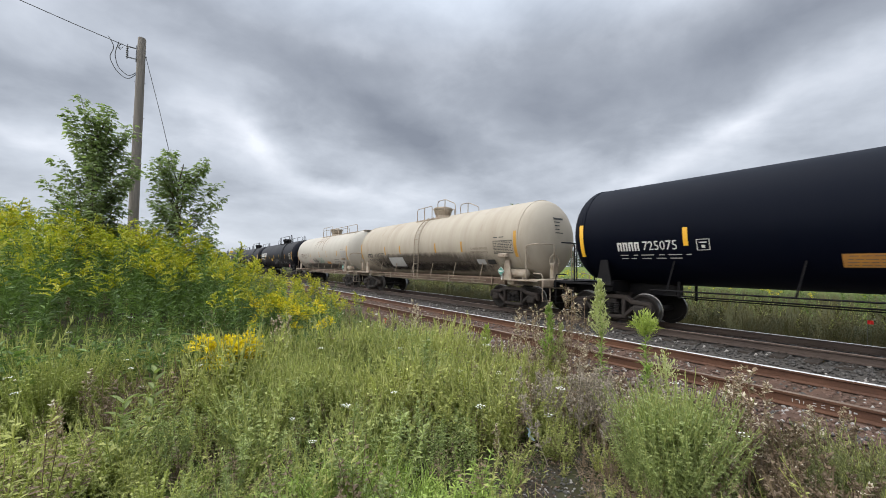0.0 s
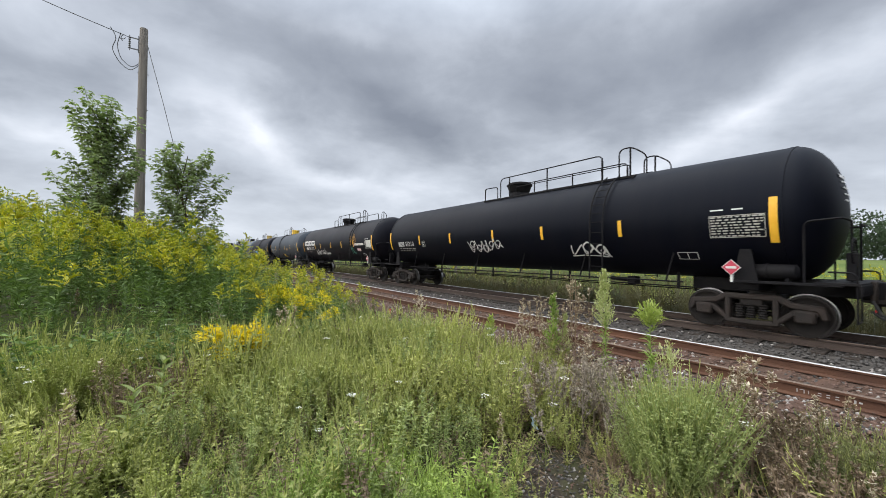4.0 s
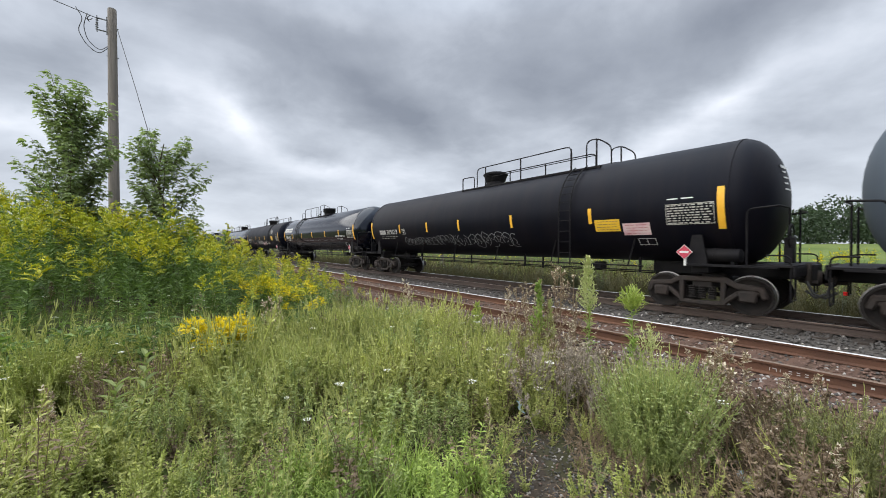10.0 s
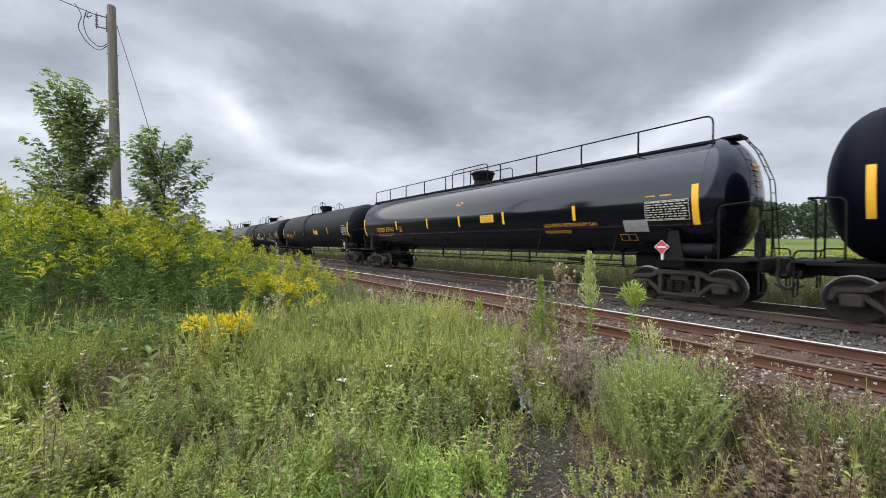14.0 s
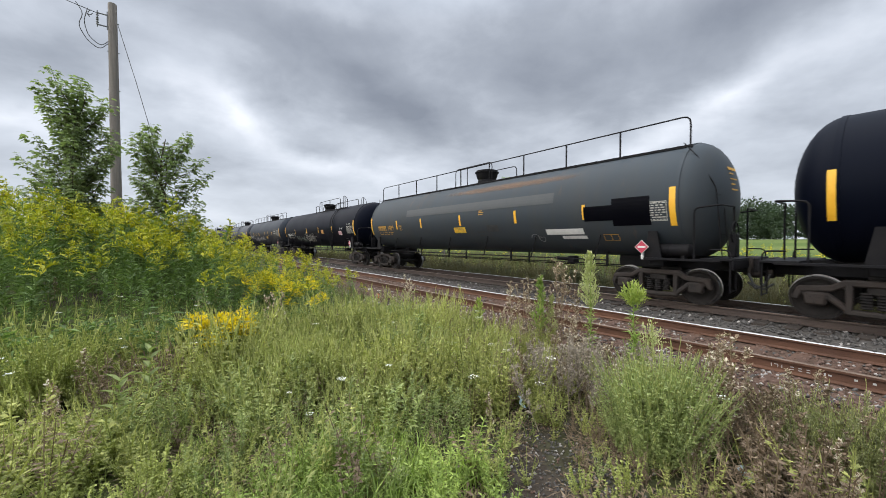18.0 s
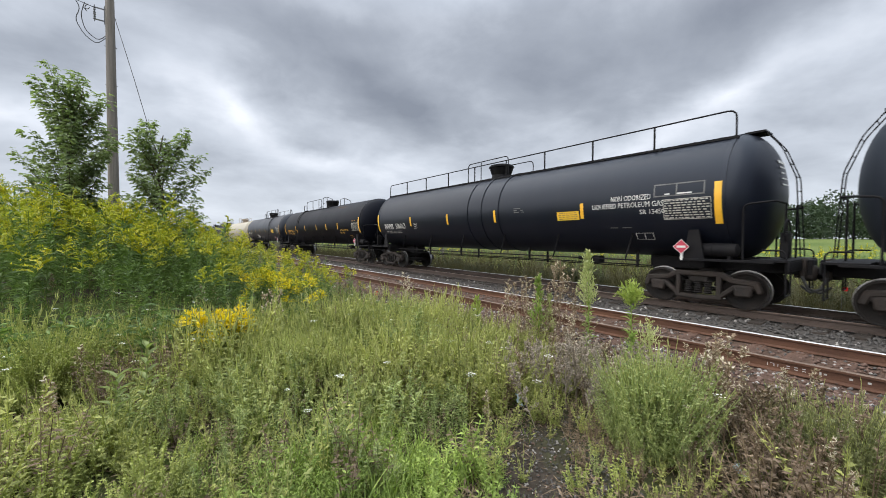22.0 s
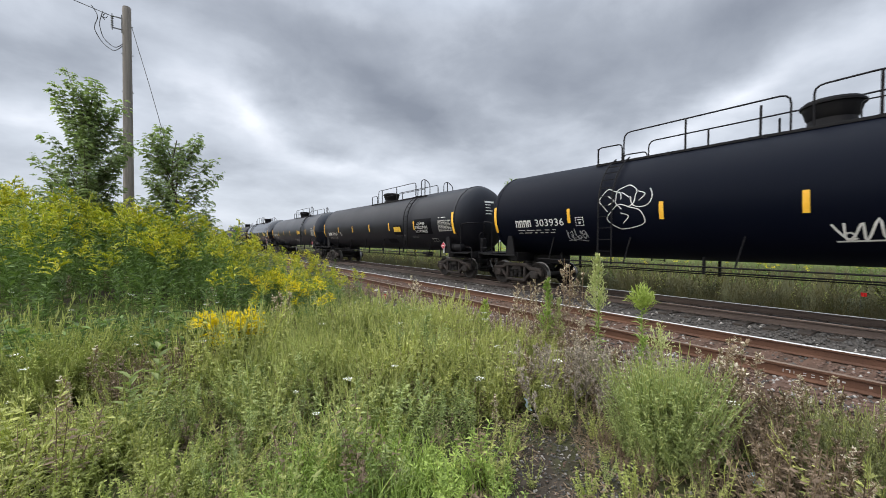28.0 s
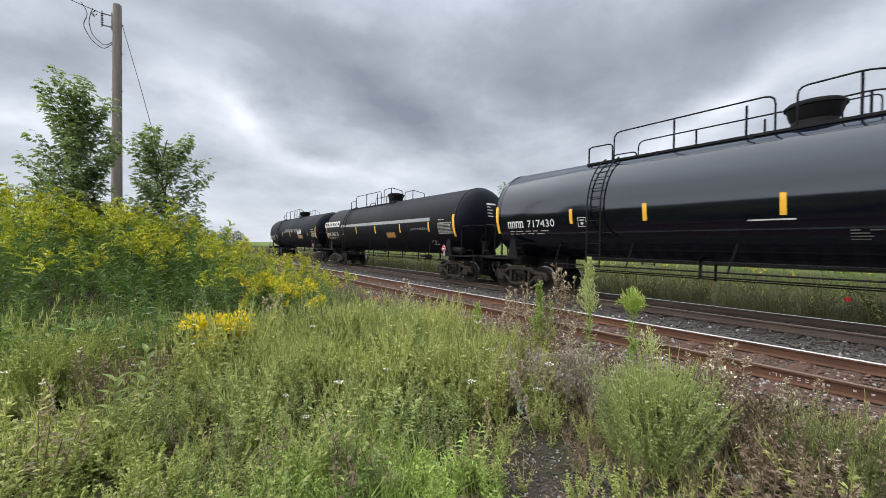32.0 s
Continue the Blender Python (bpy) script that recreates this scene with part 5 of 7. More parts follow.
         tags=[("b", -4.8, -2.4, -0.82, 0.45, 6, 0.03, PINK, 23), ("s", -1.95, 0.9, -0.72, 0.5, 10, 0.13, DIM_WHITE, 24), ("s", 0.5, 2.2, -0.82, 0.5, 6, 0.07, PINK, 25), ("s", 2.06, 3.48, -0.73, 0.42, 6, 0.03, WHITE, 26), ("b", 4.78, 6.02, 0.36, 0.50, 3, 0.032, GREY_LIGHT, 27), ("s", 4.95, 5.95, 0.36, 0.36, 5, 0.022, GREY_LIGHT, 58), ("s", 3.63, 4.1, -0.73, 0.3, 4, 0.10, BROWN_INK, 28)],
         signs=[(YELLOW_SIGN, 5.28, 0.7, 0.42, -0.28)], print=[(5.25, 0.8, 2, -0.72)]),
    dict(paint=BLACK_GLOSS, walk="FF", ink=AMBER, label="glossy black tank car with amber lettering and long railing", num=("33961", -7.3, -6.4, -6.3, -5.4, -0.40), stripes=(-5.05, -2.22, 0.11, 2.61, 5.5), end_ladders=(1,),
         words=[(LPG, 4.35, 6.2, -0.56, 0.16, AMBER), (NON, 4.35, 5.3, -0.76, 0.16, AMBER)], signs=[(YELLOW_SIGN, 1.41, 0.72, 0.28, -0.2)], print=[(-0.11, 0.45, 3, 0.55)], patches=[(GREY_PAINT, 6.95, 0.62, 0.34, -0.66)]),
    dict(paint=BLACK_DULL, walk="C", plat=(-1.5, 1.5), ladder_x=-1.2, ink=AMBER, label="black tank car with amber numbers", num=("957471", -7.15, -6.22, -6.05, -5.15, -0.42), stripes=(-4.3, -1.7, 1.1, 4.2), signs=[(YELLOW_SIGN, 1.3, 0.7, 0.3, -0.3)], patches=[(RUST_STAIN, -7.2, 1.3, 0.22, 1.30)], mark_h=0.26),
    dict(paint=BLACK, walk="M", ink=AMBER, label="black tank car with sprayed tags and a grey top panel", num=("957524", -7.0, -6.3, -6.2, -5.35, -0.42), stripes=(-5.2, -3.09, -0.77, 1.99, 4.77),
         words=[(LPG, 4.94, 6.25, -0.5, 0.14, AMBER), (NON, 4.94, 5.79, -0.7, 0.14, AMBER)], tags=[("b", -2.75, -0.24, -0.6, 0.36, 6, 0.045, WHITE, 29), ("s", -0.03, 0.74, -0.58, 0.26, 4, 0.05, WHITE, 30), ("s", 2.6, 4.45, -0.7, 0.55, 8, 0.035, TEAL_PALE, 31), ("s", 2.7, 4.3, -0.72, 0.45, 6, 0.03, GREEN_SPRAY, 32), ("s", 0.81, 2.44, -0.9, 0.3, 7, 0.02, DIM_PAINT, 33), ("s", -4.2, -3.3, -0.85, 0.3, 4, 0.025, DIM_PAINT, 34)],
         signs=[(YELLOW_SIGN, -1.61, 0.62, 0.28, -0.18), (PINK, 4.27, 0.52, 0.12, -0.92), (PINK, 4.97, 0.57, 0.34, -0.99)], patches=[(GREY_PANEL, 1.5, 3.6, 0.62, 1.24)]),
    dict(paint=GREY_SLATE, walk="FF", rail_up=0.74, side_ladder=True, ink=AMBER, label="weathered slate-grey tank car with amber numbers and long railing", num=("5029", -7.33, -6.44, -6.25, -5.62, -0.37), stripes=(-5.25, -2.98, -0.07, 2.95, 5.6),
         signs=[(YELLOW_SIGN, -0.54, 0.74, 0.24, -0.60)], patches=[(BLACK_INK, 1.46, 0.6, 0.26, -0.58), (BLACK_INK, 0.84, 0.44, 0.05, -0.70), (BLACK_INK, 0.95, 0.3, 0.05, -0.84), (BLACK_INK, -0.48, 0.66, 0.06, -0.74), (WHITE, 4.15, 1.35, 0.20, -0.76), (WHITE, 4.7, 0.85, 0.12, -0.93), (NIGHT_PAINT, 5.6, 0.85, 0.42, -0.28), (NIGHT_PAINT, 6.45, 1.0, 0.75, -0.28), (RUST_STAIN, -3.0, 10.0, 0.5, 0.95), (SLATE_BAND, -4.25, 8.8, 0.34, 0.30)], print=[(1.09, 0.27, 3, 0.1)], tags=[("b", 3.5, 4.0, -0.95, 0.3, 2, 0.02, GREY_PAINT, 35)], mark_h=0.26),
    dict(paint=BLACK, walk="S", label="black tank car with outlined tags along its side", num=("203213", -7.52, -6.72, -6.62, -5.6, -0.50), stripes=(-4.94, -1.6, 1.4, 4.3),
         tags=[("b", -4.88, -2.48, -0.87, 0.50, 8, 0.03, GREY_GREEN, 36), ("s", -4.85, -2.55, -0.87, 0.42, 8, 0.026, GREY_GREEN, 56), ("b", -2.4, -0.01, -0.80, 0.82, 6, 0.045, GREY_LIGHT, 37), ("b", -1.6, -0.25, -0.84, 0.5, 5, 0.03, GREY_LIGHT, 57)], patches=[(BROWN_PATCH, -0.11, 1.0, 0.5, -0.66), (DIM_PAINT, -0.2, 0.85, 0.03, -0.70), (ORANGE_SIGN, 2.0, 0.5, 0.3, -0.35)], signs=[(PINK, 5.5, 0.55, 0.3, -0.5)], words=[("SR 13450", 5.7, 6.3, -0.2, 0.13, WHITE)]),
    dict(paint=GREY_DEEP, walk="FF", label="dark grey tank car with long railing and bubble tags", num=("62884", -7.4, -6.75, -6.55, -5.66, -0.49), stripes=(-5.48, -3.85, -2.06, 1.28, 2.91, 4.71),
         tags=[("b", -5.35, -4.17, -0.85, 0.32, 4, 0.04, WHITE, 38), ("b", -4.08, -2.74, -0.83, 0.38, 4, 0.04, WHITE, 39), ("b", -2.58, -1.36, -0.84, 0.36, 4, 0.04, WHITE, 40), ("b", -1.24, 0.33, -0.74, 0.46, 5, 0.045, WHITE, 41)], signs=[(YELLOW_SIGN, 1.65, 0.76, 0.24, -0.65)],
         patches=[(BLACK_INK, 4.76, 0.62, 0.34, -0.74), (BLACK_INK, 5.42, 1.5, 1.0, -0.25), (BLACK_INK, 1.7, 0.74, 0.04, -0.79)], words=[(NON, 5.55, 6.5, -0.02, 0.16, WHITE), (LPG, 5.5, 6.85, -0.25, 0.16, WHITE)], print=[(-1.6, 0.54, 3, 0.48), (1.6, 1.4, 1, -0.12)]),
    dict(paint=BLACK_SHEEN, walk="FF", label="satin black tank car with full-length railing and ribbed middle", ribs=(-0.5, 0.3, 1.2), end_ladders=(1,), num=("58663", -7.4, -6.5, -6.25, -5.3, -0.42), stripes=(-4.75, -1.8, 1.04, 4.61),
         words=[(NON, 5.49, 6.53, 0.03, 0.19, WHITE), (LPG, 4.94, 6.83, -0.15, 0.19, WHITE), ("SR 13450", 6.25, 6.85, -0.34, 0.17, WHITE)], signs=[(YELLOW_SIGN, 3.75, 0.76, 0.26, -0.34)], print=[(1.99, 0.46, 3, 0.0), (5.4, 0.7, 1, -0.72)], patches=[(DIM_PAINT, 6.6, 1.1, 0.03, 0.30), (DIM_PAINT, 6.6, 1.1, 0.03, 0.02), (DIM_PAINT, 6.6, 0.03, 0.28, 0.16), (DIM_PAINT, 7.67, 0.03, 0.28, 0.16), (DIM_PAINT, 7.1, 0.03, 0.28, 0.16)], mark_h=0.27, dome=-0.05),
    dict(paint=BLACK_DULL, walk="M", dome=0.15, ink=AMBER, label="black tank car with amber numbers and short railing", num=("956557", -7.6, -6.7, -6.55, -5.6, -0.42), stripes=(-5.0, -2.37, 0.51, 2.68, 4.90), words=[(LPG, 5.14, 6.64, -0.5, 0.15, AMBER), (NON, 5.15, 5.94, -0.68, 0.15, AMBER)], patches=[(NIGHT_PAINT, -3.7, 7.9, 1.05, -0.86), (RUST_STAIN, 3.1, 2.9, 0.22, 1.14), (NIGHT_PAINT, -1.45, 0.75, 0.30, -0.16)]),
    dict(paint=BLACK_SHEEN, walk="S", label="faded blue-black tank car with faint white tags", num=("401007", -7.79, -7.05, -6.85, -5.8, -0.42), stripes=(-5.68, -3.09, -0.61, 2.24, 5.02), stripe=OCHRE,
         tags=[("s", -4.36, -3.24, -0.9, 0.36, 5, 0.028, GREY_PAINT, 42), ("s", -2.9, -1.62, -0.8, 0.42, 4, 0.06, WHITE, 43), ("s", -1.17, 0.75, -0.92, 0.3, 8, 0.025, GREY_PAINT, 44), ("s", -5.1, -4.6, -0.8, 0.2, 4, 0.03, DIM_PAINT, 45)], signs=[(YELLOW_SIGN, 5.14, 0.95, 0.36, -0.32), (PINK, 5.27, 0.8, 0.2, -1.0)], print=[(5.2, 0.9, 1, -0.72)]),
    dict(paint=CREAM_CLEAN, frame=FRAME_CREAM, sill=FRAME_RUST, walk="F", label="pale cream tank car with cream railings", ink=BROWN_INK, table_ink=GREY_PAINT, placard_face=GREEN_SPRAY, num=("250418", -6.9, -6.2, -6.1, -5.0, -0.42), stripes=(-4.3, -1.5, 1.3, 4.3), stripe=OCHRE, words=[("CARBON DIOXIDE", 4.4, 5.6, -0.5, 0.14, BLACK_INK), ("REFRIGERATED LIQUID", 4.4, 5.7, -0.66, 0.14, BLACK_INK)], shelf=True),
    dict(paint=BLACK, walk="M", label="black tank car with a large white drawn tag", num=("303936", -7.6, -6.9, -6.75, -5.6, -0.4), stripes=(-5.4, -2.72, -0.1, 2.48, 5.1),
         tags=[("b", -4.25, -3.0, 0.15, 0.62, 3, 0.03, WHITE, 46), ("b", -4.1, -3.2, -0.35, 0.7, 1, 0.03, WHITE, 47), ("s", -5.6, -4.9, -0.8, 0.4, 4, 0.03, GREY_PAINT, 48), ("s", 0.28, 1.97, -0.78, 0.5, 6, 0.05, WHITE, 49), ("s", 4.1, 5.07, -0.8, 0.5, 6, 0.045, WHITE, 50)],
         words=[("NON-ODORIZED", 5.2, 6.2, -0.36, 0.16, WHITE), (LPG, 5.17, 6.33, -0.53, 0.14, WHITE)], signs=[(YELLOW_SIGN, 3.43, 0.75, 0.26, -0.45)], print=[(5.1, 0.7, 2, -0.72)]),
    dict(paint=BLACK_WORN, walk="S", label="worn greyish black tank car with short railing and yellow sign", num=("308261", -7.6, -6.95, -6.85, -5.8, -0.5), stripes=(-5.4, -2.8, -0.14, 2.45, 5.12), words=[("LIQUEFIED", 5.42, 6.1, -0.16, 0.19, WHITE), ("PETROLEUM GAS", 5.22, 6.35, -0.34, 0.19, WHITE), (NON, 5.25, 6.3, -0.52, 0.19, WHITE)],
         signs=[(YELLOW_SIGN, 2.99, 0.74, 0.28, -0.38)], patches=[(NIGHT_PAINT, 1.9, 1.0, 0.3, -0.98), (NIGHT_PAINT, 5.18, 1.5, 0.75, -0.30), (NIGHT_PAINT, 2.98, 0.88, 0.5, -0.42)], print=[(3.1, 1.0, 1, -0.72), (4.75, 0.6, 2, -0.75)]),
    dict(paint=BLACK_SHEEN, walk="S", label="black tank car with a silvery sprayed tag", num=("780843", -7.31, -6.64, -6.54, -5.51, -0.40), stripes=(-5.27, -2.75, -0.12, 2.60, 5.4), ink=GREY_LIGHT, tags=[("s", -5.71, -3.95, -0.77, 0.3, 9, 0.02, DIM_PAINT, 51), ("s", 1.12, 2.58, -0.95, 0.36, 7, 0.055, DIM_WHITE, 52)], signs=[(YELLOW_SIGN, 2.79, 0.75, 0.26, -0.22)], print=[(-0.54, 0.36, 2, 0.4)]),
    dict(paint=BLACK_GLOSS, walk="M", label="clean glossy black tank car with curved ladder", radius=1.56, num=("717430", -7.5, -6.8, -6.65, -5.55, -0.40), stripes=(-4.95, -2.82, -0.18, 1.96, 4.82), signs=[(YELLOW_SIGN, 5.11, 0.72, 0.26, -0.28), (PINK, 5.3, 0.6, 0.3, -0.93)], patches=[(WHITE, -0.75, 0.75, 0.03, -0.52), (WHITE, 6.04, 0.26, 0.06, -1.13)], print=[(0.71, 0.4, 4, -0.75), (1.9, 0.6, 3, -0.6)]),
    dict(paint=BLACK_BROWN, walk="M", label="brown-black tank car with white brand mark and grey bands", brand=(-8.0, -5.2, 0.3, 0.40), num=("36421", -7.6, -6.9, -6.75, -5.9, -0.40), stripes=(-4.6, -2.4, 0.2, 3.0, 5.6), signs=[(ORANGE_SIGN, 1.5, 0.9, 0.28, -0.55)], patches=[(GREY_PAINT, -4.9, 10.6, 0.16, 0.12)], words=[(LPG, 4.0, 5.6, -0.3, 0.16, GREY_PAINT)]),
    dict(paint=BLACK, walk="M", label="black tank car at the tail of the train", num=("304771", -7.6, -6.9, -6.75, -5.7, -0.4), stripes=(-5.2, -2.5, 0.2, 2.9, 5.5), tags=[("s", -2.0, 3.5, 0.1, 0.3, 9, 0.09, DIM_WHITE, 53)], signs=[(WHITE, 2.6, 1.2, 0.3, -0.1), (TAN_SIGN, 2.7, 1.3, 0.3, -0.5)]),
]
CARS = []
for i, spec in enumerate(SPECS):
    front = REAR[i - 1] - GAP if i else REAR[0] + 18.0
    spec["length"], spec["seed"] = front - REAR[i], 40 + i
    spec.setdefault("radius", 1.48)
    CARS.append((build_car(spec), (front + REAR[i]) / 2))


# ---- plants ----
class Sprig:
    """Collects small four-cornered leaves and ribbons for one plant."""

    def __init__(self, seed):
        self.rng, self.quads, self.slots = random.Random(seed), [], []

    def leaf(self, p, d, length, width, slot=0, droop=0.0):
        p, d = Vector(p), Vector(d).normalized()
        s = d.cross(Vector((0, 0, 1)))
        s = (s if s.length > 1e-3 else Vector((1, 0, 0))).normalized()
        s = (s + d.cross(s) * self.rng.uniform(-0.6, 0.6)).normalized() * width / 2
        m = p + d * length * 0.45
        tip = p + d * length + Vector((0, 0, -droop * length))
        self.quads.append((p, m + s, tip, m - s))
        self.slots.append(slot)

    def ribbon(self, pts, w, slot=0):
        for a, b, k in zip(pts, pts[1:], range(len(pts))):
            a, b = Vector(a), Vector(b)
            d = (b - a).normalized()
            for ref in (Vector((1, 0.3, 0)), Vector((-0.3, 1, 0))):
                s = d.cross(ref).normalized() * w / 2
                t = 1 - 0.5 * k / max(1, len(pts) - 1)
                self.quads.append((a - s * t, a + s * t, b + s * t * 0.8, b - s * t * 0.8))
                self.slots.append(slot)

    def blade(self, p, d, length, width, slot=0):
        p, d = Vector(p), Vector(d).normalized()
        s = d.cross(Vector((0, 0, 1))).normalized() * width / 2
        out = Vector((d.x, d.y, 0)) * length
        a, b, c = p, p + d * length * 0.5 + out * 0.02, p + d * length * 0.85 + out * 0.25 + Vector((0, 0, -0.08 * length))
        self.quads += [(a - s, a + s, b + s * 0.8, b - s * 0.8), (b - s * 0.8, b + s * 0.8, c + s * 0.1, c - s * 0.1)]
        self.slots += [slot, slot]

    def around(self, tilt):
        a = self.rng.uniform(0, math.tau)
        return Vector((math.cos(a) * math.cos(tilt), math.sin(a) * math.cos(tilt), math.sin(tilt)))

    def arrays(self):
        return np.array(self.quads, float), np.array(self.slots, int)


def goldenrod(seed, h, bloom, leaves=56, plume=11):
    """A leafy stem with an arching plume. Slots: 0 leaf, 1 bud, 2 bloom."""
    g = Sprig(seed)
    r = g.rng
    lean = Vector((r.uniform(-0.14, 0.14), r.uniform(-0.14, 0.14), 0))
    stem = [lean * (k / 4) ** 2 * h + Vector((0, 0, h * k / 4)) for k in range(5)]
    g.ribbon(stem, 0.010, 0)

    def on(t):
        return lean * t * t * h + Vector((0, 0, h * t))
    top = 0.97 if plume == 0 else 0.86
    for k in range(leaves):
        t = 0.10 + (top - 0.10) * k / leaves
        g.leaf(on(t), g.around(r.uniform(0.15, 0.85)), r.uniform(0.11, 0.18) * (1.2 - 0.6 * t), r.uniform(0.020, 0.032), 0, 0.15)
    # a plume: side sprays that rise, arch over and shorten towards the tip
    nod = Vector((r.uniform(-1, 1), r.uniform(-1, 1), 0)) * 0.05
    for k in range(plume):
        u = k / max(1, plume - 1)
        p = on(0.80 + 0.20 * u) + nod * u * u
        d = g.around(r.uniform(0.35, 0.8))
        reach = 0.22 * (1 - u) ** 0.8 + 0.04
        main = 2 if r.random() < bloom else 1
        for _ in range(2):
            g.leaf(p, d + g.around(0.0) * 0.15, reach * r.uniform(0.85, 1.1), r.uniform(0.024, 0.034), main, 0.30)
        n = max(2, int(6 * (1 - 0.6 * u)))
        for q in range(n):
            v = (q + 0.8) / n
            c = p + d * reach * v + Vector((0, 0, -0.30 * reach * v * v)) + nod * v
            for _ in range(2):
                g.leaf(c, d * 0.7 + g.around(r.uniform(0.2, 1.2)), r.uniform(0.030, 0.050), r.uniform(0.013, 0.020), 2 if r.random() < bloom else 1)
    return g.arrays()


def ragweed(seed, h, branches=7, spikes=True, leaf=1.0, spike=1.0, nodes=15):
    """A bushy weed: divided leaves, thin upright spikes. Slots: 0 leaf, 1 spike."""
    g = Sprig(seed)
    r = g.rng
    for b in range(branches):
        a = b * 2.4 + r.uniform(-0.4, 0.4)
        sp = r.uniform(0.10, 0.48) * h
        top = Vector((math.cos(a) * sp, math.sin(a) * sp, h * r.uniform(0.65, 1.0)))
        mid = Vector((top.x * 0.55, top.y * 0.55, top.z * 0.5))
        g.ribbon([(0, 0, 0.0), mid, top], 0.007, 0)
        for k in range(nodes):
            t = 0.12 + 0.8 * k / nodes
            p = mid.lerp(top, (t - 0.5) * 2) if t > 0.5 else Vector((0, 0, 0)).lerp(mid, t * 2)
            d = g.around(r.uniform(-0.1, 0.7))
            size = leaf * r.uniform(0.035, 0.08) * (1.25 - 0.6 * t)
            g.leaf(p, d, size, size * 0.30, 0, 0.1)
            s = d.cross(Vector((0, 0, 1))).normalized()
            for q in (-1, 1):
                g.leaf(p + d * size * 0.35, d + s * q * 0.9, size * 0.6, size * 0.2, 0)
        if spikes:
            for k in range(8):
                p = mid.lerp(top, r.uniform(0.35, 1.0))
                d = Vector((r.uniform(-0.28, 0.28), r.uniform(-0.28, 0.28), 1)).normalized()
                g.leaf(p, d, spike * r.uniform(0.03, 0.11), r.uniform(0.005, 0.007), 1)
    return g.arrays()


def tuft(seed, h, blades=14, wide=1.0):
    g = Sprig(seed)
    r = g.rng
    for k in range(blades):
        p = Vector((r.uniform(-0.05, 0.05), r.uniform(-0.05, 0.05), 0))
        g.blade(p, g.around(r.uniform(0.95, 1.45)), h * r.uniform(0.5, 1.1), wide * r.uniform(0.004, 0.008), 0)
    return g.arrays()


def dry_weed(seed, h, fluff=0.5, dense=11, size=1.0):
    """A branching dead stalk with seed tufts. Slots: 0 stalk, 1 fluff."""
    g = Sprig(seed)
    r = g.rng
    g.ribbon([(0, 0, 0), (0.02, 0.01, h * 0.5), (0.0, 0.03, h)], 0.011, 0)
    for k in range(18):
        t = 0.25 + 0.73 * k / 18
        d = g.around(r.uniform(0.5, 1.1))
        n = r.uniform(0.10, 0.26) * (1.3 - t) * h
        p = Vector((0.01, 0.01, h * t))
        e = p + d * n
        g.ribbon([p, e], 0.005, 0)
        for q in range(dense):
            c = p.lerp(e, r.uniform(0.3, 1.0)) + Vector((0, 0, r.uniform(0, 0.02)))
            g.leaf(c, g.around(r.uniform(-0.3, 1.2)), size * r.uniform(0.022, 0.045), size * r.uniform(0.012, 0.024), 1 if r.random() < fluff else 0)
    return g.arrays()


def lace(seed, h):
    """A thin stalk with a flat white flower head. Slots: 0 stalk, 1 petals."""
    g = Sprig(seed)
    r = g.rng
    g.ribbon([(0, 0, 0), (0.01, 0, h * 0.5), (0.03, 0.0, h)], 0.006, 0)
    for k in range(14):
        a = k * 2.4
        q = 0.038 * math.sqrt(k / 14)
        c = Vector((0.03 + q * math.cos(a), q * math.sin(a), h + r.uniform(-0.004, 0.006)))
        g.leaf(c, (math.cos(a), math.sin(a), 0.1), 0.022, 0.018, 1)
    for k in range(8):
        g.leaf((0.01, 0, h * (0.1 + 0.09 * k)), g.around(0.4), 0.08, 0.016, 0)
    return g.arrays()


def sow(name, protos, x, y, scale, mats, label, category, seed, lean=0.1, z=None):
    """Plant many copies of a few kinds as one mass of stuff."""
    rng = np.random.default_rng(seed)
    x, y, scale = np.asarray(x, float), np.asarray(y, float), np.asarray(scale, float)
    z = ground_z(x, y) - 0.02 if z is None else z
    pick = rng.integers(0, len(protos), len(x))
    turn = rng.uniform(0, math.tau, len(x))
    lx, ly = rng.normal(0, lean, len(x)), rng.normal(0, lean, len(x))
    allv, alls = [], []
    for k, (q, s) in enumerate(protos):
        i = np.nonzero(pick == k)[0]
        if not len(i):
            continue
        v = q.reshape(1, -1, 3) * scale[i][:, None, None]
        c, sn = np.cos(turn[i])[:, None], np.sin(turn[i])[:, None]
        vx = v[..., 0] * c - v[..., 1] * sn + v[..., 2] * lx[i][:, None] + x[i][:, None]
        vy = v[..., 0] * sn + v[..., 1] * c + v[..., 2] * ly[i][:, None] + y[i][:, None]
        allv.append(np.stack([vx, vy, v[..., 2] + z[i][:, None]], -1).reshape(-1, 3))
        alls.append(np.tile(s, len(i)))
    v, s = np.concatenate(allv), np.concatenate(alls)
    f = np.arange(len(v)).reshape(-1, 4)
    ob = part(name, mesh_from(name, v, f, mats, s))
    return tagged(ob, label, category, kind="stuff")


def wedge(count, seed, near, far, low=-0.20, high=math.pi / 2, power=0.6):
    """Random places in the part of the meadow before the camera: by distance and bearing from the track's line."""
    rng = np.random.default_rng(seed)
    d = near + (far - near) * rng.random(count) ** (1 / (1 + power))
    a = rng.uniform(low, high, count)
    x, y = -d * np.cos(a), d * np.sin(a)
    # a trodden strip of bare soil stays free
    along, off = y * 0.777 - x * 0.63, x * 0.777 + y * 0.63
    keep = ((along - 2.9) / 0.48) ** 2 + (off / 0.17) ** 2 > rng.uniform(0.6, 1.15, count)
    return x[keep], y[keep], d[keep], rng


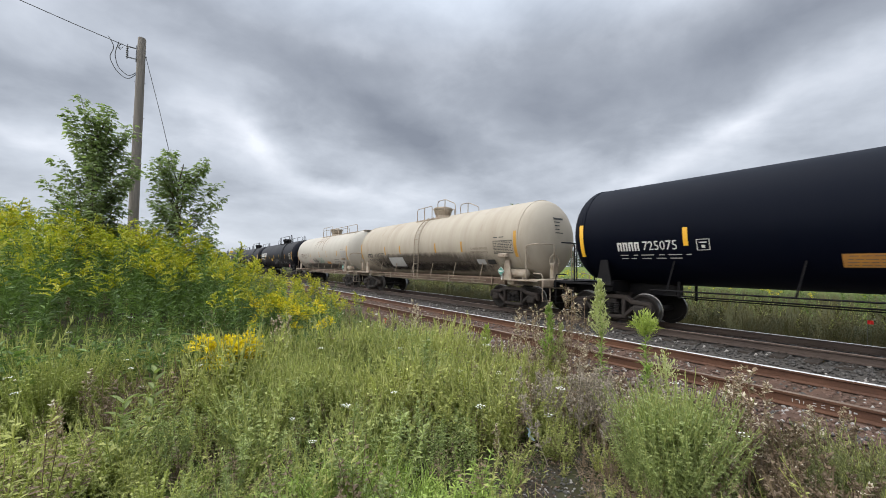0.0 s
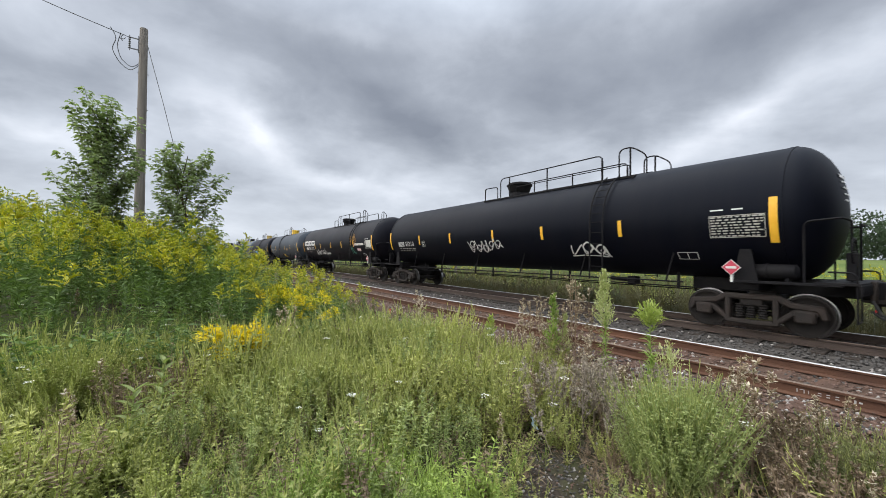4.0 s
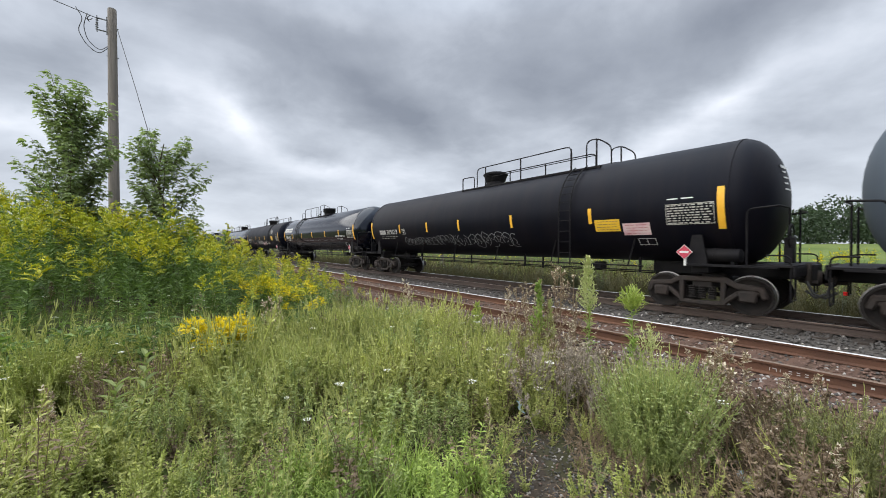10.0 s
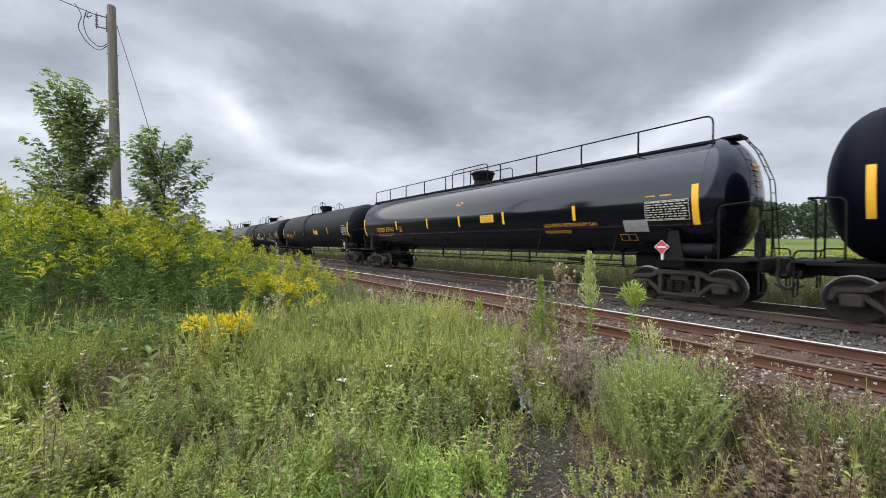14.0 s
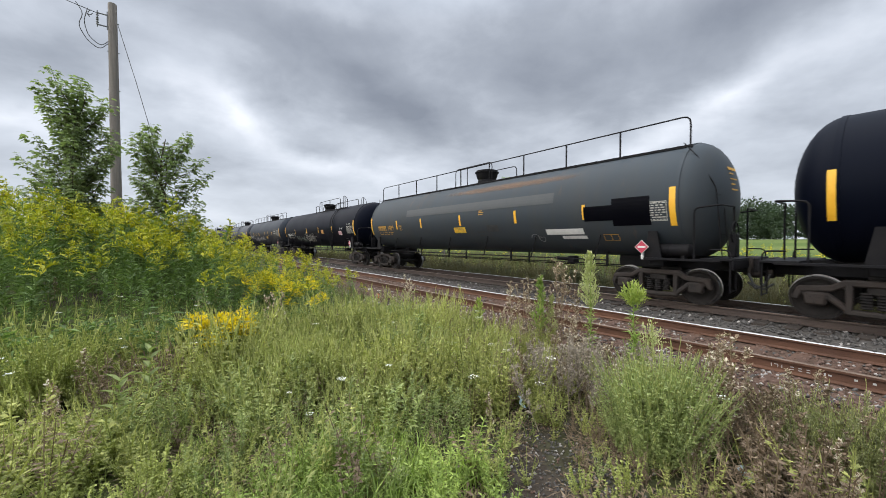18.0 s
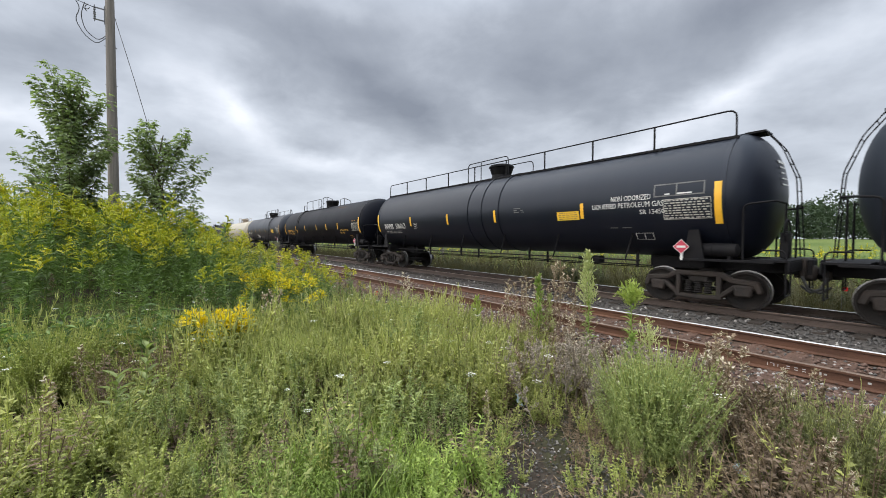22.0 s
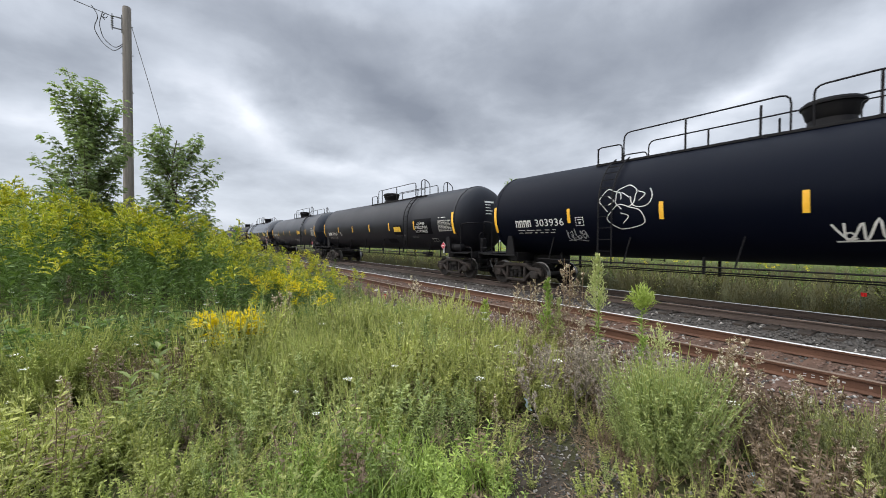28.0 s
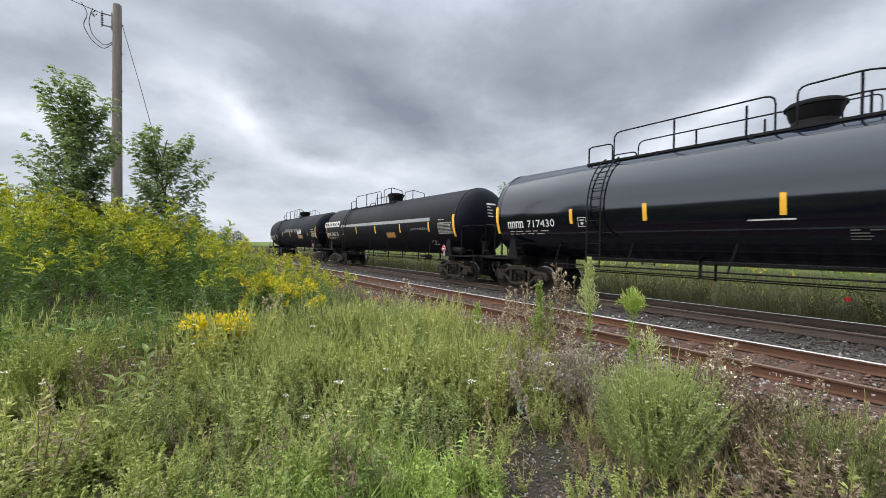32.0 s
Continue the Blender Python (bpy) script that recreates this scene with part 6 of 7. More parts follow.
def bare(x, y):
    return np.exp(-(((x + 1.85) / 0.24) ** 2 + ((y - 2.32) / 0.24) ** 2))


def patchy(x, y, k=1.0, s=0.0):
    return 0.5 + 0.25 * (np.sin(x * 1.7 * k + s) + np.sin(y * 2.1 * k + 1.3 * s)) + 0.25 * np.sin((x + y) * 0.9 * k + 2 * s)


# goldenrod thicket
x, y, d, rng = wedge(3700, 11, 5.7, 24, -0.30, 0.62, 1.0)
edge = 4.5 - 0.06 * (-x - 11)
front = 6.0 + 0.4 * np.sin(y * 1.4) + 0.85 * np.clip(y - 0.8, 0, 4)
clump = patchy(x, y, 2.3, 3.0)
keep = (-x > front) & (y < np.minimum(edge, 4.7)) & (rng.random(len(x)) < 0.35 + 1.1 * clump) & (rng.random(len(x)) < np.where(d < 13, 1.0, 0.45))
x, y, d, clump = x[keep], y[keep], d[keep], clump[keep]
tall = (0.74 + 0.34 * clump) * (1 + 0.10 * smooth_step(-0.4, -2.0, y)) * np.clip(0.80 + 0.08 * (-x - 6.2), 0, 1.15) * np.clip(1.05 - 0.14 * np.clip(y - 0.6, 0, 5), 0.42, 1.05) * (1 + rng.normal(0, 0.12, len(x)))
GOLD = [goldenrod(100 + k, 1.55, b, m, n) for k, (b, m, n) in enumerate(((0.0, 70, 16), (0.25, 64, 17), (0.6, 64, 18), (0.0, 84, 0), (0.0, 84, 0), (0.1, 70, 15), (0.3, 64, 17), (0.0, 80, 9)))]
sow("goldenrod_thicket", GOLD, x, y, tall, [GOLD_LEAF, GOLD_BUD, GOLD_PALE], "dense green goldenrod thicket with yellowing plumes", "goldenrod", 21, 0.10)
bright = [goldenrod(130 + k, 0.84, 0.97, 26, 16) for k in range(3)]
n = 17
sow("goldenrod_clump", bright, -5.3 + 0.07 * rng.normal(0, 1, n), 0.56 + 0.055 * rng.normal(0, 1, n), rng.uniform(0.70, 1.08, n), [GOLD_LEAF, GOLD_BUD, GOLD_BLOOM], "bright yellow flowering goldenrod clump in the meadow", "goldenrod", 22, 0.14)
n = 44
sow("goldenrod_patch", [goldenrod(140 + k, 1.15, (0.75, 0.2, 0.5)[k], 50, 15) for k in range(3)], -8.3 + 0.8 * rng.normal(0, 1, n), 1.95 + 0.42 * rng.normal(0, 1, n), rng.uniform(0.65, 1.05, n), [GOLD_LEAF, GOLD_BUD, GOLD_BLOOM], "yellow goldenrod patch at the thicket's edge", "goldenrod", 23, 0.12)

# the meadow grows in patches of one kind: place and radius of each
OLIVE = [(-6.5, -1.2, 0.5), (-4.25, 1.35, 0.6), (-3.7, 2.15, 0.65), (-3.1, 2.85, 0.6), (-5.1, 2.2, 0.8), (-4.85, 3.4, 0.8), (-5.6, 1.35, 0.6), (-4.75, 0.45, 0.5), (-6.6, -0.6, 0.7), (-6.6, 2.6, 0.8), (-3.9, 4.2, 0.7)]
BLUISH = [(-3.2, 0.5, 0.5), (-4.2, -0.1, 0.4), (-2.75, 1.25, 0.45), (-4.3, 2.7, 0.6), (-5.9, 3.4, 0.8), (-4.0, 0.75, 0.4), (-2.9, 2.0, 0.4)]
FRESHER = [(-2.25, 1.3, 0.45), (-1.95, 1.75, 0.35), (-2.75, 0.55, 0.45), (-2.3, 0.75, 0.4)]
CLOVER = [(-3.6, -0.3, 0.25), (-3.7, -0.6, 0.6), (-4.4, -0.95, 0.5), (-3.2, -0.2, 0.4), (-2.9, 0.05, 0.4), (-1.4, 2.35, 0.25)]
BROWNED = [(-5.2, -0.05, 0.5), (-0.9, 3.35, 0.35), (-0.6, 4.0, 0.6), (-1.9, 4.0, 0.6), (-2.7, 3.9, 0.45), (-3.4, 3.45, 0.35), (-6.0, 0.5, 0.4), (-1.0, 2.75, 0.3), (-0.1, 3.6, 0.5), (-0.5, 3.1, 0.4)]
OPEN_SOIL = [(-5.25, -1.05, 0.34), (-4.95, -0.72, 0.30), (-4.72, -0.22, 0.22), (-2.62, 1.76, 0.2), (-3.35, 1.25, 0.2), (-1.76, 2.34, 0.22), (-4.5, 0.95, 0.22), (-3.9, 0.25, 0.2), (-3.3, 2.35, 0.2), (-2.5, 2.2, 0.18), (-3.7, 1.1, 0.18), (-5.0, 1.6, 0.22), (-4.2, 2.1, 0.2), (-3.0, 1.0, 0.15), (-4.1, 3.4, 0.22)]
KINDS = [OLIVE, BLUISH, FRESHER, CLOVER, BROWNED, OPEN_SOIL]
SPOT_TALL = np.random.default_rng(9).uniform(0.78, 1.22, 99)
SPOTS = np.array([(a, b, r, k) for k, spots in enumerate(KINDS) for a, b, r in spots])


def kind_at(x, y, rng):
    """The patch that each place belongs to, with frayed borders."""
    jx, jy = x + rng.normal(0, 0.15, len(x)), y + rng.normal(0, 0.15, len(x))
    far = np.hypot(jx[:, None] - SPOTS[:, 0], jy[:, None] - SPOTS[:, 1]) / SPOTS[:, 2]
    spot = far.argmin(1)
    return SPOTS[spot, 3].astype(int), far.min(1), SPOT_TALL[spot]


def broad(seed, h, length, width, stems=5, nodes=12):
    """Low upright stems set with plain pointed leaves. Slot 0 only."""
    g = Sprig(seed)
    r = g.rng
    for s in range(stems):
        foot = Vector((r.uniform(-0.07, 0.07), r.uniform(-0.07, 0.07), 0))
        top = foot * 2.2 + Vector((0, 0, h * r.uniform(0.6, 1.0)))
        g.ribbon([foot, top], 0.005, 0)
        for k in range(nodes):
            p = foot.lerp(top, 0.15 + 0.85 * k / nodes)
            for _ in range(3):
                n = length * r.uniform(0.6, 1.2)
                g.leaf(p, g.around(r.uniform(0.0, 0.9)), n, n * width, 0, 0.2)
    return g.arrays()


def front_line(y):
    return 6.6 + 0.85 * np.clip(y - 0.8, 0, 4)


RAG = [ragweed(200 + k, 0.66) for k in range(7)]
x, y, d, rng = wedge(4000, 12, 1.75, 7.3, -0.32, 1.54, 0.9)
kind, off, lift = kind_at(x, y, rng)
keep = (np.hypot(x + 1.36, y - 3.35) > 0.42) & (y < 5.3 - 0.25 * np.sin(x * 1.9)) & (y < 4.4 + 1.2 * smooth_step(-1.6, -3.5, x)) & (off < 3.6) & ((-x < front_line(y)))
x, y, kind, off, lift = x[keep], y[keep], kind[keep], off[keep], lift[keep]
reach = lift * np.clip(1.25 - 0.62 * off, 0.55, 1.15) * np.clip(0.52 + 0.13 * np.hypot(x, y), 0, 1.12) * np.clip(1.05 - 0.16 * np.clip(y - 3.2, 0, 3), 0.5, 1.05)
dice = rng.random(len(x))
for k, name, protos, share, low, high, mats, label in (
        (0, "ragweed_patch", RAG, 0.52, 0.75, 1.15, [RAGWEED, SPIKES], "olive green ragweed with pale upright spikes"),
        (1, "leafy_weeds", [broad(260 + q, 0.62, 0.058, 0.22, 5, 13) for q in range(5)], 0.55, 0.6, 1.1, [BLUE_GREEN], "blue-green leafy meadow weeds"),
        (2, "lush_weeds", [broad(270 + q, 0.42, 0.05, 0.28, 6, 9) for q in range(4)], 0.95, 0.6, 1.05, [LUSH], "lush low bright green weeds"),
        (3, "clover", [broad(280 + q, 0.30, 0.026, 0.5, 13, 11) for q in range(4)], 0.95, 0.55, 1.0, [PALE_GREEN], "pale green low clover and vetch"),
        (4, "withered_weeds", [ragweed(240 + q, 0.58, 6, False, 0.7, 1.0, 24) for q in range(5)], 0.46, 0.55, 1.05, [WITHER], "withered brown weeds near the ballast")):
    pick = (kind == k) & (dice < share)
    sow(name, protos, x[pick], y[pick], rng.uniform(low, high, pick.sum()) * reach[pick], mats, label, "weeds", 24 + k, 0.13)
pick = (dice > np.choose(kind, [0.92, 0.70, 0.85, 0.86, 0.80, 0.95])) & (dice < 0.985)
sow("mixed_weeds", RAG[:3] + [ragweed(250, 0.6, 4)], x[pick] + 0.1, y[pick], rng.uniform(0.5, 1.0, pick.sum()) * reach[pick], [RAGWEED, SPIKES], "scattered green ragweed among other weeds", "weeds", 37, 0.16)
pick = (rng.random(len(x)) > 0.90) & (kind < 5)
sow("mixed_withered_weeds", [ragweed(252, 0.6, 5, False), ragweed(253, 0.55, 5, False)], x[pick] + 0.1, y[pick], rng.uniform(0.5, 1.0, pick.sum()) * reach[pick], [WITHER], "scattered browned weeds in the meadow", "weeds", 38, 0.16)

x, y, d, rng = wedge(1700, 17, 6.0, 14, -0.30, 1.1, 0.9)
keep = (y < 5.2 - 0.25 * np.sin(x * 1.9)) & (rng.random(len(x)) < 0.45 + 0.7 * patchy(x, y)) & ((-x < 8.5) | (y > 3.2))
x, y = x[keep], y[keep]
h = rng.uniform(0.6, 1.1, len(x)) * np.clip(1.1 - 0.24 * np.clip(y - 2.6, 0, 3), 0.42, 1.1) * (0.75 + 0.45 * patchy(x, y, 0.8, 2.0))
half = rng.random(len(x)) < 0.6
sow("meadow_weeds", [ragweed(220 + k, 0.72, 5) for k in range(5)], x[half], y[half], h[half], [RAGWEED, SPIKES], "green meadow weeds before the thicket", "weeds", 34, 0.12)
sow("leafy_weeds", [broad(290 + k, 0.6, 0.09, 0.25, 5, 9) for k in range(4)], x[~half], y[~half], h[~half], [BLUE_GREEN], "blue-green weeds towards the ballast", "weeds", 39, 0.12)

x, y, d, rng = wedge(5200, 13, 1.6, 11, -0.30, 1.5, 0.8)
kind, off, lift = kind_at(x, y, rng)
keep = (y < 5.4) & (rng.random(len(x)) < np.choose(kind, [0.22, 0.30, 1.0, 0.35, 0.14, 0.12]))
x, y, kind = x[keep], y[keep], kind[keep]
TUFT = [tuft(300 + k, 0.42) for k in range(8)]
sow("meadow_grass", TUFT, x, y, rng.uniform(0.4, 0.95, len(x)) * np.where(kind == 2, 0.8, 0.9), [GRASS], "long green grass between the weeds", "grass", 25, 0.2)

x, y, d, rng = wedge(1300, 14, 2.0, 12, -0.2, 1.5, 0.7)
keep = (y < 5.9) & (rng.random(len(x)) < 0.06 + 0.9 * smooth_step(2.6, 4.4, y) * (0.4 + 0.8 * patchy(x, y, 0.9, 1.0))) & (rng.random(len(x)) > bare(x, y))
x, y = x[keep], y[keep]
DEAD = [dry_weed(400 + k, 0.6, 0.35) for k in range(6)]
sow("dry_weeds", DEAD, x, y, rng.uniform(0.5, 1.1, len(x)), [DRY, FLUFF], "brown dry weeds with pale seed tufts by the ballast", "weeds", 26, 0.15)

x, y, d, rng = wedge(200, 15, 2.4, 10, -0.25, 1.4, 0.7)
keep = (y < 4.6)
x, y = x[keep], y[keep]
sow("wild_carrot", [lace(450 + k, 0.75) for k in range(3)], x, y, rng.uniform(0.55, 0.95, len(x)), [RAGWEED, PETAL], "scattered white wild carrot flowers on thin stalks", "wildflowers", 27, 0.12)

# dead leaves and stems lying on the soil
x, y, d, rng = wedge(420, 19, 1.7, 6.5, -0.32, 1.54, 0.8)
g = Sprig(460)
for k in range(70):
    p = (g.rng.gauss(0, 0.14), g.rng.gauss(0, 0.14), 0.025 + g.rng.uniform(0, 0.03))
    g.leaf(p, g.around(g.rng.uniform(-0.1, 0.35)), g.rng.uniform(0.03, 0.13), g.rng.uniform(0.006, 0.016), 0, 0.1)
sow("leaf_litter", [g.arrays()], x, y, rng.uniform(0.7, 1.3, len(x)), [WITHER], "brown dead leaves and stems lying on the soil", "litter", 40, 0.05)

# round bushy weeds: one before the ballast, a paler one before the thicket, a small fresh one by the shoulder
DULL_RAG = leafy("dull_ragweed_leaves", (0.10, 0.112, 0.048), (0.32, 0.33, 0.145), 0.6, 0.35)
BUSH_LEAF = leafy("bushy_weed_leaves", (0.14, 0.185, 0.068), (0.50, 0.55, 0.23), 0.6, 0.35)
for bx0, by0, wide, high, n, mats, label in (
        (-1.36, 3.20, 0.165, 1.02, 110, [BUSH_LEAF, SPIKES], "large round light green bushy weed"),
        (-5.85, -1.02, 0.26, 1.0, 80, [PALE_GREEN, SPIKES], "pale green rounded bushy weed in the meadow"),
        (-0.93, 4.55, 0.15, 0.52, 24, [BRIGHT, SPIKES], "small yellow-green bushy weed by the ballast"),
        (-0.35, 3.70, 0.24, 0.78, 55, [DULL_RAG, SPIKES], "loose olive bushy weed by the ballast"),
        (-0.62, 4.20, 0.24, 0.66, 44, [DULL_RAG, SPIKES], "loose olive bushy weed by the ballast"),
        (-0.15, 4.5, 0.26, 0.70, 44, [DULL_RAG, SPIKES], "loose olive bushy weed by the ballast")):
    bx, by = wide * rng.normal(0, 1, n), wide * rng.normal(0, 1, n)
    size = high * np.clip(1.08 - 0.9 * (np.hypot(bx, by) / (2.4 * wide)) ** 2, 0.35, 1.1) * rng.uniform(0.85, 1.05, n)
    sow("bushy_weed", [ragweed(500 + k, 0.86, 9, True, 0.85, 0.5, 24) for k in range(4)], bx0 + bx, by0 + by, size, mats, label, "weeds", 28, 0.10)

# taller weeds along the foot of the thicket
n = 230
by = rng.uniform(-2.1, 2.2, n)
bx = -5.9 - 0.85 * rng.random(n) - 0.55 * np.clip(by - 0.8, 0, 3)
tall_one = rng.random(n) < 0.6
size = rng.uniform(0.8, 1.3, n) * np.clip(1.05 - 0.15 * np.clip(by - 0.6, 0, 3), 0.6, 1.1)
sow("foot_weeds", RAG, bx[tall_one], by[tall_one], size[tall_one], [RAGWEED, SPIKES], "tall spiky ragweed along the foot of the thicket", "weeds", 48, 0.12)
sow("foot_leaves", [broad(655 + k, 0.75, 0.11, 0.24, 4, 12) for k in range(4)], bx[~tall_one], by[~tall_one], size[~tall_one], [GOLD_LEAF], "dark green leafy stems along the foot of the thicket", "weeds", 49, 0.12)

# pale ragweed beside the bright clump, ashy dry weeds before the ballast
PALE_RAG = leafy("pale_ragweed_leaves", (0.20, 0.24, 0.075), (0.62, 0.64, 0.27), 0.6, 0.35)
n = 150
bx, by = -4.5 + 0.55 * rng.normal(0, 1, n), 1.35 + 0.42 * rng.normal(0, 1, n)
sow("pale_ragweed", RAG[:4], bx, by, rng.uniform(0.75, 1.12, n), [PALE_RAG, SPIKES], "pale yellow-green ragweed standing above the meadow", "weeds", 44, 0.10)
ASH = leafy("ashy_dry_weeds", (0.20, 0.165, 0.135), (0.47, 0.40, 0.34), 0.8, 0.2)
n = 70
bx, by = -2.25 + 0.36 * rng.normal(0, 1, n), 3.75 + 0.40 * rng.normal(0, 1, n)
sow("ashy_weeds", [dry_weed(410 + k, 0.62, 0.06, 18, 0.75) for k in range(4)], bx, by, rng.uniform(0.65, 1.15, n), [ASH, FLUFF], "greyish dry weeds with fine seed tufts before the ballast", "weeds", 45, 0.15)

n = 42
bx, by = -0.75 + 0.42 * rng.normal(0, 1, n), 3.75 + 0.42 * rng.normal(0, 1, n)
away = np.hypot(bx + 1.36, by - 3.2) > 0.42
sow("brown_weeds", [dry_weed(420 + k, 0.62, 0.05, 18, 0.8) for k in range(4)], bx[away], by[away], rng.uniform(0.6, 1.1, n)[away], [WITHER, FLUFF], "dark brown withered weeds before the ballast", "weeds", 47, 0.15)

# long fresh grass at the camera's feet
n = 170
bx, by = -2.55 + 0.38 * rng.normal(0, 1, n), 1.22 + 0.30 * rng.normal(0, 1, n)
clear = np.hypot((by * 0.777 - bx * 0.63 - 2.9) / 0.48, (bx * 0.777 + by * 0.63) / 0.2) > 1
sow("long_grass", [tuft(330 + k, 0.46, 12, 1.7) for k in range(5)], bx[clear], by[clear], rng.uniform(0.6, 1.05, n)[clear], [LUSH], "tuft of long arching fresh green grass", "grass", 46, 0.2)

# far verge beyond the tracks
rng = np.random.default_rng(16)
n = 3400
x = 3 - 85 * rng.random(n) ** 1.2
y = 13.6 + 4.5 * rng.random(n)
sow("verge_grass", [tuft(600 + k, 1.1, 16) for k in range(4)], x, y, rng.uniform(0.6, 1.25, n), [VERGE], "rough olive grassy verge beyond the tracks", "grass", 29, 0.15)
n = 1700
x = 14 - 75 * rng.random(n)
y = 18 + 18 * rng.random(n) ** 1.4
sow("rough_field_grass", [tuft(620 + k, 1.1, 14) for k in range(4)], x, y, rng.uniform(0.9, 1.6, n), [FIELD_GRASS], "tall olive grass at the edge of the field", "grass", 41, 0.2)
n = 420
x = 4 - 40 * rng.random(n) ** 1.3
y = 13.9 + 3.4 * rng.random(n)
sow("verge_bushes", [broad(640 + k, 0.8, 0.10, 0.35, 7, 11) for k in range(4)], x, y, rng.uniform(0.45, 1.0, n) * (0.5 + 0.8 * patchy(x, y, 0.7, 2.0)), [FIELD_LEAF], "low dusky green leafy weeds in the verge", "weeds", 43, 0.15)
n = 260
x = 3 - 60 * rng.random(n) ** 1.3
y = 14.2 + 6 * rng.random(n)
sow("verge_weeds", DEAD[:3] + RAG[:1], x, y, rng.uniform(1.2, 2.0, n), [VERGE, SPIKES], "tall dull weeds in the verge beyond the tracks", "weeds", 35, 0.15)
n = 760
x = 9 - 85 * rng.random(n) ** 1.6
y = 19 + 13 * rng.random(n)
sow("verge_goldenrod", [goldenrod(150, 1.55, 0.1, 40, 8), goldenrod(151, 1.55, 0.4, 40, 9)], x, y, rng.uniform(0.8, 1.3, n), [GOLD_LEAF, GOLD_BUD, GOLD_BLOOM], "yellow-green goldenrod beyond the tracks", "goldenrod", 30, 0.1)


def weed_thing(name, data, mats, at, label):
    q, s = data
    me = mesh_from(name, q.reshape(-1, 3), np.arange(q.shape[0] * 4).reshape(-1, 4), mats, s)
    return tagged(part(name, me, None, at=at), label, "weed")


def fleabane(seed, h, width, fingers, head=0.11, start=0.6, long=0.05, dome=False):
    """A tall weed: narrow leaves all up the stem, a head of short rising sprays on top. Slots: 0 leaf, 1 spray."""
    g = Sprig(seed)
    r = g.rng
    g.ribbon([(0, 0, 0), (0.012, 0.01, h * 0.5), (0.0, 0.0, h * 0.97)], 0.016, 0)
    for k in range(210):
        t = 0.04 + (start + 0.08) * k / 210
        g.leaf((0.01 * math.sin(3 * t), 0, h * t), g.around(r.uniform(0.1, 0.9)), width * r.uniform(0.6, 1.25) * (1.15 - 0.5 * t), 0.018, 0, 0.25)
    span = h * (1 - start)
    for k in range(fingers):
        u = (k + r.random()) / fingers
        p = Vector((0, 0, h * start + span * u * (0.55 if dome else 0.92)))
        d = g.around(0.0)
        if dome:
            out = head * math.sqrt(r.random())
            tip = d * out + Vector((0, 0, h * start + span * (1.02 - 0.55 * (out / head) ** 2) * r.uniform(0.88, 1.0)))
        else:
            out = head * (1.0 - 0.82 * u) * r.uniform(0.55, 1.15)
            tip = p + d * out + Vector((0, 0, out * r.uniform(0.5, 1.2) + 0.02))
        for q in range(9):
            c = p.lerp(tip, 0.25 + 0.75 * (q + r.random()) / 9)
            g.leaf(c, (tip - p).normalized() * 0.8 + g.around(r.uniform(-0.2, 1.0)) * 0.7, long * r.uniform(0.6, 1.2), long * 0.38, 1)
    return g.arrays()


PLUME = leafy("pale_green_plume", (0.42, 0.46, 0.20), (0.62, 0.62, 0.36), 0.7, 0.3)
FRESH = leafy("fresh_green_leaves", (0.16, 0.24, 0.055), (0.40, 0.50, 0.15), 0.55, 0.35)
for seed, xx, yy, h, w, pl, head, begin, long, dome, mats, label in (
        (1, -2.91, 4.7, 1.86, 0.15, 140, 0.165, 0.55, 0.046, False, [FRESH, PLUME], "tall weed with a long pale cone of seed heads"),
        (2, -2.32, 4.7, 1.46, 0.16, 90, 0.19, 0.71, 0.050, True, [FRESH, BRIGHT], "tall weed with a broad fresh green head"),
        (3, -3.60, 4.5, 1.46, 0.15, 90, 0.15, 0.42, 0.050, False, [RAGWEED, FRESH], "tall green weed with narrow leaves"),
        (4, -2.05, 4.6, 1.02, 0.13, 60, 0.20, 0.45, 0.036, True, [RAGWEED, PLUME], "short pale green weed by the ballast"),
        (5, -5.06, 4.6, 0.92, 0.16, 60, 0.17, 0.35, 0.055, False, [GOLD_LEAF, BRIGHT], "yellow-green weed by the ballast"),
        (6, -2.15, 4.45, 0.80, 0.13, 50, 0.15, 0.4, 0.045, False, [RAGWEED, FRESH], "short green weed by the ballast"),
        (7, -3.48, 4.62, 1.20, 0.14, 70, 0.12, 0.45, 0.045, False, [RAGWEED, PLUME], "slender green weed among dry stalks")):
    weed_thing("tall_weed", fleabane(700 + seed, h, w, pl, head, begin, long, dome), mats, pose(xx, yy, float(ground_z(xx, yy)) - 0.02), label)
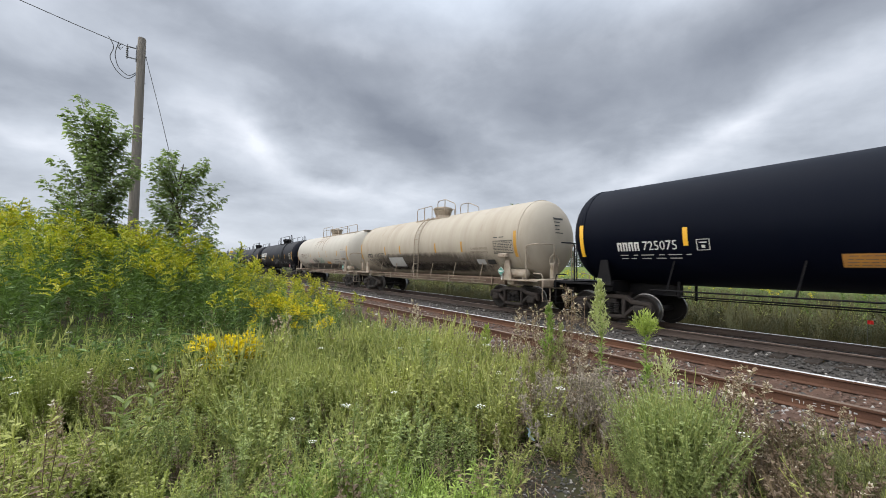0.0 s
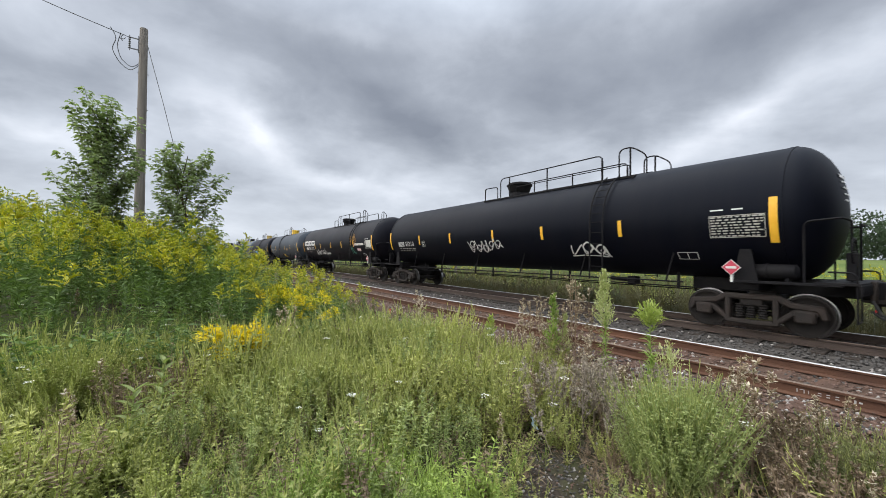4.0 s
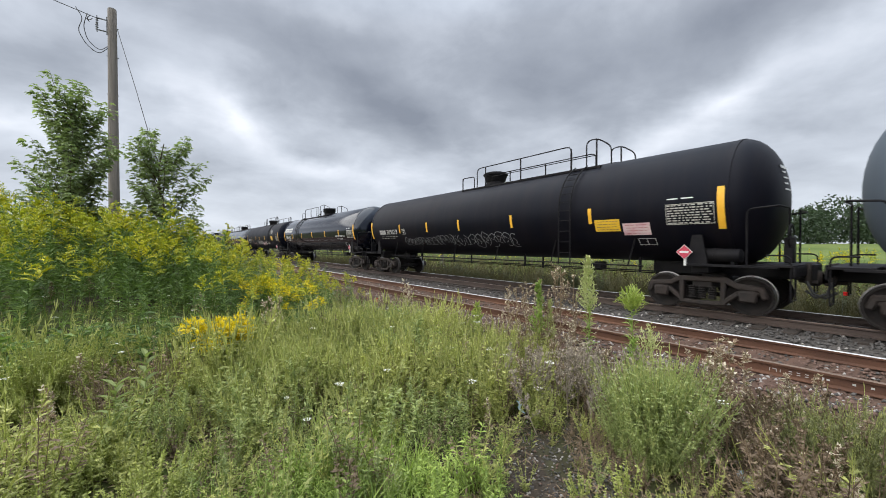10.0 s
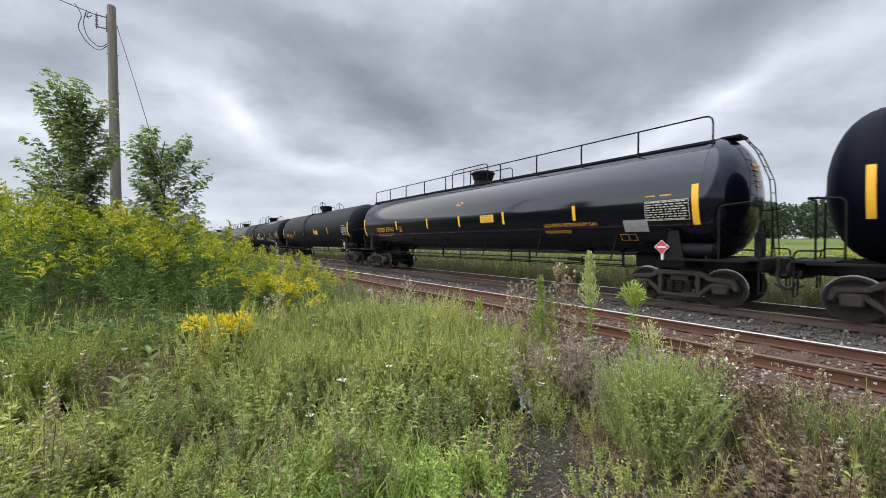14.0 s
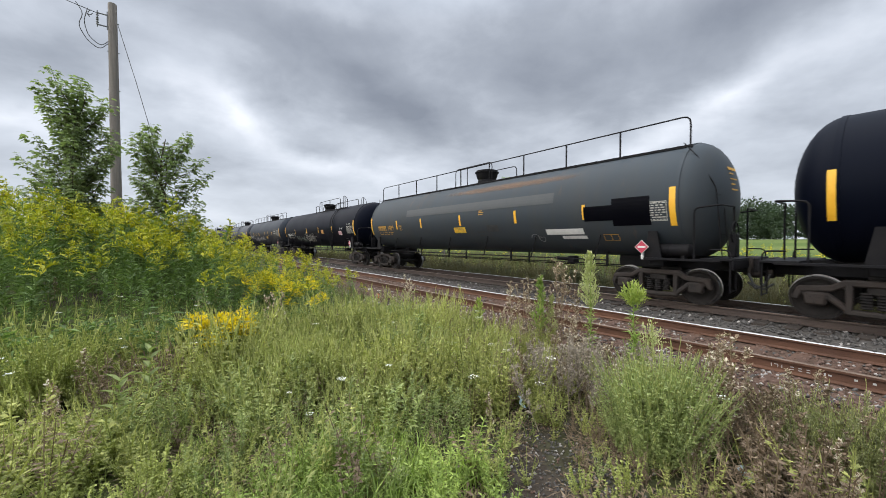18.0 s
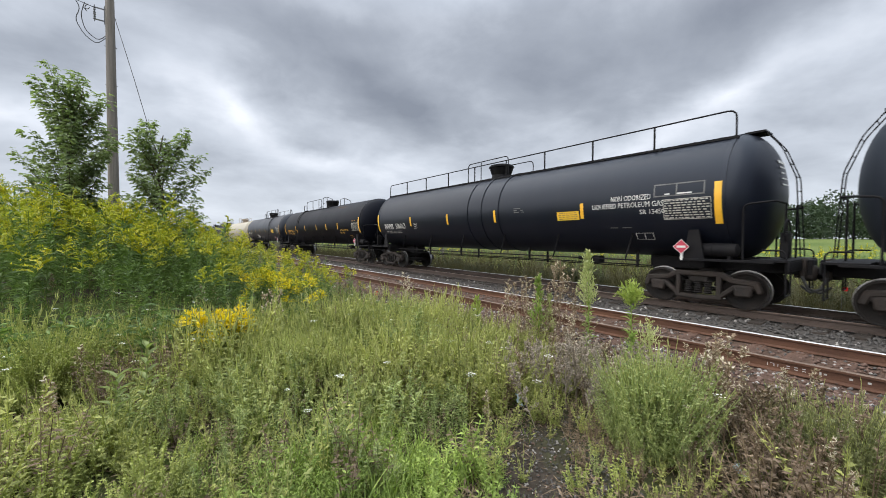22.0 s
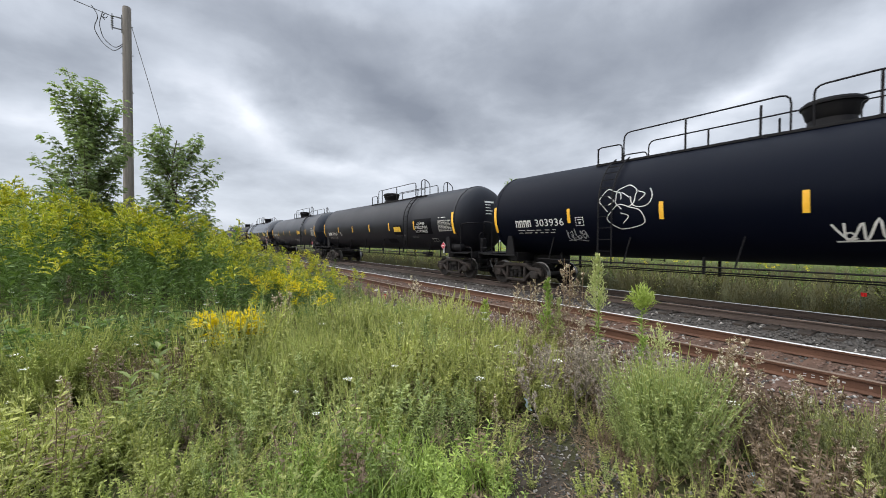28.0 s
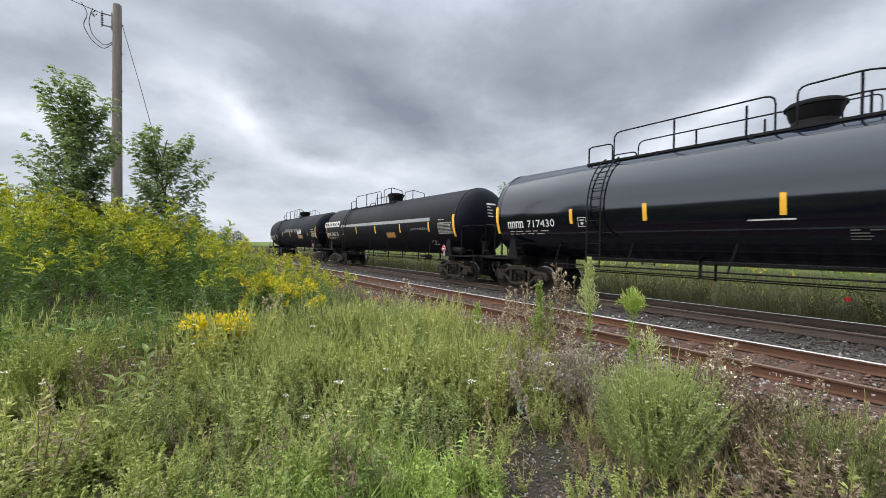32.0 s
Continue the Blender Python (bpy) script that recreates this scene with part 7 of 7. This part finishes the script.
for seed, xx, yy, h, fl in ((1, -3.55, 4.8, 1.78, 0.2), (2, -3.3, 4.9, 1.6, 0.3), (3, -4.45, 4.75, 1.35, 0.35), (4, -4.15, 4.6, 1.3, 0.3), (5, -7.65, 4.6, 1.15, 0.9), (6, -1.42, 4.7, 0.95, 0.5), (7, -1.15, 4.5, 0.85, 0.4), (8, -6.2, 1.35, 1.0, 0.7), (9, -3.0, 4.4, 0.9, 0.3), (10, -1.2, 3.9, 0.8, 0.2), (11, -3.42, 4.75, 1.7, 0.25), (12, -4.0, 4.9, 1.25, 0.4), (13, -3.7, 4.6, 1.4, 0.2), (14, -3.2, 4.8, 1.3, 0.2), (15, -4.3, 5.0, 1.2, 0.3), (16, -7.55, 4.7, 1.0, 0.9), (17, -1.6, 5.0, 0.8, 0.5), (18, -0.9, 4.9, 0.7, 0.5), (19, -3.85, 4.85, 1.5, 0.2), (20, -3.62, 4.95, 1.72, 0.25), (21, -3.35, 4.65, 1.62, 0.15), (22, -4.25, 4.85, 1.38, 0.35), (23, -4.02, 4.7, 1.42, 0.3), (24, -3.12, 4.95, 1.5, 0.25), (25, -4.6, 4.9, 1.2, 0.4), (26, -3.5, 4.55, 1.3, 0.2), (27, -1.02, 3.62, 0.98, 0.15), (28, -1.08, 3.5, 0.9, 0.1), (29, -0.98, 3.45, 0.8, 0.2), (30, -7.75, 4.75, 1.05, 0.9), (31, -6.05, 1.25, 0.95, 0.6), (32, -6.35, 1.5, 1.0, 0.7)):
    weed_thing("dry_stalk", dry_weed(720 + seed, h, 0.15 + 0.7 * fl, 20, 1.0), [DRY, FLUFF], pose(xx, yy, float(ground_z(xx, yy)) - 0.02), "dry brown stalk with pale seed tufts")


# ---- trees ----
def tree(name, x, y, h, spread, seed, shoots, leaf_size, label, crown_from=0.2, mats=(BARK, TREE_LEAF), top_width=0.6, reach=1.0, step=0.075):
    """A tapered trunk with rising shoots; lobed leaves hang in pairs along each shoot."""
    r = random.Random(seed)
    ob = tagged(empty(name, pose(x, y, float(ground_z(x, y)) - 0.05)), label, "tree")
    bm = bmesh.new()
    n = 7
    trunk = [Vector((0.018 * h * math.sin(k * 1.1 + seed), 0.015 * h * math.sin(k * 1.7 + seed), h * 0.90 * k / n)) for k in range(n + 1)]
    tube(bm, trunk, [0.014 * h * (1 - 0.92 * k / n) + 0.006 for k in range(n + 1)], 8)

    def on(t):
        f = max(0.0, min(0.999, t)) * n
        k = min(n - 1, int(f))
        return trunk[k].lerp(trunk[k + 1], f - k)
    g = Sprig(seed)
    for k in range(shoots):
        u = (k + r.random()) / shoots
        a = k * 2.399 + r.uniform(-0.6, 0.6)
        wide = spread * min(1.0, 0.55 + 2.2 * u) * (1 - (1 - top_width) * smooth_step(0.45, 1.0, u)) * r.choice((0.4, 0.65, 0.85, 0.95, 1.05, 1.3))
        tip = Vector((math.cos(a) * wide, math.sin(a) * wide, h * (crown_from + (1.0 - crown_from) * u) - 0.25 * wide * r.random()))
        foot = on((tip.z - reach * r.uniform(0.7, 1.3)) / (h * 0.9))
        mid = foot.lerp(tip, 0.5) + Vector((tip.x, tip.y, 0)) * 0.18
        tube(bm, [foot, mid, tip], [0.010 + 0.0012 * h, 0.007, 0.003], 5)
        count = max(5, int((tip - foot).length * 0.85 / step))
        for q in range(count):
            t = 0.22 + 0.80 * (q + r.random()) / count
            c = foot.lerp(mid, t).lerp(mid.lerp(tip, t), t)
            for _ in range(3):
                d = g.around(r.uniform(-0.6, 0.4))
                s = leaf_size * r.uniform(0.65, 1.2)
                p = c + d * s * r.uniform(0.3, 1.3)
                sd = d.cross(Vector((0, 0, 1))).normalized()
                g.leaf(p, d, s, s * 0.62, 0, 0.3)
                g.leaf(p, d * 0.55 + sd * 0.85, s * 0.78, s * 0.42, 0, 0.25)
                g.leaf(p, d * 0.55 - sd * 0.85, s * 0.78, s * 0.42, 0, 0.25)
    part("trunk", bm, mats[0], ob, "slender trunk with rising limbs")
    quads, slots = g.arrays()
    part("crown", mesh_from("crown", quads.reshape(-1, 3), np.arange(len(quads) * 4).reshape(-1, 4), [mats[1]]), None, ob, "loose crown of lobed green leaves")
    return ob


tree("tree", -14.0, -1.86, 5.75, 0.80, 5, 104, 0.125, "young maple tree with a dense dark green crown", 0.10, top_width=0.75, reach=1.1, step=0.048)
tree("tree", -13.0, 0.05, 4.72, 0.95, 8, 58, 0.125, "young maple tree with an open airy crown", 0.18, top_width=0.7, reach=1.0, step=0.042)
tree("tree", -13.5, 1.1, 2.25, 0.75, 9, 14, 0.14, "small maple sapling leaning over the thicket", 0.35, reach=0.9)
tree("tree", -26, -6.6, 4.2, 1.7, 10, 60, 0.2, "bushy tree behind the thicket", 0.15, reach=1.2, step=0.06)
tree("tree", -28, -9.0, 4.5, 1.9, 12, 60, 0.2, "bushy tree behind the thicket", 0.15, reach=1.2, step=0.06)
tree("tree", -41.2, 43.6, 12.6, 2.2, 14, 34, 0.24, "tall thin tree far beyond the tracks", 0.5, reach=2.6, step=0.16)


def wood(name, x0, x1, y0, y1, count, h, seed, label, base=0.0):
    """A far wood: many leafy clumps of uneven height."""
    rng = np.random.default_rng(seed)
    cx, cy = rng.uniform(x0, x1, count), rng.uniform(y0, y1, count)
    ch = h * rng.uniform(0.65, 1.05, count)
    v = []
    for k in range(count):
        m = 620
        u = rng.normal(0, 1, (m, 3))
        u /= np.linalg.norm(u, axis=1)[:, None]
        c = np.array([cx[k], cy[k], ch[k] * 0.52]) + u * np.array([h * 0.30, h * 0.30, ch[k] * 0.5]) * rng.uniform(0.75, 1.05, (m, 1))
        s = h * 0.024 * rng.uniform(0.6, 1.4, (m, 1))
        a, b = rng.normal(0, 1, (m, 3)), rng.normal(0, 1, (m, 3))
        a /= np.linalg.norm(a, axis=1)[:, None]
        b = np.cross(a, b)
        b /= np.linalg.norm(b, axis=1)[:, None]
        v.append(np.stack([c - a * s, c + b * s * 0.8, c + a * s, c - b * s * 0.8], 1))
    v = np.concatenate(v).reshape(-1, 3)
    v[:, 2] = np.maximum(v[:, 2] - 0.6, -0.6) + base
    ob = part(name, mesh_from(name, v, np.arange(len(v)).reshape(-1, 4), [WOOD_LEAF]))
    return tagged(ob, label, "woodland", kind="stuff")


wood("far_wood", -60, 70, 118, 140, 190, 10.8, 31, "dark green wood at the far edge of the field", 2.5)
wood("distant_hedge", -420, -60, 190, 230, 130, 10.8, 32, "distant line of trees beyond the field", 2.3)
wood("distant_trees", -420, -330, -120, 60, 60, 12, 33, "distant trees behind the thicket")


# ---- poles, wires and small things ----
def pole(x, y, h, label):
    z0 = float(ground_z(x, y)) - 0.1
    ob = tagged(empty("utility_pole", pose(x, y, z0, 0.2, -0.5, 0)), label, "utility pole")
    top = h - z0
    bm = bmesh.new()
    lathe(bm, [(0, 0), (0, 0.19), (top * 0.5, 0.165), (top - 0.04, 0.14), (top, 0.125), (top, 0)], 18, "z")
    bmesh.ops.recalc_face_normals(bm, faces=bm.faces)
    part("shaft", bm, POLE_WOOD, ob, "weathered grey wooden pole")
    return ob, top


the_pole, top = pole(-19.8, -1.42, 10.98, "weathered wooden utility pole with a wire rack and cables")
bm = bmesh.new()
for s in (-0.5, -0.95):
    box(bm, 0.0, -0.28, top + s, 0.05, 0.34, 0.03)
box(bm, 0, -0.45, top - 0.72, 0.04, 0.03, 0.62)
box(bm, 0, -0.16, top - 0.72, 0.04, 0.03, 0.7)
part("wire_rack", bm, GALV, the_pole, "steel wire rack")
for s in (-0.55, -0.73, -0.9):
    bm = bmesh.new()
    lathe(bm, [(-0.05, 0.02), (-0.045, 0.05), (-0.01, 0.03), (0.01, 0.03), (0.045, 0.05), (0.05, 0.02)], 10, "z", (0, -0.45, top + s))
    part("insulator", bm, GALV, the_pole)
bm = bmesh.new()
for loop in ([(-1.05, -0.30), (-0.84, -0.66), (-1.0, -1.15), (-0.76, -1.65), (-0.40, -1.92), (-0.12, -1.58)],
             [(-0.72, -0.42), (-0.84, -0.95), (-0.72, -1.48), (-0.36, -1.78), (-0.12, -1.50)],
             [(-0.62, -0.46), (-0.78, -0.60), (-0.66, -0.74), (-0.58, -0.58)]):
    tube(bm, arc_rail([(0.02, a, top + b) for a, b in loop], 0.18), 0.014, 5)
part("drop_cable", bm, WIRE, the_pole, "slack looping service cable")
bm = bmesh.new()
tube(bm, [(0, 0.15, top - 0.75), (1.2, 0.75, top - 3.4), (2.4, 1.35, top - 6.2), (4.6, 2.45, 0.2)], 0.012, 5)
part("guy_wire", bm, WIRE, the_pole, "taut guy wire")
for z in (top - 0.75, top - 1.9, top - 3.4):
    bm = bmesh.new()
    tube(bm, [(0, -0.18, z), (0, 0.19, z)], 0.018, 6)
    part("bolt", bm, GALV, the_pole)
bm = bmesh.new()
far_end = Vector((-6.2, -23.8, 12.8))
start = Vector((-19.8, -1.87, 10.42))
for dz in (0.0,):
    pts = [start.lerp(far_end, t) + Vector((0, 0, dz - 4.0 * t * (1 - t))) for t in np.linspace(0, 1, 16)]
    tube(bm, pts, 0.014, 5)
tagged(part("overhead_cable", bm, WIRE), "black overhead service cable running from the pole", "cable")

far_pole, ft = pole(-28.8, 21.6, 5.95, "low wooden line pole with one crossarm beyond the tracks")
bm = bmesh.new()
box(bm, 0.16, 0, ft - 0.35, 0.10, 3.8, 0.11)
part("crossarm", bm, POLE_WOOD, far_pole, "wooden crossarm")
for k in range(6):
    bm = bmesh.new()
    lathe(bm, [(0, 0.03), (0.08, 0.06), (0.16, 0.045), (0.18, 0)], 8, "z", (0.16, -1.7 + 0.68 * k, ft - 0.30))
    part("insulator", bm, GALV, far_pole)


def flag(x, y, z, size, label):
    ob = tagged(empty("marker_flag", pose(x, y, float(ground_z(x, y)))), label, "marker flag")
    top = z - float(ground_z(x, y))
    bm = bmesh.new()
    tube(bm, [(0, 0, -0.05), (0.01, 0, top)], 0.004, 5)
    part("wire_stake", bm, GALV, ob)
    bm = bmesh.new()
    n = 5
    a = [bm.verts.new((0.005 + size * k / n, 0.02 * math.sin(k * 1.4), top)) for k in range(n + 1)]
    b = [bm.verts.new((0.005 + size * k / n, 0.02 * math.sin(k * 1.4 + 0.5), top - size * 0.9)) for k in range(n + 1)]
    for k in range(n):
        bm.faces.new((a[k], a[k + 1], b[k + 1], b[k]))
    bmesh.ops.solidify(bm, geom=bm.faces[:], thickness=0.002)
    part("cloth", bm, FLAG_RED, ob)


flag(-10.3, 5.2, 0.03, 0.14, "small bright red marker flag by the ballast")
flag(-1.55, 14.4, 0.40, 0.11, "small bright red marker flag beyond the tracks")

bottle = tagged(empty("plastic_bottle", pose(-0.85, 3.34, float(ground_z(-0.85, 3.34)) + 0.05, 80, 0, 35)), "crushed clear plastic bottle lying on the ground", "bottle")
bm = bmesh.new()
lathe(bm, [(0, 0), (0, 0.03), (0.02, 0.035), (0.08, 0.028), (0.14, 0.034), (0.17, 0.03), (0.20, 0.014), (0.215, 0.013), (0.215, 0)], 14, "z")
part("body", bm, PLASTIC, bottle)
bm = bmesh.new()
lathe(bm, [(0.214, 0.0), (0.214, 0.016), (0.232, 0.016), (0.232, 0)], 12, "z")
part("cap", bm, WHITE, bottle)


def milkweed(x, y, h, seed):
    """One upright stem with broad leaves set in crossed pairs."""
    z = float(ground_z(x, y)) - 0.02
    ob = tagged(empty("milkweed", pose(x, y, z, 0, 0, seed * 37)), "single milkweed with broad blue-green leaves", "weed")
    r = random.Random(seed)
    bm = bmesh.new()
    tube(bm, [(0, 0, 0), (0.01, 0.0, h * 0.5), (0.02, 0.01, h)], [0.007, 0.006, 0.003], 6)
    part("stem", bm, BLUE_GREEN, ob)
    for k in range(9):
        t = 0.22 + 0.76 * k / 8
        for q in (0, 180):
            n, w = 0.155 * (1.1 - 0.45 * abs(t - 0.45)) * r.uniform(0.85, 1.1), 0.05
            bm = bmesh.new()
            rows = [[bm.verts.new((u * n, v * w * math.sin(math.pi * min(0.98, 0.08 + 0.9 * u)) * 0.5, 0.03 * n + 0.35 * n * u - 0.42 * n * u * u + 0.012 * abs(v))) for v in (-1, 0, 1)] for u in (0.0, 0.25, 0.5, 0.75, 1.0)]
            for a, b in zip(rows, rows[1:]):
                for c in (0, 1):
                    bm.faces.new((a[c], b[c], b[c + 1], a[c + 1]))
            part("leaf", bm, BLUE_GREEN, ob, at=pose(0.02 * t, 0.01 * t, h * t, 0, -38 * t, 90 * (k % 2) + q + r.uniform(-14, 14)))


milkweed(-4.38, -0.12, 0.78, 1)
milkweed(-4.12, -0.32, 0.62, 2)

# a strip of blue plastic caught in the weeds
bm = bmesh.new()
n = 6
a = [bm.verts.new((0.02 * math.sin(k * 1.3), 0.012 * k, 0.12 - 0.025 * k)) for k in range(n)]
b = [bm.verts.new((0.035 + 0.02 * math.sin(k * 1.7), 0.012 * k + 0.01, 0.12 - 0.025 * k)) for k in range(n)]
for k in range(n - 1):
    bm.faces.new((a[k], b[k], b[k + 1], a[k + 1]))
bmesh.ops.solidify(bm, geom=bm.faces[:], thickness=0.002)
tagged(part("plastic_strip", bm, PLASTIC, at=pose(-2.42, 2.70, float(ground_z(-2.42, 2.70)) + 0.18)), "torn strip of pale blue plastic caught in weeds", "litter")


# ---- what moves ----
def motions():
    for car, middle in CARS:
        walk(car, [(t, pose(middle + SPEED * t, TRAIN_Y, TRAIN_Z)) for t in (0, 8, 16, 24, 32)])
    start = {car: middle for car, middle in CARS}
    for wheel, car, x in WHEELS:
        # the wheels turn while the car passes near; far off their turning cannot be told
        a = max(0, frame((-38 - start[car]) / SPEED))
        b = min(frame(32), frame((11 - start[car]) / SPEED))
        if b - a < 3:
            continue
        step = math.degrees(SPEED / FPS / WHEEL_R)
        rows = [(k / FPS, pose(x, 0, WHEEL_R, 0, step * (k - a), 0)) for k in range(a, b)]
        if rows[0][0] > 0.2:
            rows.insert(0, (0, rows[0][1]))
        if rows[-1][0] < 31.8:
            rows.append((32, rows[-1][1]))
        walk(wheel, rows)


motions()
